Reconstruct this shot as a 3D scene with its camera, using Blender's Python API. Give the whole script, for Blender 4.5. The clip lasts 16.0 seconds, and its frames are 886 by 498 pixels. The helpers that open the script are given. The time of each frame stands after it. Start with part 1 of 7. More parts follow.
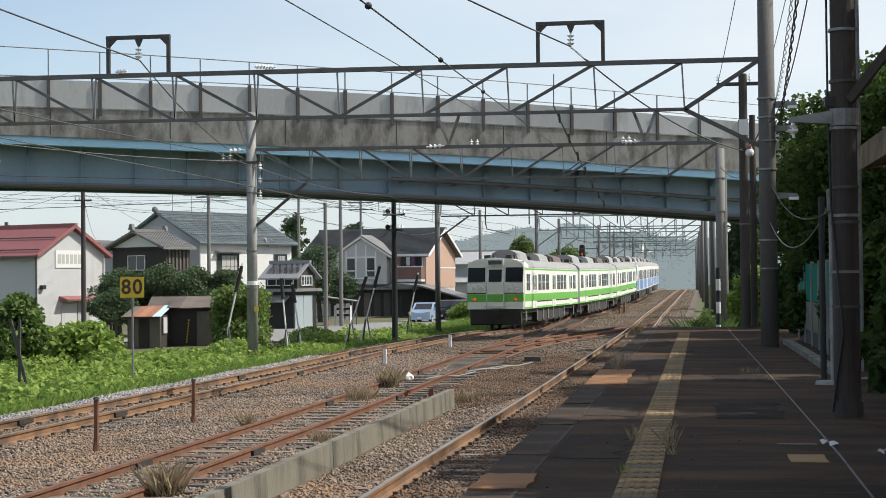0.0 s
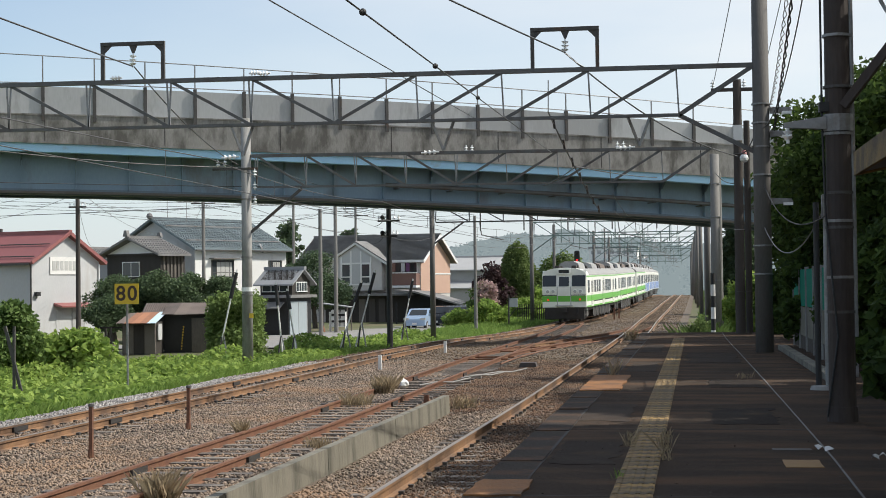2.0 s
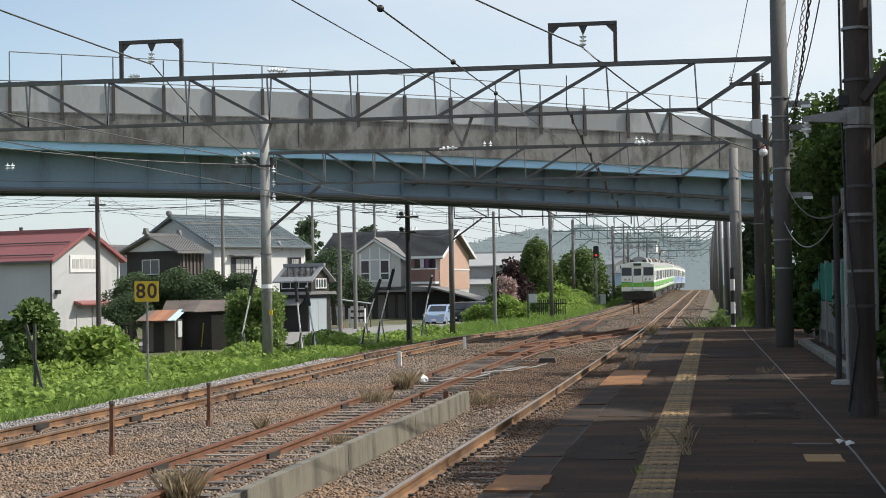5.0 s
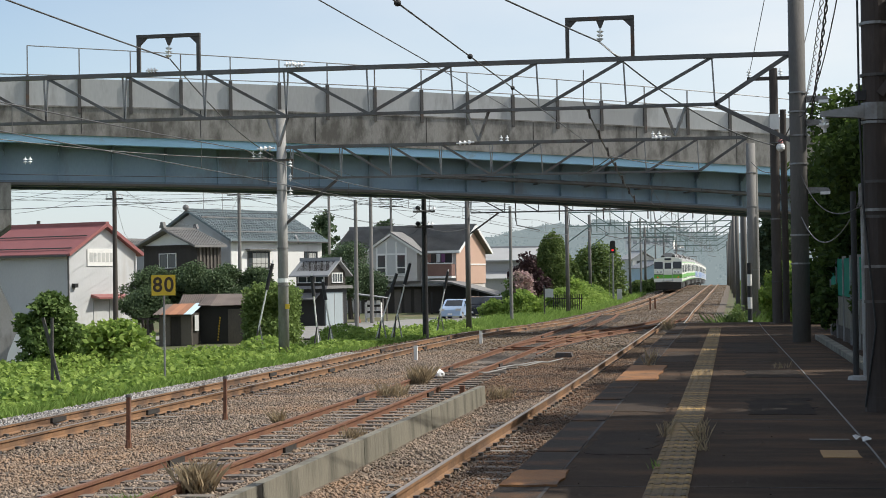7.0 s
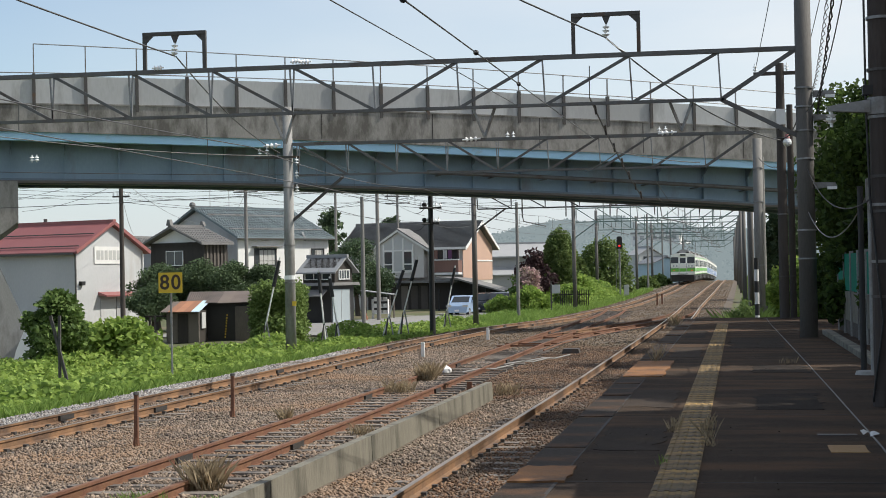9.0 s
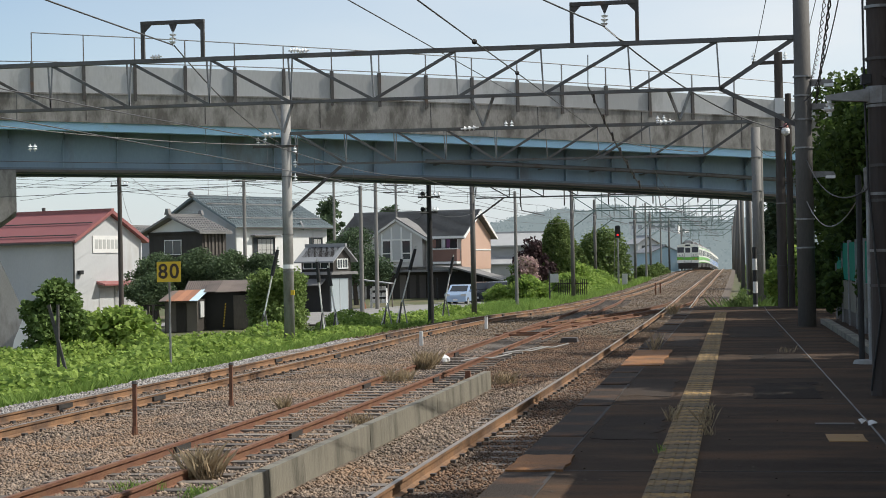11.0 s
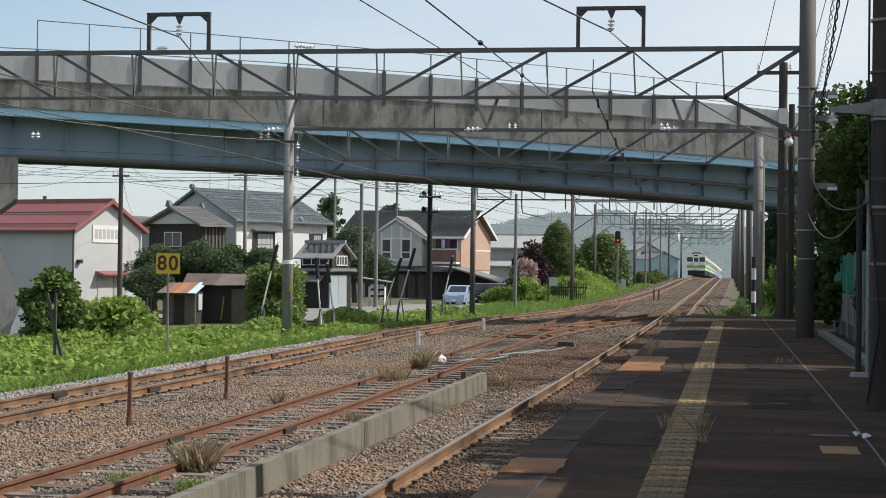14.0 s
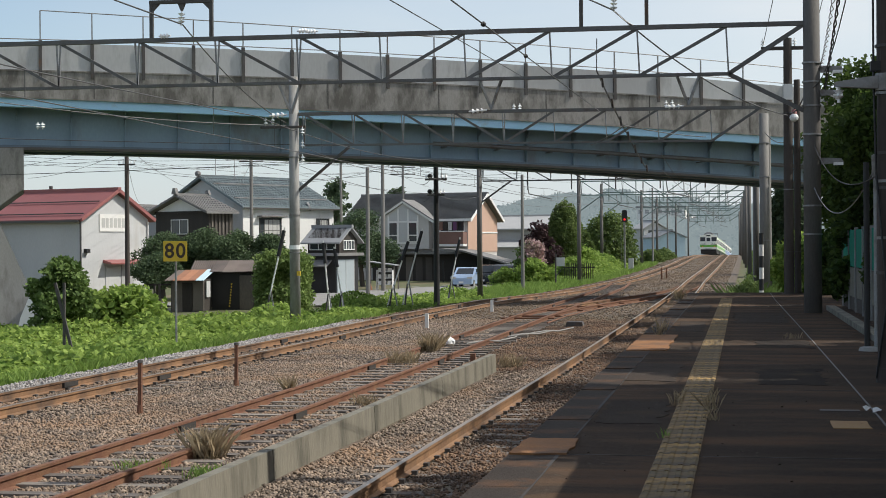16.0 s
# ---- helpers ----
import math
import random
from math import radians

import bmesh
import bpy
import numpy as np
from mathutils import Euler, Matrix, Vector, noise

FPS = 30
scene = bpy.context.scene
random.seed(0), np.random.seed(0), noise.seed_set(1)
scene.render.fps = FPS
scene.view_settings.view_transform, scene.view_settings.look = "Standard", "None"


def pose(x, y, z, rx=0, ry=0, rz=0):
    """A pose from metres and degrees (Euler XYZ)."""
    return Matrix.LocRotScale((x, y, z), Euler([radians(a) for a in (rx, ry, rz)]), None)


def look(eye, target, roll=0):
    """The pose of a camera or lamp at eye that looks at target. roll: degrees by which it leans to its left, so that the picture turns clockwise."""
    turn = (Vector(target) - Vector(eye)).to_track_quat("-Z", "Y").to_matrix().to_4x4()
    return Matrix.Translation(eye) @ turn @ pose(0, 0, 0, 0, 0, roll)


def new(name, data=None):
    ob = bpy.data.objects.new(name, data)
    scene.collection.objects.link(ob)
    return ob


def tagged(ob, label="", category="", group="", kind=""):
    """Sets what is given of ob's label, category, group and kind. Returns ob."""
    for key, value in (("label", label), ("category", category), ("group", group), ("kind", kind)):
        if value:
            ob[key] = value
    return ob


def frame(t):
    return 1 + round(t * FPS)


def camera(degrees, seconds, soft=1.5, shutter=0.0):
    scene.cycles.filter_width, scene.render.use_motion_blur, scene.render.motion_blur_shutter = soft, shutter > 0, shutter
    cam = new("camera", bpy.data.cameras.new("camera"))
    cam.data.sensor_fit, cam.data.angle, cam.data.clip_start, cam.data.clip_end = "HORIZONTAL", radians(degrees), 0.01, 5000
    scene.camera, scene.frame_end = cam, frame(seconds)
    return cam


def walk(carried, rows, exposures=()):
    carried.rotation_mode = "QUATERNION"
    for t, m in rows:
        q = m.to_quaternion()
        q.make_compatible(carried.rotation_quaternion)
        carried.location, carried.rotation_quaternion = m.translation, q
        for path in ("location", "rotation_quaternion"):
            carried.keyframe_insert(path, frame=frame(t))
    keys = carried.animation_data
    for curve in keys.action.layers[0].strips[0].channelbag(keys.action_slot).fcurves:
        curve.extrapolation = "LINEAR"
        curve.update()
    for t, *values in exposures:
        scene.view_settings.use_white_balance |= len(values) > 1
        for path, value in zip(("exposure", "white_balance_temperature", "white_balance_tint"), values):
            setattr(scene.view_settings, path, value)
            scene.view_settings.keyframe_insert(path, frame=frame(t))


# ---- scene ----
EYE = (0.0, 0.0, 2.26)
cam = camera(30.26, 16.0, soft=0.9)
# seconds, heading, tilt, lean
PATH = [
    (0.0, 8.300, 1.060, 0.600),
    (0.5, 8.188, 1.212, 0.807),
    (1.0, 8.074, 1.260, 0.704),
    (1.5, 7.968, 1.464, 0.149),
    (2.0, 8.123, 1.268, 0.705),
    (2.5, 8.555, 1.339, 0.506),
    (3.0, 8.456, 1.099, 0.563),
    (5.5, 8.831, 1.153, 1.054),
    (6.0, 8.771, 1.266, 1.001),
    (6.5, 9.057, 1.287, 0.792),
    (7.0, 9.363, 0.955, 0.858),
    (7.5, 9.256, 1.070, 1.118),
    (8.0, 9.333, 0.873, 1.114),
    (8.5, 9.399, 0.702, 1.221),
    (9.0, 9.600, 0.834, 1.082),
    (11.5, 9.538, 0.382, 1.081),
    (12.0, 9.843, 0.354, 0.897),
    (12.5, 9.809, 0.380, 0.403),
    (13.0, 9.291, 0.479, -0.891),
    (13.5, 9.253, 0.628, -0.655),
    (14.0, 9.519, 0.456, -0.670),
    (14.5, 9.539, 0.219, -0.427),
    (15.0, 9.562, 0.025, -0.294),
    (15.5, 9.582, -0.174, 0.085),
    (16.0, 9.766, -0.159, 0.436),
]
walk(cam, [(t, pose(*EYE, 90 + p, r, y)) for t, y, p, r in PATH], [(0.0, 0.09), (3.0, 0.07), (6.0, 0.07), (9.0, 0.03), (12.5, -0.02), (14.0, -0.03), (16.0, -0.06)])

# ---- light ----
SUN_AZ, SUN_EL = 14.0, 45.0      # degrees from +x towards +y, and above the horizon
world = bpy.data.worlds.new("sky")
scene.world = world
world.use_nodes = True
wn, wl = world.node_tree.nodes, world.node_tree.links
sky = wn.new("ShaderNodeTexSky")
sky.sky_type, sky.sun_disc = "NISHITA", False
sky.sun_elevation, sky.sun_rotation = radians(SUN_EL), radians(90 - SUN_AZ)
sky.air_density, sky.dust_density, sky.ozone_density = 1.0, 0.6, 2.0
wn["Background"].inputs[1].default_value = 0.14
coord = wn.new("ShaderNodeTexCoord")
squash = wn.new("ShaderNodeMapping")
squash.inputs["Scale"].default_value = (1.0, 1.0, 3.5)
cloud = wn.new("ShaderNodeTexNoise")
cloud.inputs["Scale"].default_value, cloud.inputs["Detail"].default_value = 2.2, 6.0
cloud_ramp = wn.new("ShaderNodeValToRGB")
cloud_ramp.color_ramp.elements[0].position, cloud_ramp.color_ramp.elements[1].position = 0.36, 0.68
cloud_ramp.color_ramp.elements[0].color, cloud_ramp.color_ramp.elements[1].color = (0.42, 0.42, 0.42, 1), (1.0, 1.0, 1.0, 1)
veil = wn.new("ShaderNodeMixRGB")
veil.inputs[2].default_value = (6.25, 6.45, 6.55, 1)
wl.new(coord.outputs["Generated"], squash.inputs[0])
wl.new(squash.outputs[0], cloud.inputs["Vector"])
wl.new(cloud.outputs[0], cloud_ramp.inputs[0])
# the veil is thickest towards the sun
split = wn.new("ShaderNodeSeparateXYZ")
sunward = wn.new("ShaderNodeMapRange")
sunward.inputs[1].default_value, sunward.inputs[2].default_value, sunward.inputs[3].default_value = -0.42, 0.05, 0.16
thick = wn.new("ShaderNodeMath")
thick.operation = "MULTIPLY"
wl.new(coord.outputs["Generated"], split.inputs[0])
wl.new(split.outputs[0], sunward.inputs[0])
wl.new(sunward.outputs[0], thick.inputs[0])
wl.new(cloud_ramp.outputs[0], thick.inputs[1])
wl.new(thick.outputs[0], veil.inputs[0])
wl.new(sky.outputs[0], veil.inputs[1])
# haze whitens the lowest part of the sky all round
height = wn.new("ShaderNodeSeparateXYZ")
low = wn.new("ShaderNodeMapRange")
low.inputs[1].default_value, low.inputs[2].default_value, low.inputs[3].default_value, low.inputs[4].default_value = -0.02, 0.12, 0.7, 0.0
haze = wn.new("ShaderNodeMixRGB")
haze.inputs[2].default_value = (4.6, 5.25, 6.2, 1)
wl.new(coord.outputs["Generated"], height.inputs[0])
wl.new(height.outputs[2], low.inputs[0])
wl.new(low.outputs[0], haze.inputs[0])
wl.new(veil.outputs[0], haze.inputs[1])
wl.new(haze.outputs[0], wn["Background"].inputs[0])
sun = new("sun", bpy.data.lights.new("sun", "SUN"))
sun.data.energy, sun.data.angle, sun.data.color = 4.7, radians(0.5), (1.0, 0.95, 0.86)
sun_dir = Vector((math.cos(radians(SUN_EL)) * math.cos(radians(SUN_AZ)), math.cos(radians(SUN_EL)) * math.sin(radians(SUN_AZ)), math.sin(radians(SUN_EL))))
sun.matrix_world = look(sun_dir * 200, (0, 0, 0))


# ---- materials ----
def material(name, a, b=None, rough=0.8, metal=0.0, scale=3.0, fine=40.0, bump=0.2, per="", stain=None, stain_scale=0.7, stain_at=0.55, spread=0.25, streak=(1, 1, 1), spec=0.5):
    """A surface between the colours a and b: broad patches, fine grain, relief; stain: a third colour in patches; per: vary by piece or island."""
    m = bpy.data.materials.new(name)
    m.use_nodes = True
    n, l = m.node_tree.nodes, m.node_tree.links
    p = n["Principled BSDF"]
    p.inputs["Roughness"].default_value, p.inputs["Metallic"].default_value = rough, metal
    p.inputs["Specular IOR Level"].default_value = spec
    b = b or tuple(c * 0.8 for c in a)
    co = n.new("ShaderNodeTexCoord")
    mp = n.new("ShaderNodeMapping")
    mp.inputs["Scale"].default_value = streak
    l.new(co.outputs["Object"], mp.inputs[0])
    big, small = n.new("ShaderNodeTexNoise"), n.new("ShaderNodeTexNoise")
    for node, s in ((big, scale), (small, fine)):
        node.inputs["Scale"].default_value, node.inputs["Detail"].default_value = s, 5.0
        l.new(mp.outputs[0], node.inputs["Vector"])
    mixed = n.new("ShaderNodeMath")
    mixed.operation = "MULTIPLY_ADD"
    mixed.inputs[1].default_value = 0.45
    l.new(small.outputs[0], mixed.inputs[0])
    half = n.new("ShaderNodeMath")
    half.operation = "MULTIPLY"
    half.inputs[1].default_value = 0.55
    l.new(big.outputs[0], half.inputs[0])
    l.new(half.outputs[0], mixed.inputs[2])
    value = mixed.outputs[0]
    if per:
        rnd = n.new("ShaderNodeNewGeometry" if per == "island" else "ShaderNodeObjectInfo")
        add = n.new("ShaderNodeMath")
        add.operation = "MULTIPLY_ADD"
        add.inputs[1].default_value = 0.5
        l.new(rnd.outputs["Random Per Island" if per == "island" else "Random"], add.inputs[0])
        lower = n.new("ShaderNodeMath")
        lower.operation = "SUBTRACT"
        lower.inputs[1].default_value = 0.25
        l.new(value, lower.inputs[0])
        l.new(lower.outputs[0], add.inputs[2])
        value = add.outputs[0]
    ramp = n.new("ShaderNodeMapRange")
    ramp.inputs[1].default_value, ramp.inputs[2].default_value = 0.5 - spread, 0.5 + spread
    l.new(value, ramp.inputs[0])
    mix = n.new("ShaderNodeMixRGB")
    mix.inputs[1].default_value, mix.inputs[2].default_value = (*b, 1), (*a, 1)
    l.new(ramp.outputs[0], mix.inputs[0])
    out = mix.outputs[0]
    if stain:
        st = n.new("ShaderNodeTexNoise")
        st.inputs["Scale"].default_value, st.inputs["Detail"].default_value = stain_scale, 7.0
        st.inputs["Roughness"].default_value = 0.65
        l.new(mp.outputs[0], st.inputs["Vector"])
        sr = n.new("ShaderNodeMapRange")
        sr.inputs[1].default_value, sr.inputs[2].default_value, sr.inputs[4].default_value = stain_at - 0.06, stain_at + 0.1, 0.85
        l.new(st.outputs[0], sr.inputs[0])
        sm = n.new("ShaderNodeMixRGB")
        sm.inputs[2].default_value = (*stain, 1)
        l.new(sr.outputs[0], sm.inputs[0])
        l.new(out, sm.inputs[1])
        out = sm.outputs[0]
    l.new(out, p.inputs["Base Color"])
    if bump:
        bp = n.new("ShaderNodeBump")
        bp.inputs["Strength"].default_value, bp.inputs["Distance"].default_value = bump, 0.02
        l.new(small.outputs[0], bp.inputs["Height"])
        l.new(bp.outputs[0], p.inputs["Normal"])
    return m


def leafy(name, a, b, glow=0.35):
    """Foliage: colour by island, some light let through."""
    m = material(name, a, b, rough=0.7, spec=0.2, per="island", scale=0.6, fine=6.0, bump=0, spread=0.35)
    n, l = m.node_tree.nodes, m.node_tree.links
    p = n["Principled BSDF"]
    tr = n.new("ShaderNodeBsdfTranslucent")
    add = n.new("ShaderNodeMixShader")
    add.inputs[0].default_value = glow
    l.new(p.inputs["Base Color"].links[0].from_socket, tr.inputs[0])
    l.new(p.outputs[0], add.inputs[1])
    l.new(tr.outputs[0], add.inputs[2])
    l.new(add.outputs[0], n["Material Output"].inputs[0])
    return m


def plain(name, colour, rough=0.5, metal=0.0, emit=0.0):
    m = bpy.data.materials.new(name)
    m.use_nodes = True
    p = m.node_tree.nodes["Principled BSDF"]
    p.inputs["Base Color"].default_value, p.inputs["Roughness"].default_value, p.inputs["Metallic"].default_value = (*colour, 1), rough, metal
    if emit:
        p.inputs["Emission Color"].default_value, p.inputs["Emission Strength"].default_value = (*colour, 1), emit
    return m


M = dict(
    soil=material("soil", (0.12, 0.13, 0.05), (0.07, 0.08, 0.03), scale=0.4, fine=9, bump=0.6, stain=(0.16, 0.12, 0.07), stain_scale=0.15),
    ballast=material("ballast", (0.165, 0.125, 0.09), (0.075, 0.056, 0.041), scale=1.2, fine=22, bump=1.0, stain=(0.105, 0.085, 0.052), stain_scale=0.25),
    stone=material("ballast_stone", (0.385, 0.295, 0.22), (0.06, 0.045, 0.035), per="island", scale=0.35, fine=8, bump=0.0, spread=0.33, stain=(0.30, 0.19, 0.115), stain_scale=0.3, stain_at=0.53),
    dirtystone=material("dirty_ballast_stone", (0.34, 0.25, 0.17), (0.07, 0.05, 0.035), per="island", scale=0.2, fine=8, bump=0.0, spread=0.35, stain=(0.125, 0.085, 0.052), stain_scale=0.14, stain_at=0.49),
    dirt=material("oily_dirt", (0.095, 0.064, 0.041), (0.03, 0.021, 0.015), spec=0.1, rough=0.95, scale=1.6, fine=16, bump=1.0, stain=(0.15, 0.11, 0.07), stain_scale=0.25, stain_at=0.62),
    asphalt=material("platform_asphalt", (0.092, 0.066, 0.048), (0.026, 0.0195, 0.015), scale=1.1, fine=60, bump=0.6, rough=0.95, spec=0.12, stain=(0.115, 0.068, 0.04), stain_scale=1.1, stain_at=0.54, streak=(0.45, 1.7, 1)),
    yard=material("yard_asphalt", (0.30, 0.285, 0.265), (0.20, 0.195, 0.185), scale=0.5, fine=50, bump=0.3),
    coping=material("coping_stone", (0.060, 0.047, 0.038), (0.028, 0.022, 0.018), spec=0.15, scale=1.5, fine=45, bump=0.6, spread=0.3, stain=(0.13, 0.066, 0.032), stain_scale=1.6, stain_at=0.58),
    tactile=material("tactile_tile", (0.42, 0.255, 0.075), (0.13, 0.09, 0.038), scale=2.0, fine=50, bump=0.3, per="piece", stain=(0.062, 0.046, 0.028), stain_scale=2.6, stain_at=0.47),
    dirtywall=material("mossy_concrete", (0.24, 0.22, 0.175), (0.14, 0.13, 0.10), scale=1.2, fine=30, bump=0.35, stain=(0.07, 0.065, 0.05), stain_scale=2.2, stain_at=0.54, streak=(1, 1, 0.22)),
    # darker copy of the pole concrete, with a shaded side put into its colour
    shadepole=material("shade_dark_pole", (0.15, 0.14, 0.13), (0.085, 0.08, 0.074), scale=1.5, fine=35, bump=0.25, streak=(1, 1, 0.25)),
    concrete=material("concrete", (0.36, 0.355, 0.34), (0.24, 0.235, 0.22), scale=1.0, fine=30, bump=0.25, stain=(0.14, 0.135, 0.12), stain_scale=1.1, stain_at=0.6, streak=(1, 1, 0.35)),
    pole=material("pole_concrete", (0.25, 0.24, 0.225), (0.15, 0.145, 0.135), scale=1.5, fine=35, bump=0.2, stain=(0.1, 0.09, 0.08), stain_scale=1.2, stain_at=0.62, streak=(1, 1, 0.25)),
    stained=material("stained_concrete", (0.345, 0.33, 0.305), (0.19, 0.18, 0.165), scale=1.0, fine=25, bump=0.25, stain=(0.075, 0.068, 0.058), stain_scale=1.2, stain_at=0.505, streak=(1, 1, 0.4)),
    panel=material("parapet_panel", (0.46, 0.465, 0.465), (0.35, 0.352, 0.35), scale=0.6, fine=14, bump=0.08, rough=0.55, per="piece", stain=(0.24, 0.235, 0.225), stain_scale=0.8, stain_at=0.6, streak=(1, 1, 0.3)),
    lightblue=material("light_blue_paint", (0.40, 0.66, 0.86), (0.32, 0.56, 0.76), rough=0.45, scale=0.8, fine=20, bump=0.05, stain=(0.3, 0.27, 0.22), stain_scale=0.9, stain_at=0.66),
    blue=material("blue_girder_paint", (0.27, 0.375, 0.46), (0.20, 0.285, 0.36), rough=0.5, scale=0.6, fine=14, bump=0.06, stain=(0.17, 0.165, 0.15), stain_scale=0.6, stain_at=0.6, streak=(1, 1, 0.4)),
    # darker than the girder webs, for bottom flanges and brackets
    darkblue=material("dark_girder_blue", (0.17, 0.22, 0.27), (0.10, 0.14, 0.17), rough=0.6, scale=0.8, fine=20, bump=0.1),
    pipe=material("brown_pipe", (0.13, 0.115, 0.10), (0.08, 0.07, 0.06), rough=0.6),
    galv=material("galvanised_steel", (0.33, 0.335, 0.335), (0.20, 0.20, 0.20), rough=0.5, metal=0.5, scale=3, fine=30, bump=0.1, stain=(0.11, 0.085, 0.07), stain_scale=1.5, stain_at=0.55),
    truss=material("truss_steel", (0.15, 0.15, 0.148), (0.085, 0.085, 0.083), rough=0.55, metal=0.2, scale=3, fine=30, bump=0.1, stain=(0.08, 0.06, 0.05), stain_scale=1.5, stain_at=0.58),
    darksteel=material("weathered_steel", (0.105, 0.10, 0.095), (0.055, 0.05, 0.048), rough=0.65, metal=0.3, scale=3, fine=30, bump=0.15, stain=(0.13, 0.07, 0.04), stain_scale=2.0, stain_at=0.62),
    green_steel=material("green_steel", (0.17, 0.24, 0.22), (0.11, 0.16, 0.15), rough=0.6, scale=2, fine=20, bump=0.05),
    greystone=material("grey_ballast_stone", (0.52, 0.49, 0.46), (0.17, 0.155, 0.145), per="island", scale=0.35, fine=8, bump=0.0, spread=0.33, stain=(0.24, 0.19, 0.15), stain_scale=0.3, stain_at=0.6),
    ruststone=material("rusty_ballast_stone", (0.32, 0.185, 0.105), (0.07, 0.045, 0.03), per="island", scale=0.5, fine=8, bump=0.0, spread=0.35, stain=(0.06, 0.042, 0.03), stain_scale=0.5, stain_at=0.5),
    rust=material("rusty_steel", (0.22, 0.10, 0.055), (0.11, 0.05, 0.032), rough=0.85, scale=4, fine=50, bump=0.35, stain=(0.20, 0.105, 0.055), stain_scale=2.0),
    railside=material("rail_side", (0.31, 0.175, 0.085), (0.16, 0.086, 0.048), rough=0.8, scale=2.5, fine=40, bump=0.25, stain=(0.07, 0.045, 0.033), stain_scale=0.8, stain_at=0.52),
    railtop=material("rail_running_face", (0.50, 0.43, 0.36), (0.33, 0.26, 0.20), rough=0.4, metal=0.8, scale=2, fine=20, bump=0.02),
    sleeper=material("sleeper", (0.23, 0.20, 0.17), (0.10, 0.085, 0.075), rough=0.9, per="piece", scale=2, fine=30, bump=0.5, streak=(0.3, 1, 1)),
    creosote=material("dark_pole_wood", (0.085, 0.07, 0.06), (0.045, 0.038, 0.034), rough=0.85, scale=2, fine=30, bump=0.4, streak=(1, 1, 0.12)),
    greywood=material("weathered_board", (0.16, 0.14, 0.12), (0.08, 0.07, 0.062), rough=0.9, scale=2, fine=30, bump=0.4, per="piece", streak=(1, 1, 0.2)),
    wire=plain("wire", (0.10, 0.10, 0.10), 0.5, 0.4),
    porcelain=plain("porcelain", (0.82, 0.83, 0.82), 0.2),
    black=material("black_paint", (0.022, 0.022, 0.023), (0.012, 0.012, 0.012), rough=0.6, bump=0.1),
    white=material("white_paint", (0.78, 0.77, 0.74), (0.66, 0.65, 0.62), rough=0.6, scale=2, fine=25, bump=0.05),
    trainwhite=material("cream_white_coach_paint", (0.86, 0.86, 0.79), (0.77, 0.77, 0.70), rough=0.35, scale=1.2, fine=8, bump=0.0, stain=(0.5, 0.48, 0.42), stain_scale=0.9, stain_at=0.68),
    traingreen=material("green_coach_paint", (0.16, 0.50, 0.065), (0.13, 0.42, 0.05), rough=0.35, bump=0.0),
    trainblue=material("blue_coach_paint", (0.12, 0.25, 0.58), (0.09, 0.19, 0.47), rough=0.35, bump=0.0),
    trainroof=material("coach_roof", (0.36, 0.36, 0.35), (0.24, 0.235, 0.225), rough=0.7, scale=1.5, fine=15, bump=0.1),
    roofbrown=material("brown_roof_unit", (0.16, 0.12, 0.095), (0.10, 0.08, 0.065), rough=0.7),
    under=material("underframe", (0.045, 0.04, 0.036), (0.025, 0.022, 0.02), rough=0.8, scale=3, fine=20, bump=0.3),
    glass=plain("dark_window_glass", (0.025, 0.03, 0.035), 0.08),
    redlamp=plain("red_lamp_lit", (0.9, 0.02, 0.02), 0.3, 0.0, 1.0),
    lens=plain("headlamp_lens", (0.55, 0.56, 0.55), 0.15, 0.3),
)


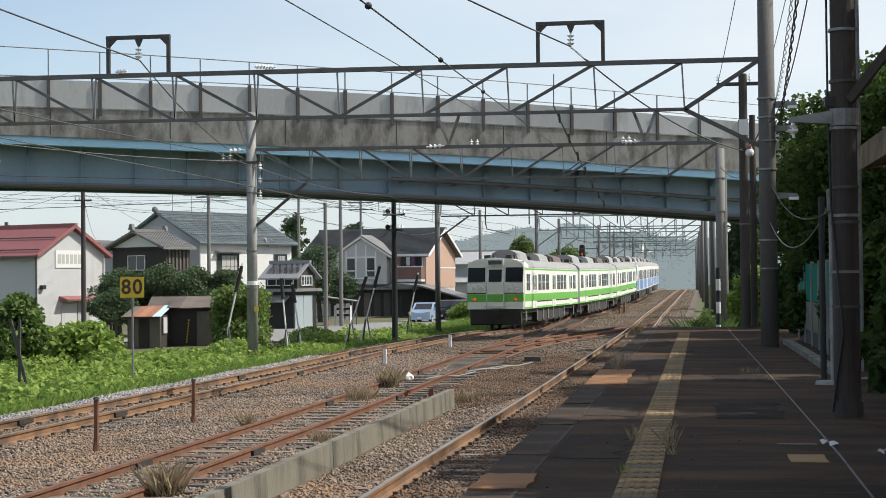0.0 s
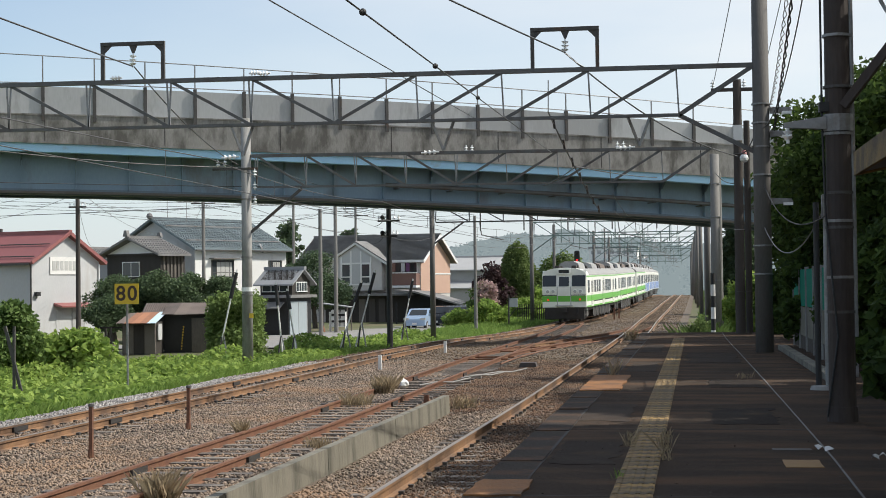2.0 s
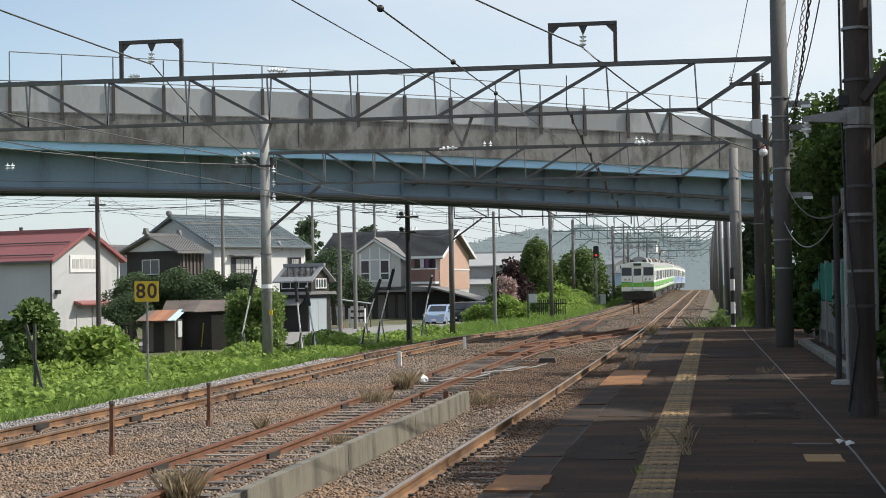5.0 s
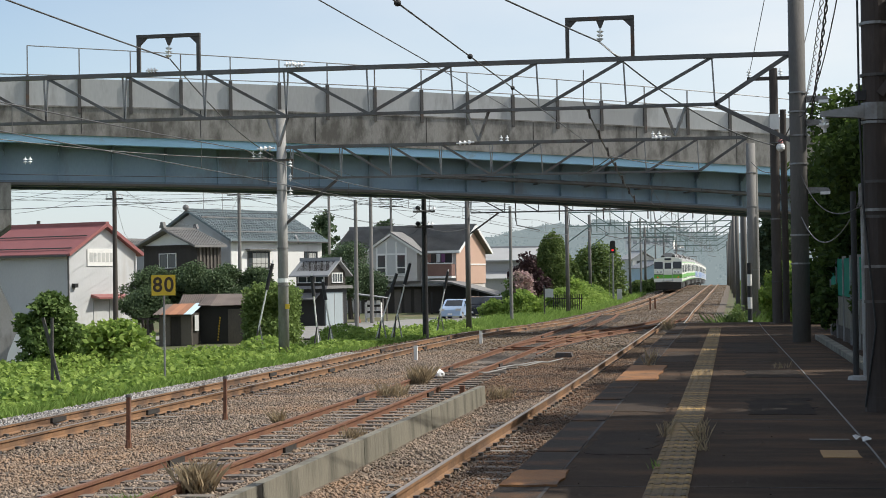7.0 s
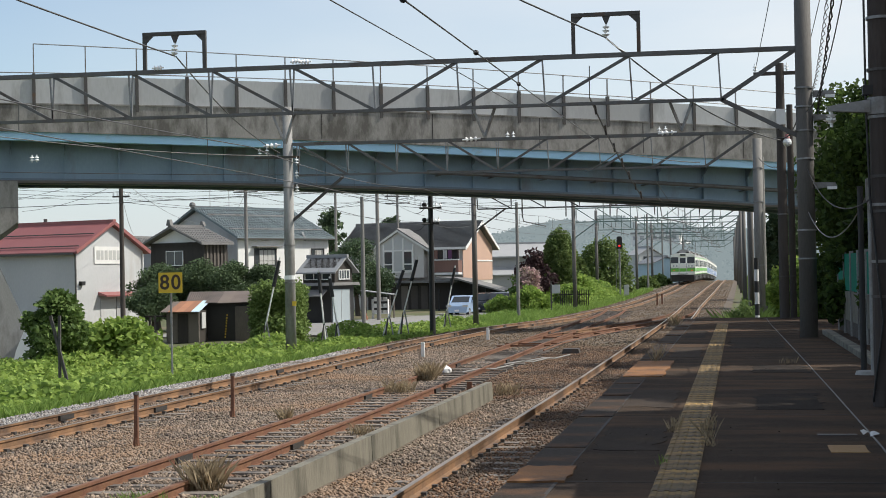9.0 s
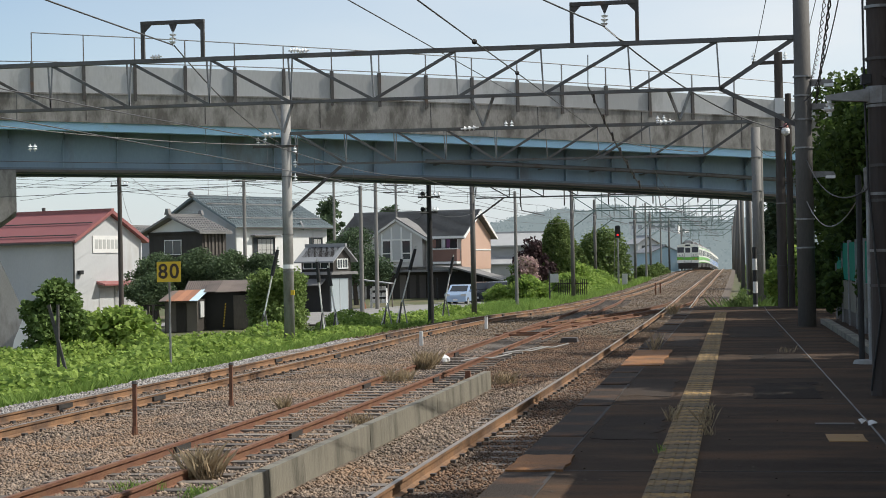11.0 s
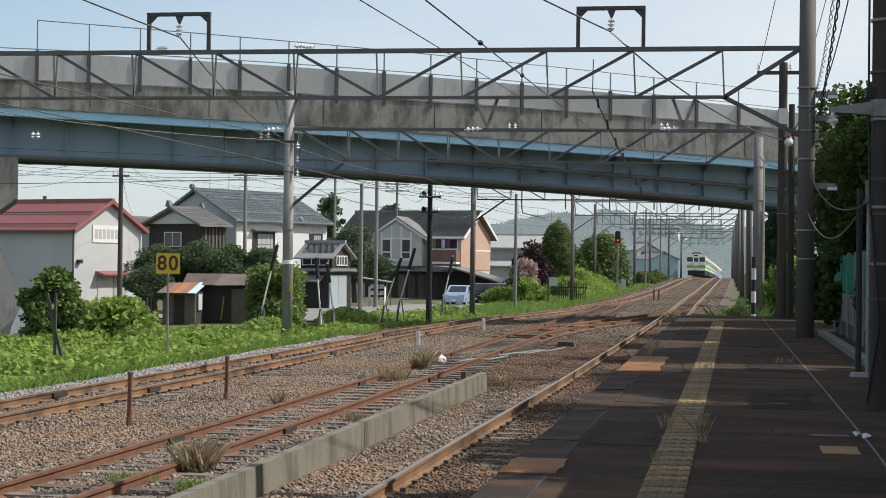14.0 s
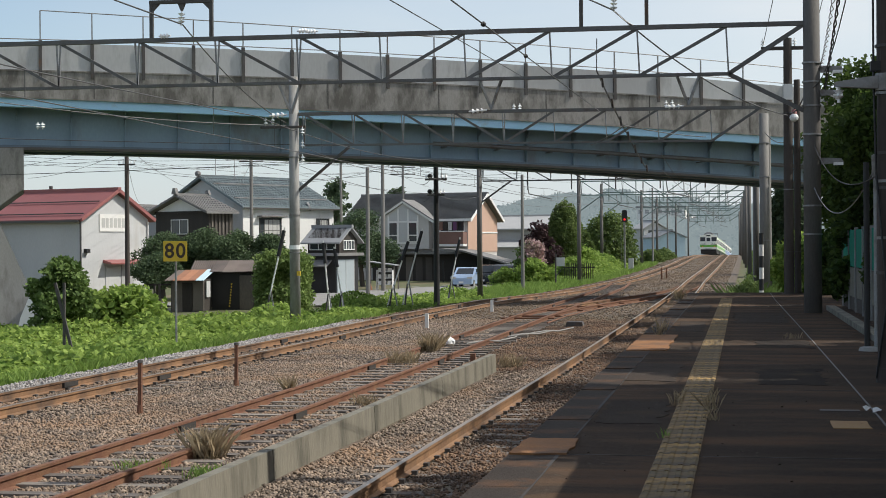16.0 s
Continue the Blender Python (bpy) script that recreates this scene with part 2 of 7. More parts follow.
# ---- building blocks ----
class Geo:
    """Collects vertices and faces of one mesh."""
    def __init__(self):
        self.v, self.f = [], []

    def add(self, verts, faces):
        k = len(self.v)
        self.v += [tuple(p) for p in verts]
        self.f += [tuple(i + k for i in q) for q in faces]
        return self

    def box(self, x0, y0, z0, x1, y1, z1):
        v = [(x, y, z) for z in (z0, z1) for y in (y0, y1) for x in (x0, x1)]
        return self.add(v, [(0, 2, 3, 1), (4, 5, 7, 6), (0, 1, 5, 4), (2, 6, 7, 3), (0, 4, 6, 2), (1, 3, 7, 5)])

    def beam(self, p, q, w, h):
        """A square bar from p to q, w across and h deep."""
        p, q = Vector(p), Vector(q)
        d = (q - p).normalized()
        up = Vector((0, 0, 1)) if abs(d.z) < 0.98 else Vector((0, 1, 0))
        s = d.cross(up).normalized() * (w / 2)
        u = s.cross(d).normalized() * (h / 2)
        v = [a + i * s + j * u for a in (p, q) for j in (-1, 1) for i in (-1, 1)]
        return self.add(v, [(0, 1, 3, 2), (4, 6, 7, 5), (0, 4, 5, 1), (2, 3, 7, 6), (0, 2, 6, 4), (1, 5, 7, 3)])

    def rod(self, p, q, r0, r1=None, n=10):
        r1 = r0 if r1 is None else r1
        p, q = Vector(p), Vector(q)
        d = (q - p).normalized()
        a = d.orthogonal().normalized()
        b = d.cross(a)
        v = []
        for c, r in ((p, r0), (q, r1)):
            v += [c + r * (math.cos(6.28318 * i / n) * a + math.sin(6.28318 * i / n) * b) for i in range(n)]
        f = [(i, (i + 1) % n, n + (i + 1) % n, n + i) for i in range(n)]
        return self.add(v, f + [tuple(range(n - 1, -1, -1)), tuple(range(n, 2 * n))])

    def tube(self, pts, r, n=6):
        for p, q in zip(pts, pts[1:]):
            self.rod(p, q, r, r, n)
        return self

    def prism(self, poly, axis, a, b):
        """The outline poly pushed from a to b along an axis; poly gives the other two coordinates in order."""
        def at(u, w, t):
            return {"x": (t, u, w), "y": (u, t, w), "z": (u, w, t)}[axis]
        n = len(poly)
        v = [at(u, w, a) for u, w in poly] + [at(u, w, b) for u, w in poly]
        f = [(i, (i + 1) % n, n + (i + 1) % n, n + i) for i in range(n)]
        return self.add(v, f + [tuple(range(n - 1, -1, -1)), tuple(range(n, 2 * n))])

    def ball(self, c, r, n=8, sq=1.0):
        v, f = [], []
        m = n // 2
        for j in range(m + 1):
            t = math.pi * j / m
            v += [(c[0] + r * math.sin(t) * math.cos(6.28318 * i / n), c[1] + r * math.sin(t) * math.sin(6.28318 * i / n), c[2] + r * sq * math.cos(t)) for i in range(n)]
        for j in range(m):
            f += [(j * n + i, j * n + (i + 1) % n, (j + 1) * n + (i + 1) % n, (j + 1) * n + i) for i in range(n)]
        return self.add(v, f)

    def mesh(self, name, mat, smooth=False):
        me = bpy.data.meshes.new(name)
        me.from_pydata(self.v, [], self.f)
        bm = bmesh.new()
        bm.from_mesh(me)
        bmesh.ops.recalc_face_normals(bm, faces=bm.faces)
        bm.to_mesh(me)
        bm.free()
        me.materials.append(mat)
        if smooth:
            for p in me.polygons:
                p.use_smooth = True
        return me


def thing(name, x, y, z, label, category, group="", rz=0.0, kind=""):
    ob = new(name)
    ob.matrix_world = pose(x, y, z, 0, 0, rz)
    return tagged(ob, label, category, group, kind)


def part(name, geo, mat, parent, label="", smooth=False, kind=""):
    ob = new(name, geo.mesh(name, mat, smooth) if isinstance(geo, Geo) else geo)
    ob.parent = parent
    return tagged(ob, label, kind=kind)


def solid(name, geo, mat, label, category, group="", kind="", smooth=False):
    """A thing or a piece of the setting that is one mesh."""
    return tagged(new(name, geo.mesh(name, mat, smooth)), label, category, group, kind)


def quick_mesh(name, verts, faces, mat):
    """A large mesh from arrays; all faces have the same number of corners."""
    me = bpy.data.meshes.new(name)
    n, k = faces.shape
    me.vertices.add(len(verts))
    me.vertices.foreach_set("co", verts.astype(np.float32).ravel())
    me.loops.add(n * k)
    me.loops.foreach_set("vertex_index", faces.astype(np.int32).ravel())
    me.polygons.add(n)
    me.polygons.foreach_set("loop_start", np.arange(0, n * k, k, dtype=np.int32))
    me.update(calc_edges=True)
    me.materials.append(mat)
    return me


rng = np.random.default_rng(7)


def scatter_leaves(centres, size, wild=1.0, long=1.5):
    """One small folded leaf at each centre, turned at random; wild: 0 flat to 1 any way."""
    n = len(centres)
    s = size * rng.uniform(0.6, 1.35, (n, 1))
    nrm = rng.normal(size=(n, 3)) * wild + np.array([0, 0, 1.0])
    nrm /= np.linalg.norm(nrm, axis=1, keepdims=True)
    a = np.cross(nrm, rng.normal(size=(n, 3)))
    a /= np.linalg.norm(a, axis=1, keepdims=True)
    b = np.cross(nrm, a)
    tip, side = a * s * long * 0.5, b * s * 0.5
    fold = nrm * s * 0.16
    v = np.stack([centres - tip, centres + side + fold, centres + tip, centres - side + fold], 1).reshape(-1, 3)
    i = np.arange(n)[:, None] * 4
    return v, np.concatenate([i + np.array([[0, 1, 2]]), i + np.array([[0, 2, 3]])])


def track_z(y):
    return np.interp(y, [0, 60, 88, 116, 155, 200, 235, 260, 285, 330, 500], [0, 0, -0.02, 0.13, 0.32, 0.46, 0.48, 0.36, 0.05, -0.8, -4.5])


def smooth_line(xs, ys):
    """A smooth x over y through the given places."""
    grid = np.arange(-20.0, 420.0, 1.0)
    x = np.interp(grid, ys, xs)
    k = np.hanning(25)
    x = np.convolve(np.pad(x, 12, mode="edge"), k / k.sum(), mode="valid")
    return lambda y: np.interp(y, grid, x)


line_1 = smooth_line([-11.1, -10.9, -10.6, -10.25, -9.98, -9.82, -9.3, -8.38, -7.36, -6.33, -4.76, -4.4, -3.8, -2.9, -1.8, 0.4], [-20, 10, 25, 35, 50, 70, 82, 94.4, 107.3, 120, 155, 193, 239, 282, 330, 420])


def dip(y):
    """How far the main line lies below the platform track."""
    return np.interp(y, [52, 70, 82, 94, 107, 120, 140, 158, 200], [0, -0.13, -0.28, -0.39, -0.41, -0.39, -0.25, -0.13, 0])


line_2 = smooth_line([-7.0, -6.62, -6.42, -6.22, -6.15, -6.03, -5.88, -5.80, -5.78, -6.1], [-20, 16, 21, 31, 45, 58, 70, 80, 91, 97])
line_3 = smooth_line([-3.2, -2.82, -2.47, -2.32, -2.0, -1.85, -1.75, -1.2, -0.25, 0.6, 1.8], [-20, 17, 30, 40, 60, 75, 95, 130, 206, 300, 420])
line_x = smooth_line([-6.15, -6.1, -4.3, -3.1, -2.1, -1.8], [46, 56, 67, 72, 80, 90])


# ---- ground ----
def ground_z(x, y):
    """The lie of the land: the trackbed, a bank down to the yards on the one side, the slope behind the platform on the other."""
    base = -0.34 + track_z(y)
    edge = line_1(y) + 10.6
    fall = np.interp(x - edge, [-400, -120, -22, -17.5, -13.6, -12.6], [-0.9, -0.75, -0.66, -0.6, -0.12, 0.0])
    rise = np.interp(x, [2.2, 3.2, 12, 400], [0.0, 0.85, 1.2, 1.2])
    far = np.interp(np.hypot(x, y), [300, 600, 2500], [0, -1.0, -4.0])
    low = dip(y) * np.clip((line_1(y) + 3.5 - x) / 2.5, 0, 1) * np.clip((x - line_1(y) + 5.5) / 2, 0, 1)
    return base + fall + rise + far + low


def grid_sheet(xs, ys, zf):
    X, Y = np.meshgrid(xs, ys)
    Z = zf(X, Y)
    v = np.stack([X, Y, Z], -1).reshape(-1, 3)
    i = np.arange((len(ys) - 1) * len(xs)).reshape(len(ys) - 1, len(xs))[:, :-1].reshape(-1, 1)
    return v, i + np.array([[0, 1, len(xs) + 1, len(xs)]])


gx = np.concatenate([[-2500, -1200, -600, -300, -150, -90], np.arange(-60, 12, 1.0), [20, 40, 90, 200, 500, 1200, 2500]])
gy = np.concatenate([[-2500, -900, -300, -90], np.arange(-30, 340, 2.0), [360, 400, 460, 560, 800, 1200, 2500]])
v, f = grid_sheet(gx, gy, lambda X, Y: ground_z(X, Y) + 0.03 * np.sin(X * 1.7) * np.sin(Y * 0.9))
tagged(new("ground", quick_mesh("ground", v, f, M["soil"])), "grassy earth beside the railway", "ground", kind="structure")


# ---- trackbed ----
def bed_z(x, y):
    """Ballast: nearly flat between the tracks, shoulders at both sides."""
    left = line_1(y) - 1.9
    z = -0.17 + track_z(y) - np.clip((left - x) * 0.55, 0, 0.5) + 0.025 * np.sin(x * 2.3 + 0.4 * y) * np.sin(0.31 * y + x)
    return z + dip(y) * np.clip((line_1(y) + 3.5 - x) / 2.5, 0, 1)


bx = np.linspace(0, 1, 40)
by = np.arange(-12, 300, 1.0)
U, Y = np.meshgrid(bx, by)
X = (line_1(Y) - 2.75) * (1 - U) + np.where(Y < 50, -1.45 + 0.0115 * Y, line_3(Y) + 2.3) * U
v = np.stack([X, Y, bed_z(X, Y)], -1).reshape(-1, 3)
i = np.arange((len(by) - 1) * 40).reshape(-1, 40)[:, :-1].reshape(-1, 1)
tagged(new("ballast_bed", quick_mesh("ballast_bed", v, i + np.array([[0, 1, 41, 40]]), M["ballast"])), "brown crushed stone ballast between the tracks", "ballast", kind="structure")


def stones(n, y0, y1, near, size, zone=""):
    """Loose stones on the bed, each a small uneven lump of eight faces; zone: fresh beside the main line, oily beside the platform, or the rest."""
    y = y0 + (y1 - y0) * rng.random(n) ** near
    u = rng.random(n)
    x0, x1 = line_1(y) - 2.6, np.where(y < 50, -1.66 + 0.0115 * y, line_3(y) + 1.8)
    x = x0 + (x1 - x0) * u
    ok = ~((abs(x + 4.98 - 0.018 * y) < 0.14) & (y < 31.2))
    for line, lo, hi in ((line_1, -20, 400), (line_2, -20, 95), (line_3, -20, 400)):
        d = abs(abs(x - line(y)) - 0.5335)
        ok &= ~((d < 0.075) & (y > lo) & (y < hi))
        if line is line_2:
            ok &= ~((abs(x - line(y)) < 1.0) & (abs((y - 12.0 + 0.31) % 0.62 - 0.31) < 0.12) & (rng.random(n) < np.where(y < 27, 0.8, 0.35)))
    fresh = x < line_1(y) - 0.62 + 0.25 * np.sin(0.9 * y) * np.sin(2.3 * y)
    oily = x > line_3(y) - 0.46 + 0.12 * np.sin(1.3 * y)
    oily |= (x > line_2(y) + 0.45 + 0.3 * np.sin(0.7 * y)) & (y > 33 + 2.5 * np.sin(1.9 * x))
    ok &= fresh if zone == "fresh" else oily if zone == "oily" else ~fresh & ~oily if zone == "rest" else ok
    x, y = x[ok], y[ok]
    m = len(x)
    s = size * rng.uniform(0.55, 1.5, (m, 1, 1))
    o = np.array([[1, 0, 0], [-1, 0, 0], [0, 1, 0], [0, -1, 0], [0, 0, 1], [0, 0, -1.0]])
    p = o[None] * rng.uniform(0.55, 1.15, (m, 6, 1)) + rng.normal(0, 0.22, (m, 6, 3))
    t = rng.uniform(0, 6.28, m)
    c, q = np.cos(t)[:, None], np.sin(t)[:, None]
    p = np.stack([p[..., 0] * c - p[..., 1] * q, p[..., 0] * q + p[..., 1] * c, p[..., 2] * 0.75 + p[..., 0] * 0.3], -1) * s
    p += np.stack([x, y, bed_z(x, y) + size * 0.3], -1)[:, None]
    tri = np.array([[0, 2, 4], [2, 1, 4], [1, 3, 4], [3, 0, 4], [2, 0, 5], [1, 2, 5], [3, 1, 5], [0, 3, 5]])
    return p.reshape(-1, 3), (np.arange(m)[:, None, None] * 6 + tri[None]).reshape(-1, 3)


v, f = stones(150000, 13.5, 52, 1.5, 0.027, "fresh")
tagged(new("ballast_stones", quick_mesh("ballast_stones", v, f, M["greystone"])), "fresh pale grey ballast stones along the main line's shoulder", "ballast", kind="stuff")
v, f = stones(140000, 13.5, 52, 1.5, 0.025, "oily")
tagged(new("ballast_stones", quick_mesh("ballast_stones", v, f, M["ruststone"])), "rusty brown ballast stones along the platform wall", "ballast", kind="stuff")
v, f = stones(150000, 13.5, 52, 1.5, 0.026, "rest")
tagged(new("ballast_stones", quick_mesh("ballast_stones", v, f, M["stone"])), "loose tan and grey ballast stones between the rails", "ballast", kind="stuff")
v, f = stones(26000, 50, 130, 1.2, 0.038)
tagged(new("ballast_stones", quick_mesh("ballast_stones", v, f, M["dirtystone"])), "loose brown ballast stones further along the line", "ballast", kind="stuff")

v, f = stones(9000, 125, 262, 1.0, 0.05)
tagged(new("ballast_stones", quick_mesh("ballast_stones", v, f, M["dirtystone"])), "far brown ballast stones up to the crest", "ballast", kind="stuff")

# ---- tracks ----
RAIL = [(-0.062, -0.15), (0.062, -0.15), (0.062, -0.138), (0.012, -0.118), (0.012, -0.04), (0.034, -0.03), (0.034, 0.0), (-0.034, 0.0), (-0.034, -0.03), (-0.012, -0.04), (-0.012, -0.118), (-0.062, -0.138)]


def sweep(line, off, y0, y1, outline, step=2.0, lift=0.0):
    g = Geo()
    ys = np.arange(y0, y1 + 0.01, step)
    k = len(outline)
    for y in ys:
        x, z = float(line(y)) + off, float(track_z(y)) + lift + (float(dip(y)) if line is line_1 else 0.0)
        g.v += [(x + a, float(y), z + b) for a, b in outline]
    for j in range(len(ys) - 1):
        g.f += [(j * k + i, j * k + (i + 1) % k, (j + 1) * k + (i + 1) % k, (j + 1) * k + i) for i in range(k)]
    g.f += [tuple(range(k - 1, -1, -1)), tuple(range((len(ys) - 1) * k, len(ys) * k))]
    return g


sleeper_mesh = Geo().prism([(-0.11, -0.10), (0.11, -0.10), (0.095, 0.02), (-0.095, 0.02)], "x", -1.0, 1.0).mesh("sleeper", M["sleeper"])
clip_geo = Geo()
for sx in (-1, 1):
    for side in (-1, 1):
        cx = sx * 0.5335 + side * 0.085
        clip_geo.box(cx - 0.03, -0.045, 0.02, cx + 0.03, 0.045, 0.065)
clip_mesh = clip_geo.mesh("rail_clip", M["darksteel"])


def track(name, line, y0, y1, label, top, side, singles, lift=0.0):
    t = tagged(new(name), label, "railway track", kind="structure")
    for off in (-0.5335, 0.5335):
        part("rail", sweep(line, off, y0, y1, RAIL, lift=lift), side, t)
        part("running_face", sweep(line, off, y0, y1, [(-0.03, -0.002), (0.03, -0.002), (0.03, 0.003), (-0.03, 0.003)], lift=lift), top, t, "worn running face of the rail")
    rest = Geo()
    for j, y in enumerate(np.arange(max(y0, 12.0), y1 - 1, 0.62)):
        x, z = float(line(y)), float(track_z(y)) - (0.128 if singles == 80 else 0.185) + lift + (float(dip(y)) if line is line_1 else 0.0)
        if j < singles:
            s = part("sleeper", sleeper_mesh, None, t)
            s.matrix_local = pose(x + rng.normal(0, 0.03), y, z, 0, 0, rng.normal(0, 0.8))
            if lift == 0.0:
                c = part("rail_clips", clip_mesh, None, t)
                c.location = (x, y, z)
        else:
            rest.box(x - 1.0, y - 0.1, z - 0.1, x + 1.0, y + 0.1, z + 0.02)
    if rest.v:
        part("far_sleepers", rest, M["sleeper"], t, kind="stuff")
    return t


track("track_1", line_1, -12, 330, "main line track with worn brown rails on ballast", M["railtop"], M["railside"], 90)
track("track_2", line_2, -12, 96, "rusty disused siding track with weathered sleepers", M["rust"], M["rust"], 80, -0.03)
track("track_3", line_3, -12, 330, "platform track with brown rails and a bright running face", M["railtop"], M["railside"], 90)
for line, ys, lift in ((line_2, (20.6, 31.0, 41.5, 52.0, 62.5), -0.03), (line_1, (26.5, 39.0, 51.5, 64.0, 76.5), 0.0)):
    plates = tagged(new("rail_joints"), "dark bolted fishplates joining the rails", "rail joint", kind="structure")
    for k, y in enumerate(ys):
        for sd in (-1, 1):
            yy = y + 1.6 * (sd > 0)
            x, z = float(line(yy)) + sd * 0.5335, float(track_z(yy)) + lift + (float(dip(yy)) if line is line_1 else 0.0)
            plate = part("fishplate", Geo().box(-0.045, -0.3, -0.115, 0.045, 0.3, -0.035), M["under"], plates)
            plate.location = (x, yy, z)
xo = tagged(new("track_4"), "rusty crossover rails linking the siding and platform track", "railway track", kind="structure")
for off in (-0.5335, 0.5335):
    part("rail", sweep(line_x, off, 50, 88, RAIL, lift=-0.015), M["rust"], xo)
for off in (-0.36, 0.36):
    part("check_rail", sweep(line_x, off, 60, 66, RAIL, lift=-0.02), M["railside"], xo, "short rusty check rail")
    part("check_rail", sweep(line_3, off, 66, 74, RAIL, lift=-0.02), M["railside"], xo, "short rusty check rail")
for j in range(34):
    y = 55.0 + j * 0.78
    a, b = float(line_x(y)) - 1.1, max(float(line_x(y)) + 1.1, float(line_3(y)) + 0.2 if y > 66 else -99)
    tie = part("long_sleeper", Geo().box(a, -0.11, -0.10, b, 0.11, 0.0), M["sleeper"], xo)
    tie.location = (0, y, float(track_z(y)) - 0.13)

for y in (51.5, 53.0, 57.5, 61.0, 64.5, 68.0):
    x = float(line_x(y))
    part("stretcher_bar", Geo().box(-0.95, -0.03, -0.12, 0.75, 0.03, -0.07), M["rust"], xo, "rusty stretcher bar").location = (x, y, 0)
part("point_rod", Geo().tube([(float(line_x(y)) + 0.85, y, -0.12) for y in (49.0, 53.0, 57.0, 61.0, 65.0, 69.0)], 0.025, 6), M["rust"], xo, "rusty point rod")


def dirt_strip(line, y0, y1, label):
    """Oily dirt that has filled the stones between two rails."""
    ys = np.arange(y0, y1, 1.0)
    v, k = [], 9
    for y in ys:
        for j in range(k):
            x = float(line(y)) - 0.40 + 0.80 * j / (k - 1) + 0.05 * noise.noise((y * 0.8, j, 1.0))
            v.append((x, y, float(bed_z(x, y)) + 0.026 + 0.03 * noise.noise((x * 3, y * 0.7, 4.0))))
    i = np.arange((len(ys) - 1) * k).reshape(-1, k)[:, :-1].reshape(-1, 1)
    return tagged(new("track_dirt", quick_mesh("track_dirt", np.array(v), i + np.array([[0, 1, k + 1, k]]), M["dirt"])), label, "ground", kind="stuff")


dirt_strip(line_3, 47, 290, "dark oily dirt between the platform track's rails")
# platform side: grime and painted shade share this one dark strip
dirt_strip(lambda y: line_3(y) + 1.0, 13, 48, "oily dirt beside the platform wall, darkened with its shade")
dirt_strip(line_1, 64, 290, "brown oily dirt between the main line's rails")

# ---- platform ----
PZ = 0.76
g = Geo().box(-1.30, -14, PZ - 0.5, 1.70, 49.6, PZ)
platform = solid("platform", g, M["asphalt"], "dark patched asphalt station platform with mossy joints", "platform", kind="structure")
platform.matrix_world = pose(0, 0, 0, 0, 0, -0.66)
part("platform_wall", Geo().box(-1.38, -14, -0.5, 1.70, 49.6, PZ - 0.5), M["dirtywall"], platform)
part("platform_back", Geo().box(1.70, -14, -0.4, 9.0, 49.6, PZ - 0.012), M["asphalt"], platform)
for j in range(66):
    y = -14 + j * 0.96
    g = Geo().box(-1.66, 0.003, -0.2, -1.312, 0.957, 0.0)
    c = part("coping_stone", g, M["coping"], platform)
    c.location = (rng.normal(0, 0.006), y, PZ + rng.normal(0.004, 0.004))
tile = Geo().box(-0.149, -0.149, 0, 0.149, 0.149, 0.006)
for k in range(4):
    tile.prism([(-0.12 + k * 0.08 - 0.022, 0.006), (-0.12 + k * 0.08 + 0.022, 0.006), (-0.12 + k * 0.08 + 0.012, 0.012), (-0.12 + k * 0.08 - 0.012, 0.012)], "y", -0.135, 0.135)
tile_mesh = tile.mesh("tactile_tile", M["tactile"])
for j in range(135):
    t = part("tactile_tile", tile_mesh, None, platform)
    t.matrix_local = pose(-0.47, 4.0 + j * 0.3005, PZ + 0.002 + rng.uniform(0, 0.003), 0, 0, rng.normal(0, 0.5))


# ---- overpass ----
BA = Vector((-24.67, 57.0, 0.0))
BD = Vector((0.9117, 0.4108, 0.0))
BN = Vector((-0.4108, 0.9117, 0.0))      # away from the camera
bridge = tagged(new("road_overpass"), "old concrete road overpass with pale blue steel girders crossing the tracks", "bridge")
bridge.matrix_world = Matrix(((BD.x, BN.x, 0, BA.x), (BD.y, BN.y, 0, BA.y), (0, 0, 1, 0), (0, 0, 0, 1)))
S0, S1 = -14.0, 44.0


def level(points):
    s, z = zip(*points)
    c = np.polyfit(s, z, 2)
    return lambda t: float(np.polyval(c, t))


bottom = level([(0, 6.0), (9.2, 5.88), (17.2, 5.54), (22, 5.31), (29.2, 4.93)])
flange = level([(0, 7.74), (7.2, 7.56), (14.7, 7.29), (22, 6.97), (29.5, 6.63)])
band = level([(0, 8.76), (7.2, 8.71), (14.7, 8.53), (22, 8.28), (29.5, 7.98)])
panels = level([(0, 9.8), (7.2, 9.72), (14.7, 9.5), (22, 9.17), (29.5, 8.72)])
rail_top = level([(0, 10.98), (7.2, 10.74), (14.7, 10.39), (22, 9.97), (27, 9.68)])


def ribbon(lo, hi, y0, y1, s0=S0, s1=S1, step=2.0):
    """A long solid between two levels along the bridge."""
    g = Geo()
    ss = np.arange(s0, s1 + 0.01, step)
    for s in ss:
        g.v += [(s, y0, lo(s)), (s, y1, lo(s)), (s, y1, hi(s)), (s, y0, hi(s))]
    for j in range(len(ss) - 1):
        g.f += [(4 * j + i, 4 * j + (i + 1) % 4, 4 * j + 4 + (i + 1) % 4, 4 * j + 4 + i) for i in range(4)]
    g.f += [(3, 2, 1, 0), tuple(4 * (len(ss) - 1) + i for i in range(4))]
    return g


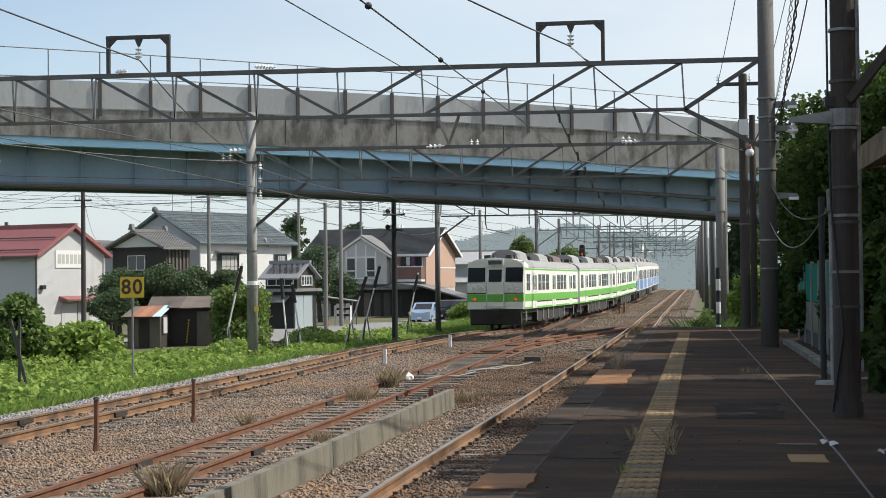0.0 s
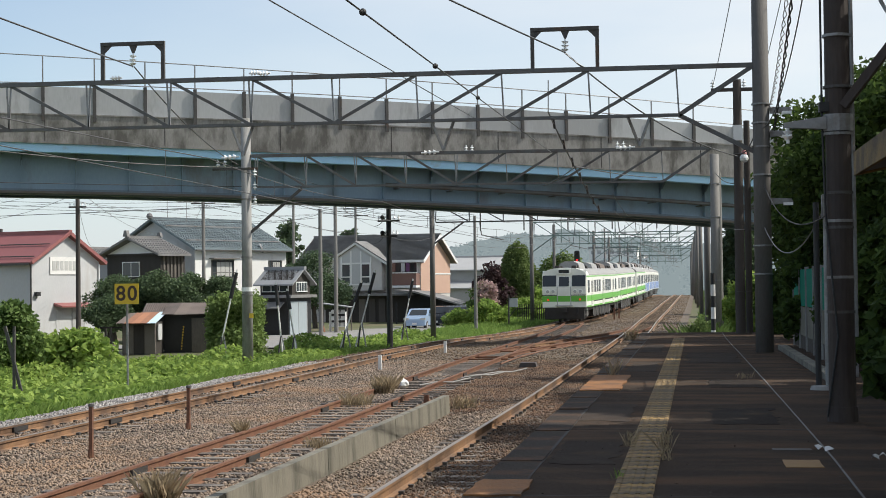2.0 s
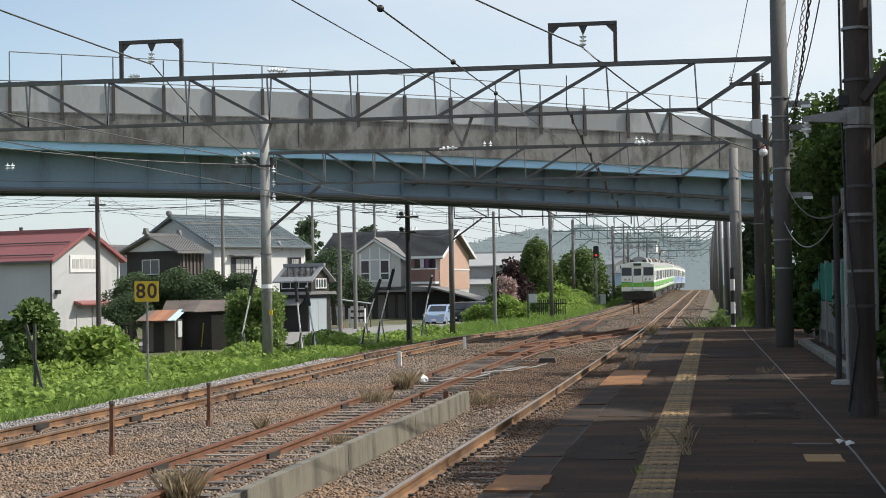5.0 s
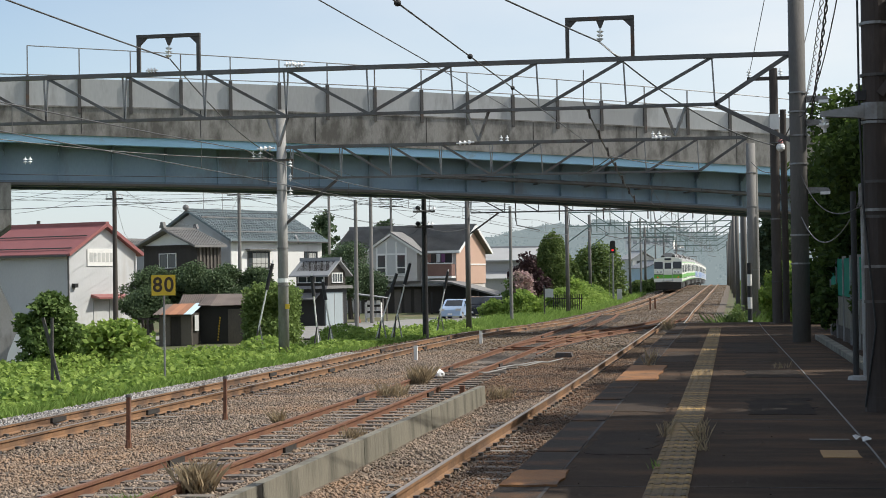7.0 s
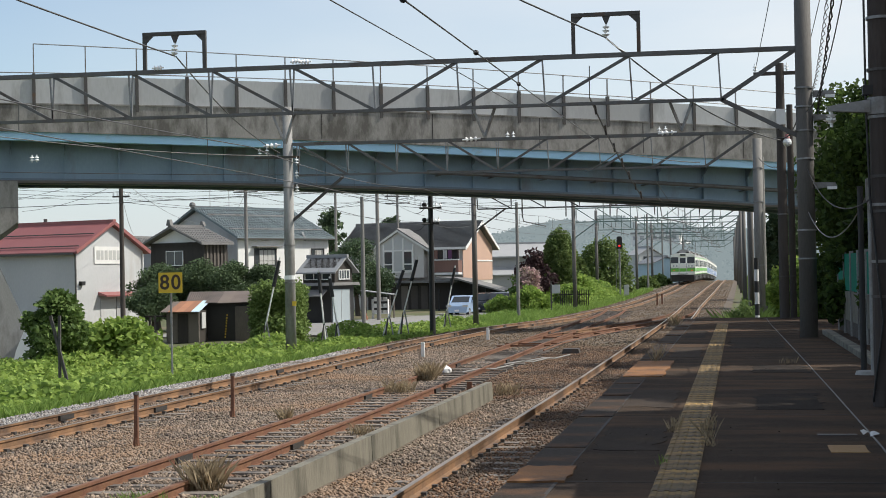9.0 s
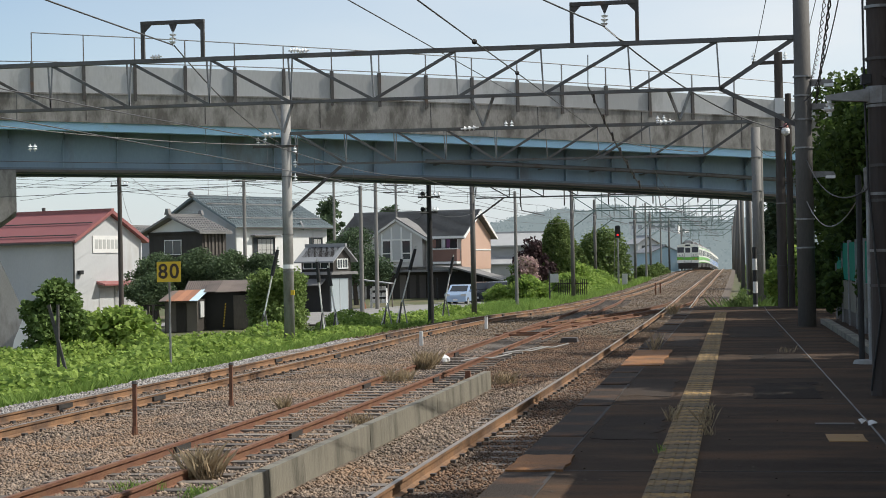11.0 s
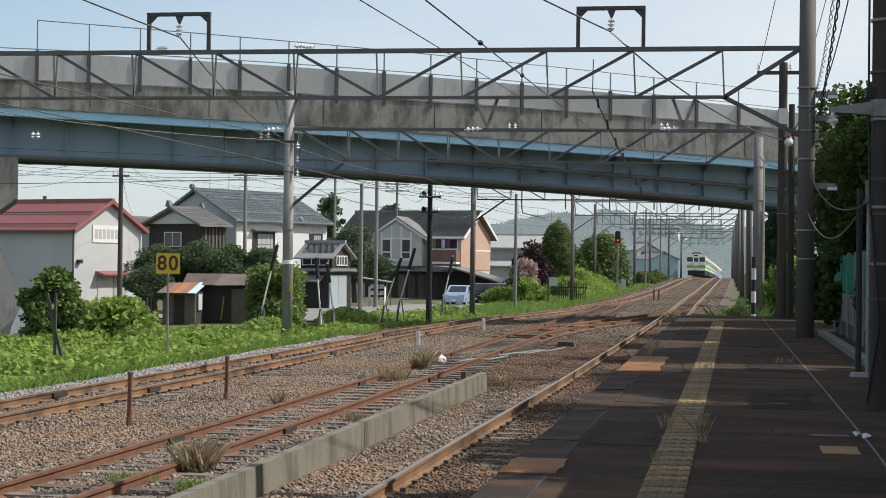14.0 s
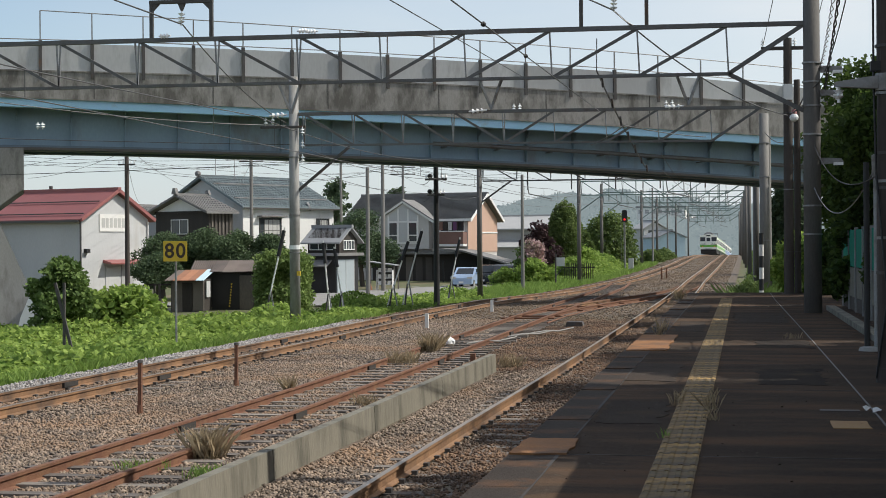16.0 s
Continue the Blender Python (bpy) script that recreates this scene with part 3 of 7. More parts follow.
WIDE = 7.5
part("deck_slab", ribbon(lambda s: flange(s) + 0.004, lambda s: flange(s) + 0.35, 0.2, WIDE - 0.2), M["stained"], bridge)
for y0, y1 in ((-0.02, 0.2), (WIDE - 0.2, WIDE + 0.02)):
    part("parapet", ribbon(flange, band, y0, y1), M["stained"], bridge, "water-stained concrete parapet")
    part("coping", ribbon(lambda s: band(s) - 0.03, lambda s: band(s) + 0.02, y0 - 0.03, y1 + 0.0), M["stained"], bridge)
part("flange_plate", ribbon(lambda s: flange(s) - 0.33, lambda s: flange(s) - 0.004, 0.06, 0.5), M["lightblue"], bridge, "light blue painted edge plate")
for gy0 in (1.5, 3.75, 6.0):
    part("girder", ribbon(lambda s: bottom(s) + 0.08, lambda s: flange(s) - 0.02, gy0, gy0 + 0.05), M["blue"], bridge, "blue painted steel plate girder")
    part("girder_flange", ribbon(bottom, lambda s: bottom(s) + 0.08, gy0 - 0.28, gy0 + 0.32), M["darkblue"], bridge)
for j in range(29):
    s = S0 + 1.0 + j * 2.0
    part("stiffener", Geo().box(s - 0.02, 1.26, bottom(s) + 0.08, s + 0.02, 1.498, flange(s) - 0.04), M["blue"], bridge)
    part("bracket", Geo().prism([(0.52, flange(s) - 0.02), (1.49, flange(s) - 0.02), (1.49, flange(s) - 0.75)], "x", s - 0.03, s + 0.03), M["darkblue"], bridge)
part("drain_pipe", ribbon(lambda s: bottom(s) - 0.10, lambda s: bottom(s) - 0.004, 1.08, 1.22), M["pipe"], bridge, "brown service pipe")
for s in np.arange(15.0, 35.0, 4.0):
    part("service_pipe", Geo().rod((s, 0.95, bottom(s) + 0.62), (s + 3.98, 0.95, bottom(s + 3.98) + 0.62), 0.085, 0.085, 12), M["truss"], bridge, "grey service pipe along the girder")
for s in np.arange(15.5, 36.0, 2.2):
    part("pipe_bracket", Geo().box(s - 0.05, 0.85, bottom(s) + 0.50, s + 0.05, 1.499, bottom(s) + 0.54), M["truss"], bridge)
for s in np.arange(S0 + 2.6, S1, 4.4):
    part("parapet_joint", Geo().box(s - 0.015, -0.026, flange(s) + 0.02, s + 0.015, -0.018, band(s) - 0.04), M["under"], bridge)
part("drip_edge", ribbon(lambda s: flange(s) - 0.02, lambda s: flange(s) + 0.05, -0.05, -0.02), M["stained"], bridge)
POST = 1.87
for j in range(31):
    s = 1.74 + (j - 8) * POST
    if j < 30:
        a, b = s + 0.06, s + POST - 0.06
        g = Geo()
        g.v = [(x, y, z(x)) for x in (a, b) for y in (0.02, 0.07) for z in (lambda q: band(q) + 0.03, panels)]
        g.f = [(0, 1, 3, 2), (4, 6, 7, 5), (0, 4, 5, 1), (2, 3, 7, 6), (0, 2, 6, 4), (1, 5, 7, 3)]
        part("parapet_panel", g, M["panel"], bridge)
    part("panel_post", Geo().box(s - 0.06, -0.06, band(s) - 0.25, s + 0.06, 0.10, panels(s) + 0.08), M["darksteel"], bridge)
    part("fence_post", Geo().box(s - 0.022, 0.0, panels(s) + 0.08, s + 0.022, 0.05, rail_top(s)), M["galv"], bridge)
for lift in (-0.02, -1.02):
    g = Geo()
    ss = np.arange(1.74 - 1 * POST, S1 - 4, POST) if lift > -0.5 else np.arange(S0, S1 - 2, POST)
    at = [(s, 0.025, (rail_top(s) if lift > -0.5 else panels(s) + 0.12)) for s in ss]
    for p, q in zip(at, at[1:]):
        part("fence_rail", Geo().rod(p, q, 0.02, 0.02, 5), M["galv"], bridge)
# pier beside the tracks
g = Geo().prism([(-9.0, -2.6), (0.85, -2.6), (-2.25, 4.6), (-9.0, 4.6)], "y", 0.7, 5.8)
part("pier", g, M["concrete"], bridge, "grey tapered concrete pier")
g = Geo().prism([(-9.2, 3.6), (-1.9, 3.6), (-0.75, 4.45), (-0.75, 5.95), (-9.2, 5.95)], "y", 0.45, 7.2)
part("pier_cap", g, M["stained"], bridge)
g = Geo().prism([(37.5, -1.0), (44, -1.0), (44, 4.5), (37.5, 4.5)], "y", 0.3, 7.2)
part("abutment", g, M["stained"], bridge)


# ---- gantries ----
def mast(parent, x, y, z0, z1, r0, r1, mat, bands=()):
    p = part("mast", Geo().rod((x, y, z0), (x, y, z1), r0, r1, 16), mat, parent, smooth=True)
    for z in bands:
        part("band", Geo().rod((x, y, z), (x, y, z + 0.035), r0 + 0.012, r0 + 0.012, 14), M["galv"], p, "steel band")
    return p


def truss(parent, xa, xb, y, zt, zb, bays, mat, thick=1.0, rise=0.0):
    """A flat truss; rise: how much higher it runs at xa than at xb."""
    def up(x):
        return rise * (xb - x) / (xb - xa)
    part("top_chord", Geo().beam((xa, y, zt + up(xa)), (xb, y, zt + up(xb)), 0.14 * thick, 0.13 * thick), mat, parent)
    part("bottom_chord", Geo().beam((xa + 0.2, y, zb + up(xa)), (xb - 1.6, y, zb + up(xb - 1.6)), 0.12 * thick, 0.07), mat, parent)
    step = (xb - 1.6 - xa - 0.2) / bays
    for j in range(bays + 1):
        x = xa + 0.2 + j * step
        if j < bays:
            half = (j + 0.5) / bays > 0.52
            p, q = ((x, y, zb + up(x)), (x + step, y, zt + up(x + step))) if half else ((x, y, zt + up(x)), (x + step, y, zb + up(x + step)))
            part("diagonal", Geo().beam(p, q, 0.06 * thick, 0.09 * thick), mat, parent)
        g = Geo().beam((x - 0.05, y, zt + up(x)), (x, y, zb + up(x)), 0.035, 0.035)
        if j < bays * 0.55:
            g.beam((x + 0.05, y, zt + up(x)), (x, y, zb + up(x)), 0.035, 0.035)
        part("upright", g, M["galv"], parent)
    part("knee_brace", Geo().beam((xb - 1.6, y, zb + up(xb - 1.6)), (xb, y, zt + up(xb)), 0.06, 0.09), mat, parent)


def insulator(parent, p, q, n=4, r=0.07):
    p, q = Vector(p), Vector(q)
    g = Geo().rod(p, q, 0.018, 0.018, 6)
    d = (q - p) / (n + 1)
    for j in range(1, n + 1):
        c = p + d * j
        g.rod(c - d * 0.22, c + d * 0.22, r, r * 0.55, 10)
    return part("insulator", g, M["porcelain"], parent, "white porcelain insulator", smooth=False)


G1 = 35.3
gantry = thing("catenary_gantry", 1.84, G1, PZ, "steel lattice catenary gantry on a concrete platform post", "gantry", "gantries over the tracks")
gantry.matrix_world = pose(0, 0, 0)
# platform mast in the darker copy, which paints its near side as shaded
mast(gantry, 1.82, G1, PZ - 0.3, 9.2, 0.19, 0.165, M["shadepole"], (2.4, 3.0, 4.5, 5.1, 5.6, 6.0))
mast(gantry, -17.2, G1, -1.2, 8.8, 0.19, 0.165, M["pole"])
truss(gantry, -17.0, 1.7, G1, 6.86, 5.83, 9, M["truss"], 0.74, rise=0.06)
part("knee_brace", Geo().beam((0.1, G1, 5.83), (1.7, G1, 5.0), 0.06, 0.09), M["truss"], gantry)
for xa in (-12.70, -3.02):
    fr = part("hanger_frame", Geo().box(xa - 0.04, G1 - 0.04, 6.9, xa + 0.04, G1 + 0.04, 7.72).box(xa + 1.36, G1 - 0.04, 6.9, xa + 1.44, G1 + 0.04, 7.72).box(xa - 0.04, G1 - 0.05, 7.72, xa + 1.44, G1 + 0.05, 7.80).prism([(xa + 0.04, 7.72), (xa + 0.2, 7.72), (xa + 0.04, 7.56)], "y", G1 - 0.03, G1 + 0.03).prism([(xa + 1.36, 7.72), (xa + 1.2, 7.72), (xa + 1.36, 7.56)], "y", G1 - 0.03, G1 + 0.03), M["darksteel"], gantry, "dark steel hanger frame")
    part("hook", Geo().prism([(xa + 0.62, 7.72), (xa + 0.80, 7.72), (xa + 0.73, 7.55), (xa + 0.69, 7.55)], "y", G1 - 0.03, G1 + 0.03), M["darksteel"], fr)
    insulator(fr, (xa + 0.71, G1, 7.55), (xa + 0.70, G1 - 0.02, 7.22), 3, 0.08)
for x, z in ((-12.5, 6.98), (-9.3, 7.0), (-9.1, 6.98)):
    insulator(gantry, (x, G1 - 0.1, z), (x + 0.28, G1 - 0.1, z + 0.01), 3, 0.06)

for x in (-9.5, -5.0, -0.75):
    part("v_hanger", Geo().beam((x - 0.24, G1, 5.83), (x, G1 + 0.1, 5.2), 0.05, 0.05).beam((x + 0.24, G1, 5.83), (x, G1 + 0.1, 5.2), 0.05, 0.05), M["galv"], gantry, "pale steel v-shaped hanger")
    insulator(gantry, (x - 0.5, G1 + 0.1, 5.16), (x - 0.1, G1 + 0.1, 5.18), 3, 0.06)

G2 = 55.0
M["slab_yellow"] = plain("yellow_tag", (0.70, 0.48, 0.04), 0.5)
gantry = thing("catenary_gantry", 0, 0, 0, "lattice catenary gantry between two concrete posts before the overpass", "gantry", "gantries over the tracks")
mast(gantry, -14.67, G2, -1.2, 8.1, 0.19, 0.165, M["concrete"], (2.0, 3.3, 5.3))
mast(gantry, 1.29, G2, -0.3, 6.5, 0.17, 0.15, M["pole"], (2.3, 4.4, 5.5))
truss(gantry, -14.5, 1.2, G2, 6.70, 5.62, 8, M["truss"], 0.85, rise=0.1)
part("label", Geo().rod((-14.67, G2, 2.13), (-14.67, G2, 2.27), 0.196, 0.196, 14), M["porcelain"], gantry, "white label round the post")
part("tag", Geo().box(-14.55, G2 - 0.22, 1.22, -14.42, G2 - 0.17, 1.38), M["slab_yellow"], gantry, "small yellow tag")
part("knee_brace", Geo().beam((-14.6, G2, 4.1), (-12.7, G2, 5.65), 0.09, 0.09), M["darksteel"], gantry)
part("crossarm", Geo().beam((-15.8, G2 - 0.2, 6.35), (-14.2, G2 - 0.2, 6.35), 0.08, 0.08), M["darksteel"], gantry)
for x, z in ((-15.6, 6.4), (-15.35, 6.4), (-14.3, 6.05), (-14.3, 5.6), (-14.3, 5.1)):
    insulator(gantry, (x, G2 - 0.25, z), (x, G2 - 0.25, z + 0.3), 2, 0.08)
for x in (-7.0, -6.8, -1.9, -1.7):
    insulator(gantry, (x, G2, 6.75), (x, G2, 7.0), 2, 0.07)

for y, xl, xr, mat in ((85.5, -12.75, 1.6, "darksteel"), (118.5, -10.4, 1.72, "green_steel"), (150.0, -11.1, 1.88, "green_steel"), (172.0, -8.57, 1.98, "green_steel"), (200.0, -8.1, 2.1, "green_steel"), (236.0, -6.9, 2.24, "green_steel"), (275.0, -6.0, 2.36, "green_steel")):
    z = float(track_z(y))
    gantry = thing("catenary_gantry", 0, 0, 0, "dark lattice catenary gantry further along the line", "gantry", "gantries over the tracks")
    mast(gantry, xl, y, z - 1.2, z + 7.4, 0.15, 0.13, M["shadepole"])
    mast(gantry, xr, y, z - 1.2, z + 7.2, 0.15, 0.13, M["shadepole"])
    truss(gantry, xl, xr, y, z + 6.6, z + 5.6, 7, M[mat], 0.65)
    part("knee_brace", Geo().beam((xl, y, z + 4.4), (xl + 1.7, y, z + 5.6), 0.08, 0.08), M[mat], gantry)
    for u in (0.18, 0.34, 0.5, 0.66, 0.82):
        x = xl + (xr - xl) * u
        part("hanger", Geo().rod((x, y - 0.1, z + 6.9 + 0.3 * (u > 0.4)), (x, y - 0.1, z + 5.1), 0.035, 0.035, 6), M[mat], gantry)
    for line in (line_1, line_3):
        x = float(line(y))
        part("registration_arm", Geo().tube([(x - 1.2, y, z + 5.6), (x - 1.1, y, z + 4.9), (x + 0.1, y, z + 4.62)], 0.03, 5), M["galv"], gantry)


# ---- the train ----
def rail_car(livery, cab, label):
    car = thing("rail_car", 0, 0, 0, label, "train", "cars of the train")
    band_mat = M["traingreen"] if livery == "green" else M["trainblue"]
    part("body", Geo().prism([(1.45, 1.03), (1.45, 3.12), (-1.45, 3.12), (-1.45, 1.03)], "y", -9.75, 9.75), M["trainwhite"], car)
    roof = [(1.45, 3.12), (1.43, 3.2), (1.34, 3.34), (1.12, 3.47), (0.75, 3.57), (0.0, 3.63)]
    roof = roof + [(-x, z) for x, z in reversed(roof[:-1])]
    part("roof", Geo().prism(roof, "y", -9.75, 9.75), M["trainroof"], car, smooth=False)
    for s in (-1, 1):
        x = s * 1.45
        if livery == "green":
            part("side_band", Geo().box(x - 0.004, -9.7, 1.42, x + 0.006, 9.7, 1.80), band_mat, car, "green stripe")
            part("thin_stripe", Geo().box(x - 0.004, -7.4, 1.35, x + 0.006, 9.7, 1.415), M["under"], car)
            part("sill_stripe", Geo().box(x - 0.004, -9.7, 1.03, x + 0.006, 9.7, 1.13), band_mat, car, "green stripe")
            part("eaves_stripe", Geo().box(x - 0.004, -9.7, 3.02, x + 0.006, 9.7, 3.10), band_mat, car, "green stripe")
        else:
            for a, b in ((-9.7, -7.2), (-6.0, -1.0), (0.2, 5.0), (6.2, 9.7)):
                part("side_band", Geo().box(x - 0.004, a, 1.10, x + 0.006, b, 1.95), band_mat, car, "blue panel")
        for d in (-6.6, 0.0, 6.6):
            door = part("door", Geo().box(x - 0.02, d - 0.65, 1.06, x + 0.012, d + 0.65, 2.92), M["trainwhite"], car)
            for e in (-0.33, 0.33):
                part("window", Geo().box(x - 0.01, d + e - 0.2, 2.0, x + 0.016, d + e + 0.2, 2.75), M["glass"], door, "dark door window")
            part("seam", Geo().box(x - 0.01, d - 0.012, 1.08, x + 0.017, d + 0.012, 2.9), M["under"], door)
            if livery == "green":
                part("band", Geo().box(x - 0.01, d - 0.64, 1.42, x + 0.017, d + 0.64, 1.80), band_mat, door, "green stripe")
        for d in (-8.6, -4.9, -3.6, -2.3, 1.75, 3.0, 4.25, 8.2):
            w = part("window", Geo().box(x - 0.02, d - 0.5, 1.98, x + 0.01, d + 0.5, 2.80), M["glass"], car, "dark saloon window")
            part("sash", Geo().box(x - 0.01, d - 0.5, 2.37, x + 0.02, d + 0.5, 2.42).box(x - 0.01, d - 0.03, 1.98, x + 0.02, d + 0.03, 2.80), M["lens"], w)
    for d, mt, hgt in ((-5.9, "trainroof", 0.52), (1.2, "trainroof", 0.46), (6.4, "roofbrown" if livery == "green" else "trainroof", 0.44)):
        part("roof_unit", Geo().prism([(-0.75, 3.5), (0.75, 3.5), (0.62, 3.52 + hgt * 0.75), (0.3, 3.55 + hgt), (-0.3, 3.55 + hgt), (-0.62, 3.52 + hgt * 0.75)], "y", d - 1.5, d + 1.5), M[mt], car, "ribbed air conditioner" if mt == "trainroof" else "brown roof unit")
    for d in (-8.9, -7.9, -3.2, 3.6, 8.6):
        for s in (-0.55, 0.55):
            part("ventilator", Geo().prism([(s - 0.2, 3.45), (s + 0.2, 3.45), (s + 0.14, 3.78), (s - 0.14, 3.78)], "y", d - 0.3, d + 0.3), M["under"], car)
    part("underframe", Geo().box(-1.3, -9.6, 0.82, 1.3, 9.6, 1.03), M["under"], car)
    for d in (-4.2, -2.4, -0.4, 1.6, 3.6):
        part("equipment_box", Geo().box(-1.32, d - 0.7, 0.32, 1.32, d + 0.75, 0.82), M["under"], car)
    for d in (-8.6, -5.1, -3.3, -1.4, 0.5, 2.5, 4.6, 8.6):
        for sd in (-1, 1):
            part("step_iron", Geo().box(sd * 1.33 - 0.02, d - 0.09, 0.40, sd * 1.33 + 0.02, d + 0.09, 0.98), M["lens"], car, "pale steel hanger under the floor")
    for d in (-6.9, 6.9):
        bogie = part("bogie", Geo().box(-1.05, d - 1.6, 0.42, -0.9, d + 1.6, 0.72).box(0.9, d - 1.6, 0.42, 1.05, d + 1.6, 0.72).box(-1.0, d - 0.3, 0.5, 1.0, d + 0.3, 0.8), M["under"], car)
        for e in (-1.05, 1.05):
            for s in (-1, 1):
                part("wheel", Geo().rod((s * 0.50, d + e, 0.43), (s * 0.62, d + e, 0.43), 0.43, 0.43, 18), M["darksteel"], bogie)
    if cab:
        part("cab_face", Geo().prism([(-9.75, 1.03), (-10.0, 1.05), (-10.0, 2.35), (-9.82, 3.2), (-9.75, 3.45)], "x", -1.43, 1.43), M["trainwhite"], car)
        part("cab_brow", Geo().prism([(1.43, 3.06), (1.36, 3.32), (1.12, 3.47), (0.75, 3.57), (0, 3.63), (-0.75, 3.57), (-1.12, 3.47), (-1.36, 3.32), (-1.43, 3.06)], "y", -9.86, -9.7), M["trainwhite"], car)
        for a, b in ((-1.40, -0.52), (0.52, 1.40)):
            part("windscreen", Geo().prism([(-10.02, 2.42), (-10.0, 2.42), (-9.84, 3.14), (-9.87, 3.14)], "x", a, b), M["glass"], car, "dark cab window")
        gang = part("gangway_door", Geo().prism([(-10.03, 1.1), (-10.0, 1.1), (-10.0, 2.36), (-9.82, 3.16), (-9.86, 3.16), (-10.04, 2.36)], "x", -0.42, 0.42), M["trainwhite"], car)
        part("window", Geo().prism([(-10.05, 2.42), (-10.03, 2.42), (-9.88, 3.04), (-9.91, 3.04)], "x", -0.33, 0.33), M["glass"], gang)
        part("door_frame", Geo().box(-0.47, -10.05, 1.08, -0.42, -9.95, 2.4).box(0.42, -10.05, 1.08, 0.47, -9.95, 2.4), M["lens"], gang)
        part("cab_roof", Geo().prism([(1.452, 3.06), (1.44, 3.2), (1.35, 3.355), (1.13, 3.485), (0.75, 3.585), (0, 3.645), (-0.75, 3.585), (-1.13, 3.485), (-1.35, 3.355), (-1.44, 3.2), (-1.452, 3.06)], "y", -9.87, -8.4), M["trainwhite"], car, "cream white cab roof")
        part("destination_box", Geo().box(-0.42, -10.0, 3.24, 0.42, -9.6, 3.56), M["trainwhite"], car)
        part("destination_blind", Geo().box(-0.34, -10.012, 3.29, 0.34, -9.99, 3.5), M["glass"], car)
        for a, b in ((-1.435, -0.47), (0.47, 1.435)):
            part("face_band", Geo().box(a, -10.014, 1.42, b, -9.9, 1.80), band_mat, car, "green stripe")
            part("face_line", Geo().box(a, -10.014, 1.82, b, -9.9, 1.87), M["under"], car)
        part("door_band", Geo().box(-0.41, -10.042, 1.42, 0.41, -9.98, 1.80), band_mat, gang)
        for s in (-1, 1):
            for x in (0.72, 1.07):
                lamp = part("headlamp", Geo().rod((s * x, -10.06, 2.08), (s * x, -9.98, 2.08), 0.13, 0.15, 16), M["trainwhite"], car)
                part("lens", Geo().rod((s * x, -10.065, 2.08), (s * x, -10.05, 2.08), 0.10, 0.10, 16), M["lens"], lamp)
            part("tail_lamp", Geo().rod((s * 1.05, -10.05, 1.55), (s * 1.05, -9.98, 1.55), 0.06, 0.06, 14), M["redlamp"], car, "lit red tail lamp")
        part("step_board", Geo().box(-0.55, -10.12, 1.12, 0.55, -10.0, 1.2), M["lens"], car)
        part("skirt", Geo().prism([(-9.95, 0.3), (-9.75, 0.25), (-9.75, 1.03), (-10.0, 1.03)], "x", -1.3, 1.3), M["under"], car)
        part("coupler", Geo().box(-0.2, -10.4, 0.75, 0.2, -9.9, 1.0), M["under"], car)
        part("jumper_hose", Geo().tube([(0.9, -10.0, 1.0), (0.9, -10.1, 0.6), (0.6, -10.1, 0.45)], 0.03, 5), M["black"], car)
    else:
        part("gangway", Geo().box(-0.5, -10.2, 1.1, 0.5, -9.7, 3.1), M["under"], car)
    return car


cars = [rail_car("green", True, "cream white railcar with green stripes and lit red tail lamps"),
        rail_car("green", False, "cream white middle railcar with green stripes"),
        rail_car("green", False, "cream white railcar with green stripes and roof gear"),
        rail_car("blue", True, "white railcar with blue lower panels"),
        rail_car("blue", False, "white middle railcar with blue lower panels"),
        rail_car("blue", False, "white leading railcar with blue lower panels")]
pan = Geo().tube([(-0.6, 5.2, 3.75), (-0.5, 6.2, 4.3), (-0.6, 5.6, 4.6), (0.6, 5.6, 4.6), (0.5, 6.2, 4.3), (0.6, 5.2, 3.75)], 0.03, 5)
for c in (cars[1], cars[4]):
    part("pantograph", pan, M["darksteel"], c)


def on_line(y):
    return Vector((float(line_1(y)), y, float(track_z(y) + dip(y))))


def motions():
    """The train leaves at a steady pace along its track."""
    for k, c in enumerate(cars):
        rows = []
        for j in range(33):
            t = j * 0.5
            middle = 81.8 + 12.75 * t + 10.0 + 20.2 * k
            a, b = on_line(middle - 6.9), on_line(middle + 6.9)
            d = b - a
            rows.append((t, pose(*((a + b) / 2), math.degrees(math.atan2(d.z, d.y)), 0, -math.degrees(math.atan2(d.x, d.y)))))
        walk(c, rows)


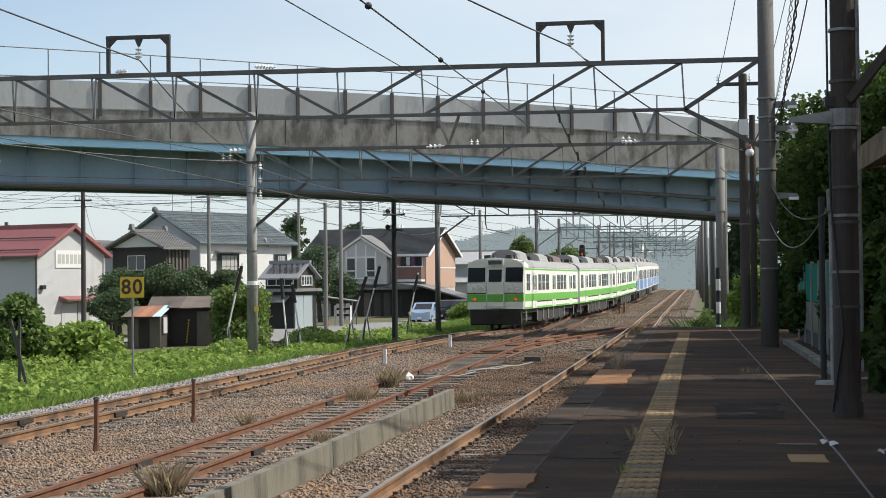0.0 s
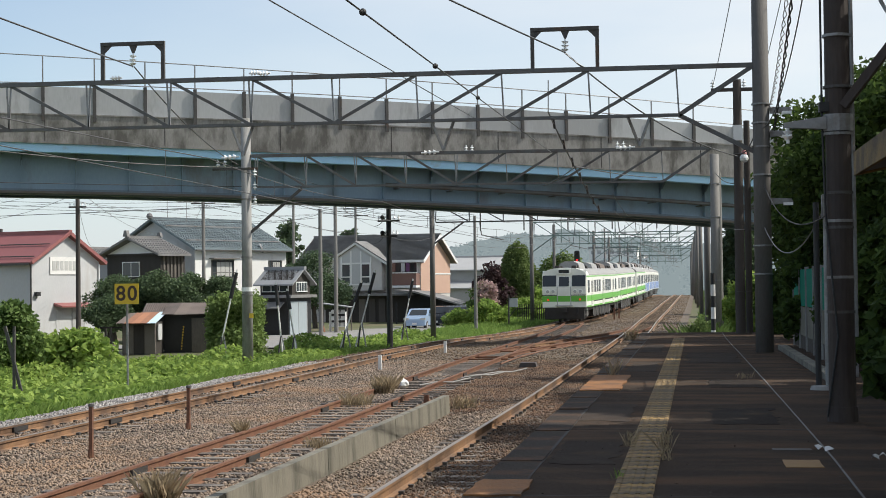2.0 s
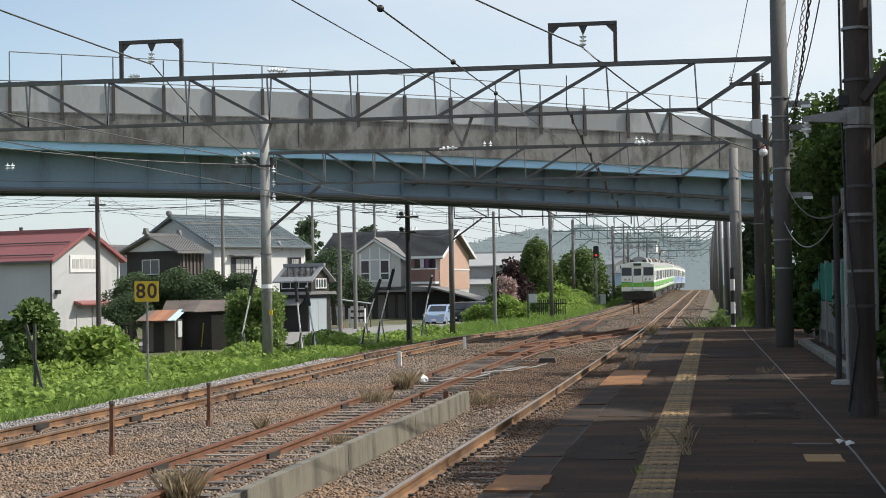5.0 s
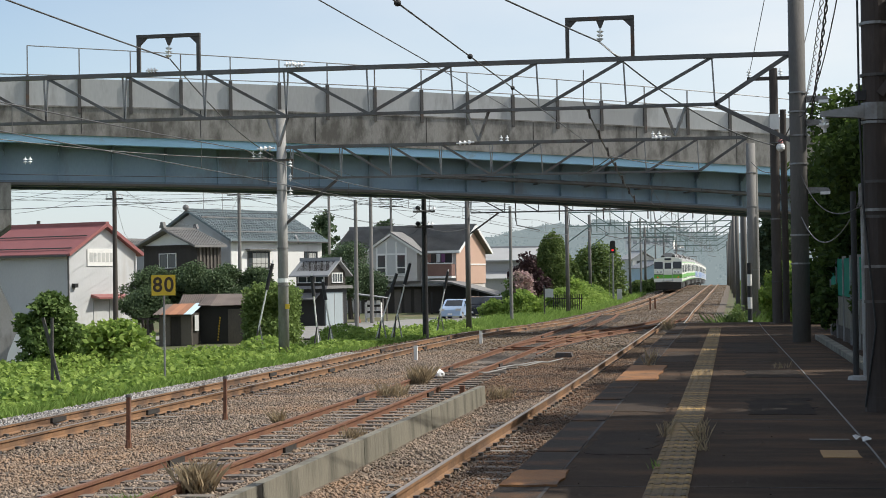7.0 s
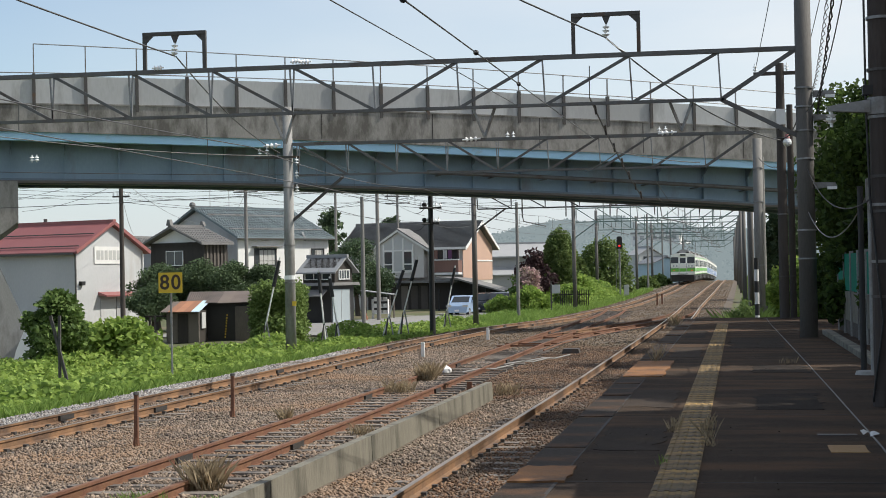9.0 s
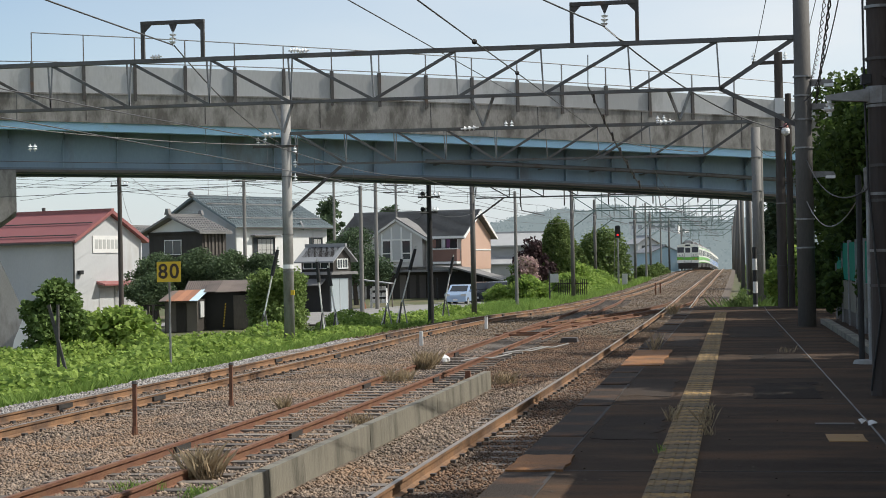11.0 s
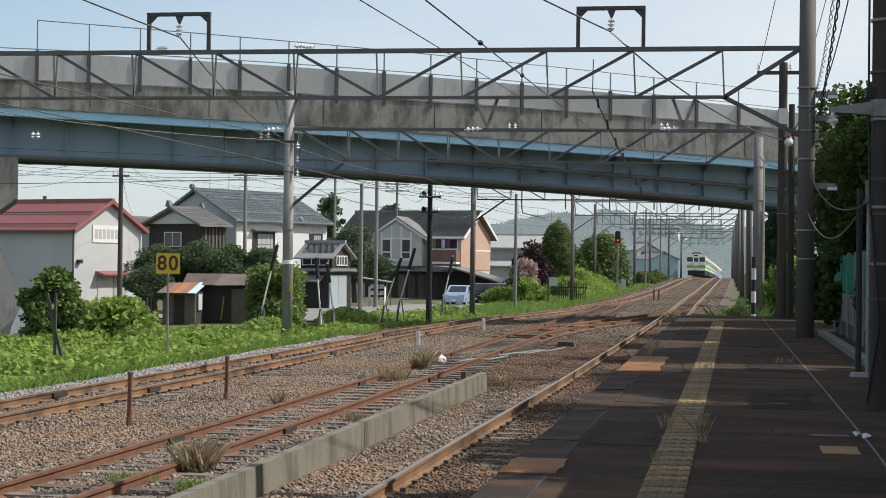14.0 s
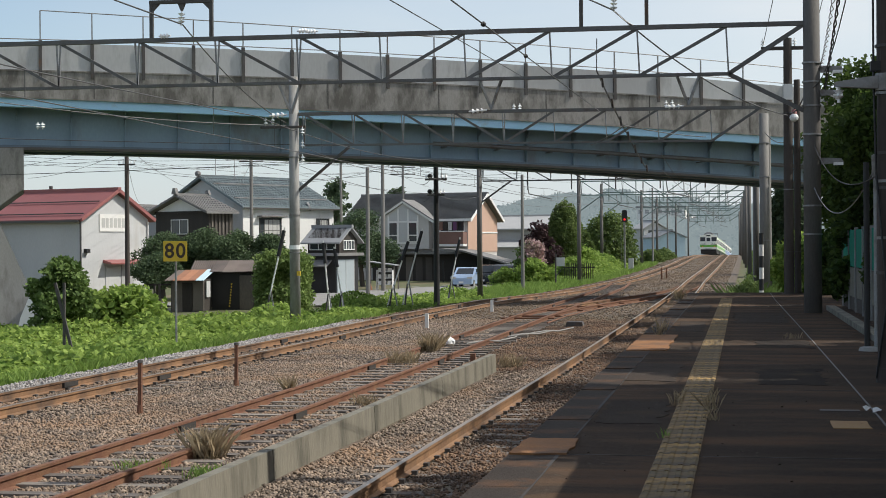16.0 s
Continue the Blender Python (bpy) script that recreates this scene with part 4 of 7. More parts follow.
# ---- plants ----
M.update(
    kudzu=leafy("bank_leaf", (0.41, 0.53, 0.13), (0.11, 0.20, 0.04), 0.45),
    shrub=leafy("shrub_leaf", (0.20, 0.29, 0.085), (0.06, 0.105, 0.03), 0.3),
    dark_leaf=leafy("dark_evergreen_leaf", (0.15, 0.21, 0.10), (0.04, 0.066, 0.036), 0.25),
    ivy=leafy("ivy_leaf", (0.30, 0.40, 0.13), (0.11, 0.17, 0.05), 0.35),
    platform_leaf=leafy("platform_tree_leaf", (0.115, 0.175, 0.04), (0.022, 0.042, 0.014), 0.45),
    purple=leafy("purple_leaf", (0.09, 0.05, 0.05), (0.035, 0.022, 0.025), 0.2),
    pink=leafy("pink_blossom", (0.62, 0.40, 0.42), (0.26, 0.22, 0.16), 0.3),
    grass=leafy("grass_blade", (0.29, 0.41, 0.10), (0.13, 0.22, 0.05), 0.45),
    dry=leafy("dry_grass", (0.46, 0.37, 0.24), (0.24, 0.18, 0.11), 0.3),
    conifer=leafy("conifer_leaf", (0.23, 0.30, 0.095), (0.06, 0.10, 0.035), 0.35),
    far_leaf=leafy("far_leaf", (0.13, 0.18, 0.09), (0.05, 0.085, 0.05), 0.2),
    bark=material("bark", (0.10, 0.08, 0.06), (0.05, 0.04, 0.032), rough=0.9, scale=4, fine=30, bump=0.6, streak=(1, 1, 0.3)),
)


def clump_points(n, clumps, spread, flat=0.8):
    """Points gathered on the outside of round clumps: clumps are (x, y, z, radius)."""
    c = np.array(clumps, float)
    w = c[:, 3] ** 2
    pick = rng.choice(len(c), n, p=w / w.sum())
    d = rng.normal(size=(n, 3))
    d /= np.linalg.norm(d, axis=1, keepdims=True)
    r = c[pick, 3:4] * (1 - spread * rng.random((n, 1)) ** 1.6) * rng.uniform(0.85, 1.15, (n, 1))
    return c[pick, :3] + d * r * np.array([1, 1, flat])


def shell_points(n, height, width, deep, foot, shape, seed):
    """Points through the outer part of one uneven crown: an upright oval, a low dome or a clipped block."""
    d = rng.normal(size=(n, 3))
    d /= np.linalg.norm(d, axis=1, keepdims=True)
    if shape == "block":
        d /= (np.abs(d) ** 5).sum(1, keepdims=True) ** 0.2
    bumps = np.array([0.16 * noise.noise((a * 2 + seed, b * 2, c * 2)) + 0.12 * noise.noise((a * 5, b * 5 + seed, c * 5)) for a, b, c in d])
    q = (1 + bumps) * (1 - 0.4 * rng.random(n) ** 1.5) * rng.uniform(0.94, 1.06, n)
    p = d * q[:, None]
    if shape == "dome":
        return p * np.array([width / 2, deep / 2, height])
    low = foot * 0.3
    p[:, 2] = low + (height - low) * (0.5 + 0.5 * p[:, 2])
    if shape == "oval":
        p[:, :2] *= (1.08 - 0.35 * p[:, 2:3] / height)
    return p * np.array([width / 2, deep / 2, 1])


def plant(name, x, y, z, height, width, n, leaf, mat, label, category, trunk=True, shape="round", group="", seed=0, deep=None):
    """A tree or shrub: trunk, limbs, and a crown of leaves in uneven clumps."""
    r = random.Random(seed + int(abs(x * 31 + y * 17)))
    ob = thing(name, x, y, z, label, category, group)
    deep = deep or width
    foot = height * (0.28 if trunk else 0.0)
    clumps = []
    for k in range(34 if shape != "cone" else 60):
        u = (k + r.random()) / 60 if shape == "cone" else r.random()
        a = r.uniform(0, 6.283)
        if shape == "cone":
            q = 0.35 + 0.75 * math.sin(math.pi * (0.22 + 0.70 * u))
            h = foot * 0.3 + (height - foot * 0.3) * u
        else:
            q = math.sqrt(max(0.05, 1 - (2 * u - 0.75) ** 2 * 0.75))
            h = foot + (height - foot) * (0.12 + 0.80 * u)
        rad = (r.uniform(0.2, 0.3) * width * 0.8) if shape == "cone" else r.uniform(0.11, 0.4) * min(width, deep) * 0.6
        clumps.append((math.cos(a) * q * (width / 2 - rad * 0.7) * r.uniform(0.35, 1.15), math.sin(a) * q * (deep / 2 - rad * 0.7) * r.uniform(0.35, 1.15), min(h, height - rad * 0.6), rad))
    if trunk:
        g = Geo()
        lean = r.uniform(-0.06, 0.06) * height
        p0, p1 = Vector((0, 0, -0.3)), Vector((lean, lean * 0.4, height * 0.55))
        t = width * 0.035 + 0.04
        g.rod(p0, p1, t, t * 0.5, 9)
        part("trunk", g, M["bark"], ob)
        for c in clumps[:9]:
            s = p0.lerp(p1, r.uniform(0.45, 0.95))
            part("limb", Geo().rod(s, (c[0], c[1], c[2]), t * 0.4, t * 0.12, 6), M["bark"], ob)
    else:
        for k in range(3):
            a = r.uniform(0, 6.283)
            q = 0.18 * width
            part("stem", Geo().rod((0.2 * q * math.cos(a), 0.2 * q * math.sin(a), -0.2), (q * math.cos(a), q * math.sin(a), height * 0.55), 0.03, 0.012, 6), M["bark"], ob)
    pts = shell_points(n, height, width, deep, foot, shape, r.uniform(0, 50)) if shape in ("oval", "dome", "block") else clump_points(n, clumps, 0.55)
    pts = pts[pts[:, 2] > 0.02]
    v, f = scatter_leaves(pts, leaf, 1.0)
    part("crown", quick_mesh("crown", v, f, mat), None, ob)
    return ob


def blades(name, xs, ys, zs, h, w, mat, label, category="grass", kind="stuff"):
    """Upright tapering blades of grass, leaning at random."""
    n = len(xs)
    hh = h * rng.uniform(0.45, 1.25, n)
    a = rng.uniform(0, 6.283, n)
    lean = rng.normal(0, 0.35, (n, 2)) * hh[:, None]
    b = np.stack([np.cos(a), np.sin(a)], -1) * w * 0.5
    base = np.stack([xs, ys, zs], -1)
    v = np.zeros((n, 4, 3))
    v[:, 0] = base
    v[:, 1] = base
    v[:, 0, :2] -= b
    v[:, 1, :2] += b
    v[:, 2] = base + np.stack([lean[:, 0] * 0.4 + b[:, 0] * 0.7, lean[:, 1] * 0.4 + b[:, 1] * 0.7, hh * 0.6], -1)
    v[:, 3] = base + np.stack([lean[:, 0], lean[:, 1], hh], -1)
    i = np.arange(n)[:, None] * 4
    f = np.concatenate([i + np.array([[0, 1, 2]]), i + np.array([[0, 2, 3]])])
    return tagged(new(name, quick_mesh(name, v.reshape(-1, 3), f, mat)), label, category, kind=kind)


# the bank of creepers beside the main line
n = 80000
y = 26 + 62 * rng.random(n) ** 1.25
x = line_1(y) - 3.3 - 11.0 * rng.random(n) ** 1.1
hump = 0.22 + 0.75 * np.array([max(0.0, noise.noise((a * 0.35, b * 0.25, 3.0)) + 0.35) for a, b in zip(x, y)]) * np.clip((line_1(y) - 3.2 - x) / 2.2, 0.1, 1)
z = ground_z(x, y) + hump * rng.uniform(0.35, 1.1, n) + 0.06
ok = ~((y > 62) & (x < -17.0)) & ~((y < 60) & (y > 53) & (x < -20.5))
v, f = scatter_leaves(np.stack([x, y, z], -1)[ok], 0.145, 0.7, 1.15)
tagged(new("creeper_bank", quick_mesh("creeper_bank", v, f, M["kudzu"])), "bright green creeping vines over the trackside bank", "plants", kind="stuff")
n = 30000
y = 24 + 80 * rng.random(n) ** 1.2
x = line_1(y) - 2.75 - 1.0 * rng.random(n) ** 1.3 - np.where(y > 60, 2.6, 0.6) * rng.random(n)
blades("grass_verge", x, y, ground_z(x, y) - 0.02, 0.32, 0.025, M["grass"], "long green grass along the edge of the ballast")
n = 26000
y = 85 + 95 * rng.random(n)
x = line_1(y) - 2.7 - 5.5 * rng.random(n)
blades("grass_verge", x, y, ground_z(x, y) - 0.02, 0.45, 0.05, M["grass"], "long green grass on the slope beyond the overpass")
n = 30000
y = 88 + 100 * rng.random(n)
x = line_1(y) - 4.5 - 7.0 * rng.random(n)
v, f = scatter_leaves(np.stack([x, y, ground_z(x, y) + rng.random(n) * np.interp(y, [98, 112, 124, 132], [0.5, 0.35, 0.5, 1.7]) * np.clip((line_1(y) - 4.3 - x) / 4, 0.08, 1)], -1)[(y > 128) | (x > -15.2)], 0.2, 0.7, 1.2)
tagged(new("creeper_bank", quick_mesh("creeper_bank", v, f, M["kudzu"])), "green creepers over the far trackside slope", "plants", kind="stuff")

plant("shrub", -22.2, 52.5, -1.0, 3.0, 2.5, 8000, 0.12, M["shrub"], "tall leafy shrub on the trackside bank", "shrub", False)
plant("shrub", -21.5, 57.0, -0.95, 1.6, 3.6, 7500, 0.18, M["kudzu"], "broad mound of bright green creeper leaves", "shrub", False)
plant("shrub", -23.4, 58.0, -0.95, 1.5, 2.8, 3000, 0.2, M["kudzu"], "low mound of green creeper leaves", "shrub", False)
for k, (x, y, h, w) in enumerate(((-34.6, 98, 4.0, 4.2), (-32.0, 97, 4.3, 3.8), (-29.4, 96.5, 4.1, 3.6), (-27.4, 97, 3.9, 2.8), (-33.2, 93, 2.8, 3.4))):
    plant("garden_tree", x, y, -1.0, h, w, 13000, 0.10, M["dark_leaf"], "dark green clipped garden tree before the tiled house", "tree", True, seed=k, group="garden trees")
plant("ivy_hedge", -20.85, 76.0, -1.0, 2.95, 2.5, 14000, 0.11, M["ivy"], "tall hedge overgrown with pale green ivy", "hedge", False, "block", deep=2.4)
plant("ivy_hedge", -20.6, 75.0, -1.0, 1.6, 2.8, 5000, 0.13, M["ivy"], "lower hedge overgrown with green ivy", "hedge", False, "dome", deep=2.2)
plant("garden_tree", -27.0, 121, -1.0, 6.0, 5.2, 13000, 0.12, M["far_leaf"], "broad dull green tree beside the grey house", "tree", True)
plant("garden_tree", -36.5, 152, -1.0, 9.6, 4.0, 2200, 0.3, M["far_leaf"], "tall pine behind the houses", "tree")
plant("garden_tree", -31.0, 155, -1.0, 9.0, 3.4, 2000, 0.3, M["far_leaf"], "tall tree behind the houses", "tree")
plant("conifer", -13.1, 135, -0.6, 6.4, 3.3, 18000, 0.12, M["conifer"], "dense upright green conifer beside the line", "tree", True, "oval")
plant("purple_shrub", -14.7, 132, -0.6, 4.5, 3.4, 5200, 0.17, M["purple"], "dark purple-leaved shrub beside the conifer", "shrub", False)
plant("flowering_shrub", -14.0, 116, -0.6, 2.9, 2.1, 900, 0.16, M["shrub"], "shrub under pink blossom", "shrub", True)
plant("flowering_shrub", -13.4, 115.5, -0.2, 2.9, 2.0, 1500, 0.14, M["pink"], "shrub in pink blossom beside the line", "shrub", True)
plant("shrub", -12.9, 113, -0.7, 1.9, 2.6, 2200, 0.18, M["kudzu"], "pale green garden shrub", "shrub", False)
plant("shrub", -15.6, 117, -0.8, 1.3, 2.6, 1800, 0.16, M["kudzu"], "low green shrub beside the parked cars", "shrub", False)
for k, (x, y, h, w) in enumerate(((-11.0, 157, 5.2, 5.8), (-13.4, 150, 4.2, 3.4), (-8.6, 196, 1.5, 3.0), (-7.9, 214, 1.5, 3.6), (-12.0, 139, 2.4, 3.0), (-11.6, 128, 1.5, 3.0))):
    plant("bush", x, y, -0.5 + float(track_z(y)), h, w, 20000 if k < 2 else 4000, 0.2, M["conifer" if k < 4 else "kudzu"], "spreading dark green tree above the slope" if k < 2 else "low green bush on the trackside slope", "tree" if k < 2 else "shrub", k < 2, "dome", seed=k, group="bushes on the slope")

n = 34000
y = 131 + 56 * rng.random(n)
side = 3.4 + 7.0 * rng.random(n) ** 0.8
x = line_1(y) - side
hump = 3.1 * np.clip((side - 3.4) / 4.5, 0.05, 1) ** 0.8 * np.interp(y, [131, 138, 158, 187], [0.35, 0.8, 0.95, 0.2])
hump *= np.array([1 + 0.5 * noise.noise((a * 0.35, b * 0.2, 7.0)) for a, b in zip(x, y)])
v, f = scatter_leaves(np.stack([x, y, ground_z(x, y) + hump * rng.uniform(0.55, 1.05, n)], -1), 0.2, 0.7, 1.15)
tagged(new("creeper_mound", quick_mesh("creeper_mound", v, f, M["kudzu"])), "pale green creepers smothering the trackside slope", "plants", kind="stuff")
for k, (x, y, h, w) in enumerate(((3.0, 82, 5.6, 2.4), (3.9, 98, 6.6, 3.4), (4.6, 118, 6.5, 4.0))):
    plant("tree", x, y, -0.2, h, w, 5000, 0.16, M["far_leaf"], "slender dull green tree beyond the platform end", "tree", True, "oval", seed=k, group="trees beyond the platform")
n = 9000
y = 55 + 150 * rng.random(n) ** 1.3
x = line_3(y) + 2.9 + 1.5 * rng.random(n)
blades("grass_verge", x, y, ground_z(x, y) - 0.02, 0.3, 0.03, M["shrub"], "rough grass along the far edge of the ballast")

# trees behind the platform
# first four and last two stand out of view, added to shade the platform
for k, (x, y, h, w, n) in enumerate(((7.2, 17.5, 10.0, 5.8, 26000), (7.3, 23.0, 10.3, 6.0, 26000), (7.6, 29.0, 10.3, 5.8, 26000), (8.6, 36.0, 10.5, 5.8, 24000), (5.6, 31, 6.3, 5.2, 34000), (5.4, 37, 7.2, 5.8, 30000), (5.0, 43.5, 7.5, 5.6, 24000), (4.9, 50, 7.2, 5.2, 18000), (5.0, 57, 7.4, 5.0, 14000), (5.9, 14.2, 7.7, 5.4, 22000), (5.9, 9.0, 7.4, 5.4, 14000))):
    plant("tree", x, y, 0.3, h, w, int(n * 1.25), 0.115, M["platform_leaf"], "dense dark green tree behind the platform", "tree", True, seed=k + 40, group="trees behind the platform")
for k, (x, y, h, w) in enumerate(((3.0, 17.2, 2.2, 1.5), (2.85, 19.6, 2.3, 1.3), (2.9, 21.8, 2.4, 1.2), (2.95, 24.0, 2.3, 1.2), (3.9, 19.5, 3.4, 2.2), (3.7, 23.5, 3.2, 1.8), (3.6, 28, 2.6, 1.8), (3.5, 33, 2.4, 1.8), (3.3, 38, 2.8, 2.0), (3.3, 43, 2.6, 2.0), (3.1, 48, 2.2, 1.8))):
    plant("shrub", x, y, 0.7, h, w, 4200, 0.13, M["platform_leaf"], "leafy shrub behind the platform fence", "shrub", False, seed=k, group="shrubs behind the platform")
for k, (x, y, h, w) in enumerate(((2.4, 56, 2.6, 2.2), (2.6, 60, 3.0, 2.4), (2.9, 66, 2.6, 2.6), (3.2, 74, 2.4, 3.0), (3.0, 84, 2.2, 3.0))):
    plant("weed_clump", x, y, -0.3, h, w, 3200, 0.13, M["kudzu"], "bright green weeds beyond the platform end", "weeds", False, seed=k, group="weeds at the platform end")
plant("weed_clump", 0.75, 53.4, -0.36, 1.45, 1.2, 3500, 0.07, M["conifer"], "dark green weed bush at the platform end", "weeds", False, "dome")
n = 700
a, q = rng.uniform(0, 6.283, n), 0.6 * rng.random(n) ** 0.6
blades("weed_grass", 0.8 + np.cos(a) * q, 53.6 + np.sin(a) * q, np.full(n, -0.36), 1.1, 0.012, M["shrub"], "tall clump of grass at the platform end")
n = 3000
y = 50.5 + 40 * rng.random(n) ** 1.6
x = 0.9 + 1.7 * rng.random(n)
blades("weed_grass", x, y, ground_z(x, y) - 0.02, 0.4, 0.014, M["grass"], "tall grass beyond the platform end")


def tuft(x, y, z, h, r, n, mat, label, k):
    a, q = rng.uniform(0, 6.283, n), r * rng.random(n) ** 0.7
    return blades("weed_tuft", x + np.cos(a) * q, y + np.sin(a) * q, np.full(n, z), h, 0.006, M[mat], label, "weeds", "")


for k, (x, y, z, h, r, n, mat) in enumerate(((-6.55, 36.2, -0.15, 0.34, 0.24, 260, "dry"), (-6.45, 32.6, -0.15, 0.24, 0.32, 240, "dry"), (-5.85, 18.0, -0.17, 0.33, 0.22, 320, "dry"), (-6.95, 25.7, -0.15, 0.28, 0.09, 110, "dry"), (-5.4, 24.3, -0.17, 0.16, 0.24, 160, "dry"), (-6.7, 37.6, -0.15, 0.32, 0.22, 200, "dry"), (-4.2, 32.0, -0.17, 0.25, 0.3, 160, "dry"), (-6.2, 16.9, -0.17, 0.12, 0.3, 200, "grass"), (-5.3, 16.4, -0.17, 0.14, 0.3, 220, "grass"))):
    tuft(x, y, z, h, r, n, mat, "dry brown weed tuft growing in the ballast" if mat == "dry" else "green weed tuft growing in the ballast", k)
for k, (x, y, h, r, n, mat) in enumerate(((-1.05, 26.7, 0.26, 0.10, 34, "dry"), (-1.2, 43.5, 0.30, 0.16, 70, "dry"), (1.02, 25.9, 0.10, 0.16, 40, "dry"), (-0.46, 15.2, 0.13, 0.06, 26, "dry"), (-0.13, 14.8, 0.16, 0.07, 34, "dry"), (-0.13, 15.6, 0.13, 0.08, 30, "dry"), (-0.14, 14.0, 0.12, 0.10, 30, "dry"), (-0.47, 12.7, 0.07, 0.05, 24, "grass"), (-0.45, 15.8, 0.10, 0.06, 20, "dry"))):
    tuft(x, y, PZ, h, r, n, mat, "weed tuft growing from a platform joint", k)

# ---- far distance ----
# distance haze is painted: the hills glow blue-grey themselves instead of taking light
hill_mat = bpy.data.materials.new("haze_glow_hill")
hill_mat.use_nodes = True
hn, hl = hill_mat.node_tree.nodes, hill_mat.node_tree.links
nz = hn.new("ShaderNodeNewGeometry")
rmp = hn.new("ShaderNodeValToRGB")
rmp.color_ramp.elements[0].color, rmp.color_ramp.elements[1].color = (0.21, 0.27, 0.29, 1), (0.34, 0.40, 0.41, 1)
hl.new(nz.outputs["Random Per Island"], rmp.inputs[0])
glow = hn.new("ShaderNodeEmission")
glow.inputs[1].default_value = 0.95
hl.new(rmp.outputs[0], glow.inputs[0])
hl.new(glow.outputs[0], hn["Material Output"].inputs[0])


def ridge(name, y, x0, x1, base, height, lump, seed, label, crowns, size):
    """A wooded ridge far off: a rounded slope set with tree crowns."""
    def top(x):
        return float(height(x)) + lump * (abs(noise.noise((x * 0.035, seed, 0.5))) * 1.2 + 0.5 * noise.noise((x * 0.12, seed, 2.0)))
    xs = np.linspace(x0, x1, 120)
    v = np.array([(x, y + 60 * (j / 6) ** 2, base + (top(x) - base) * math.sin(j / 6 * 1.5708)) for x in xs for j in range(7)])
    i = np.arange(len(xs) - 1)[:, None] * 7
    f = np.concatenate([i + np.array([[j, 7 + j, 8 + j, j + 1]]) for j in range(6)])
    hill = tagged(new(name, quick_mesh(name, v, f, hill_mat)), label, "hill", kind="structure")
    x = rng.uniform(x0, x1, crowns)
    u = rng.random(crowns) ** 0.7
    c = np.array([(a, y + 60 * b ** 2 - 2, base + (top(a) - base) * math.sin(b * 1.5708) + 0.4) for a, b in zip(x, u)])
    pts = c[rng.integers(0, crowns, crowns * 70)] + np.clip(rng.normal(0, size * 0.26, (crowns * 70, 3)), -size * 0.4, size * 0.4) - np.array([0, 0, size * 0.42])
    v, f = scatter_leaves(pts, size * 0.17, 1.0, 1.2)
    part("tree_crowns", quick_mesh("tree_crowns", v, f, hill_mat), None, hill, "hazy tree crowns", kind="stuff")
    return hill


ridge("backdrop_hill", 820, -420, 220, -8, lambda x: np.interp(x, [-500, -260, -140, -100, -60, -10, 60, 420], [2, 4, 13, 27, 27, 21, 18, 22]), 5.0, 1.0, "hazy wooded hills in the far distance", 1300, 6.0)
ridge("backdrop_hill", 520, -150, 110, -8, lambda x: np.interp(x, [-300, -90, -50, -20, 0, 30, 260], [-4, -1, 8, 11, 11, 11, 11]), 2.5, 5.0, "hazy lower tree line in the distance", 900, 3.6)


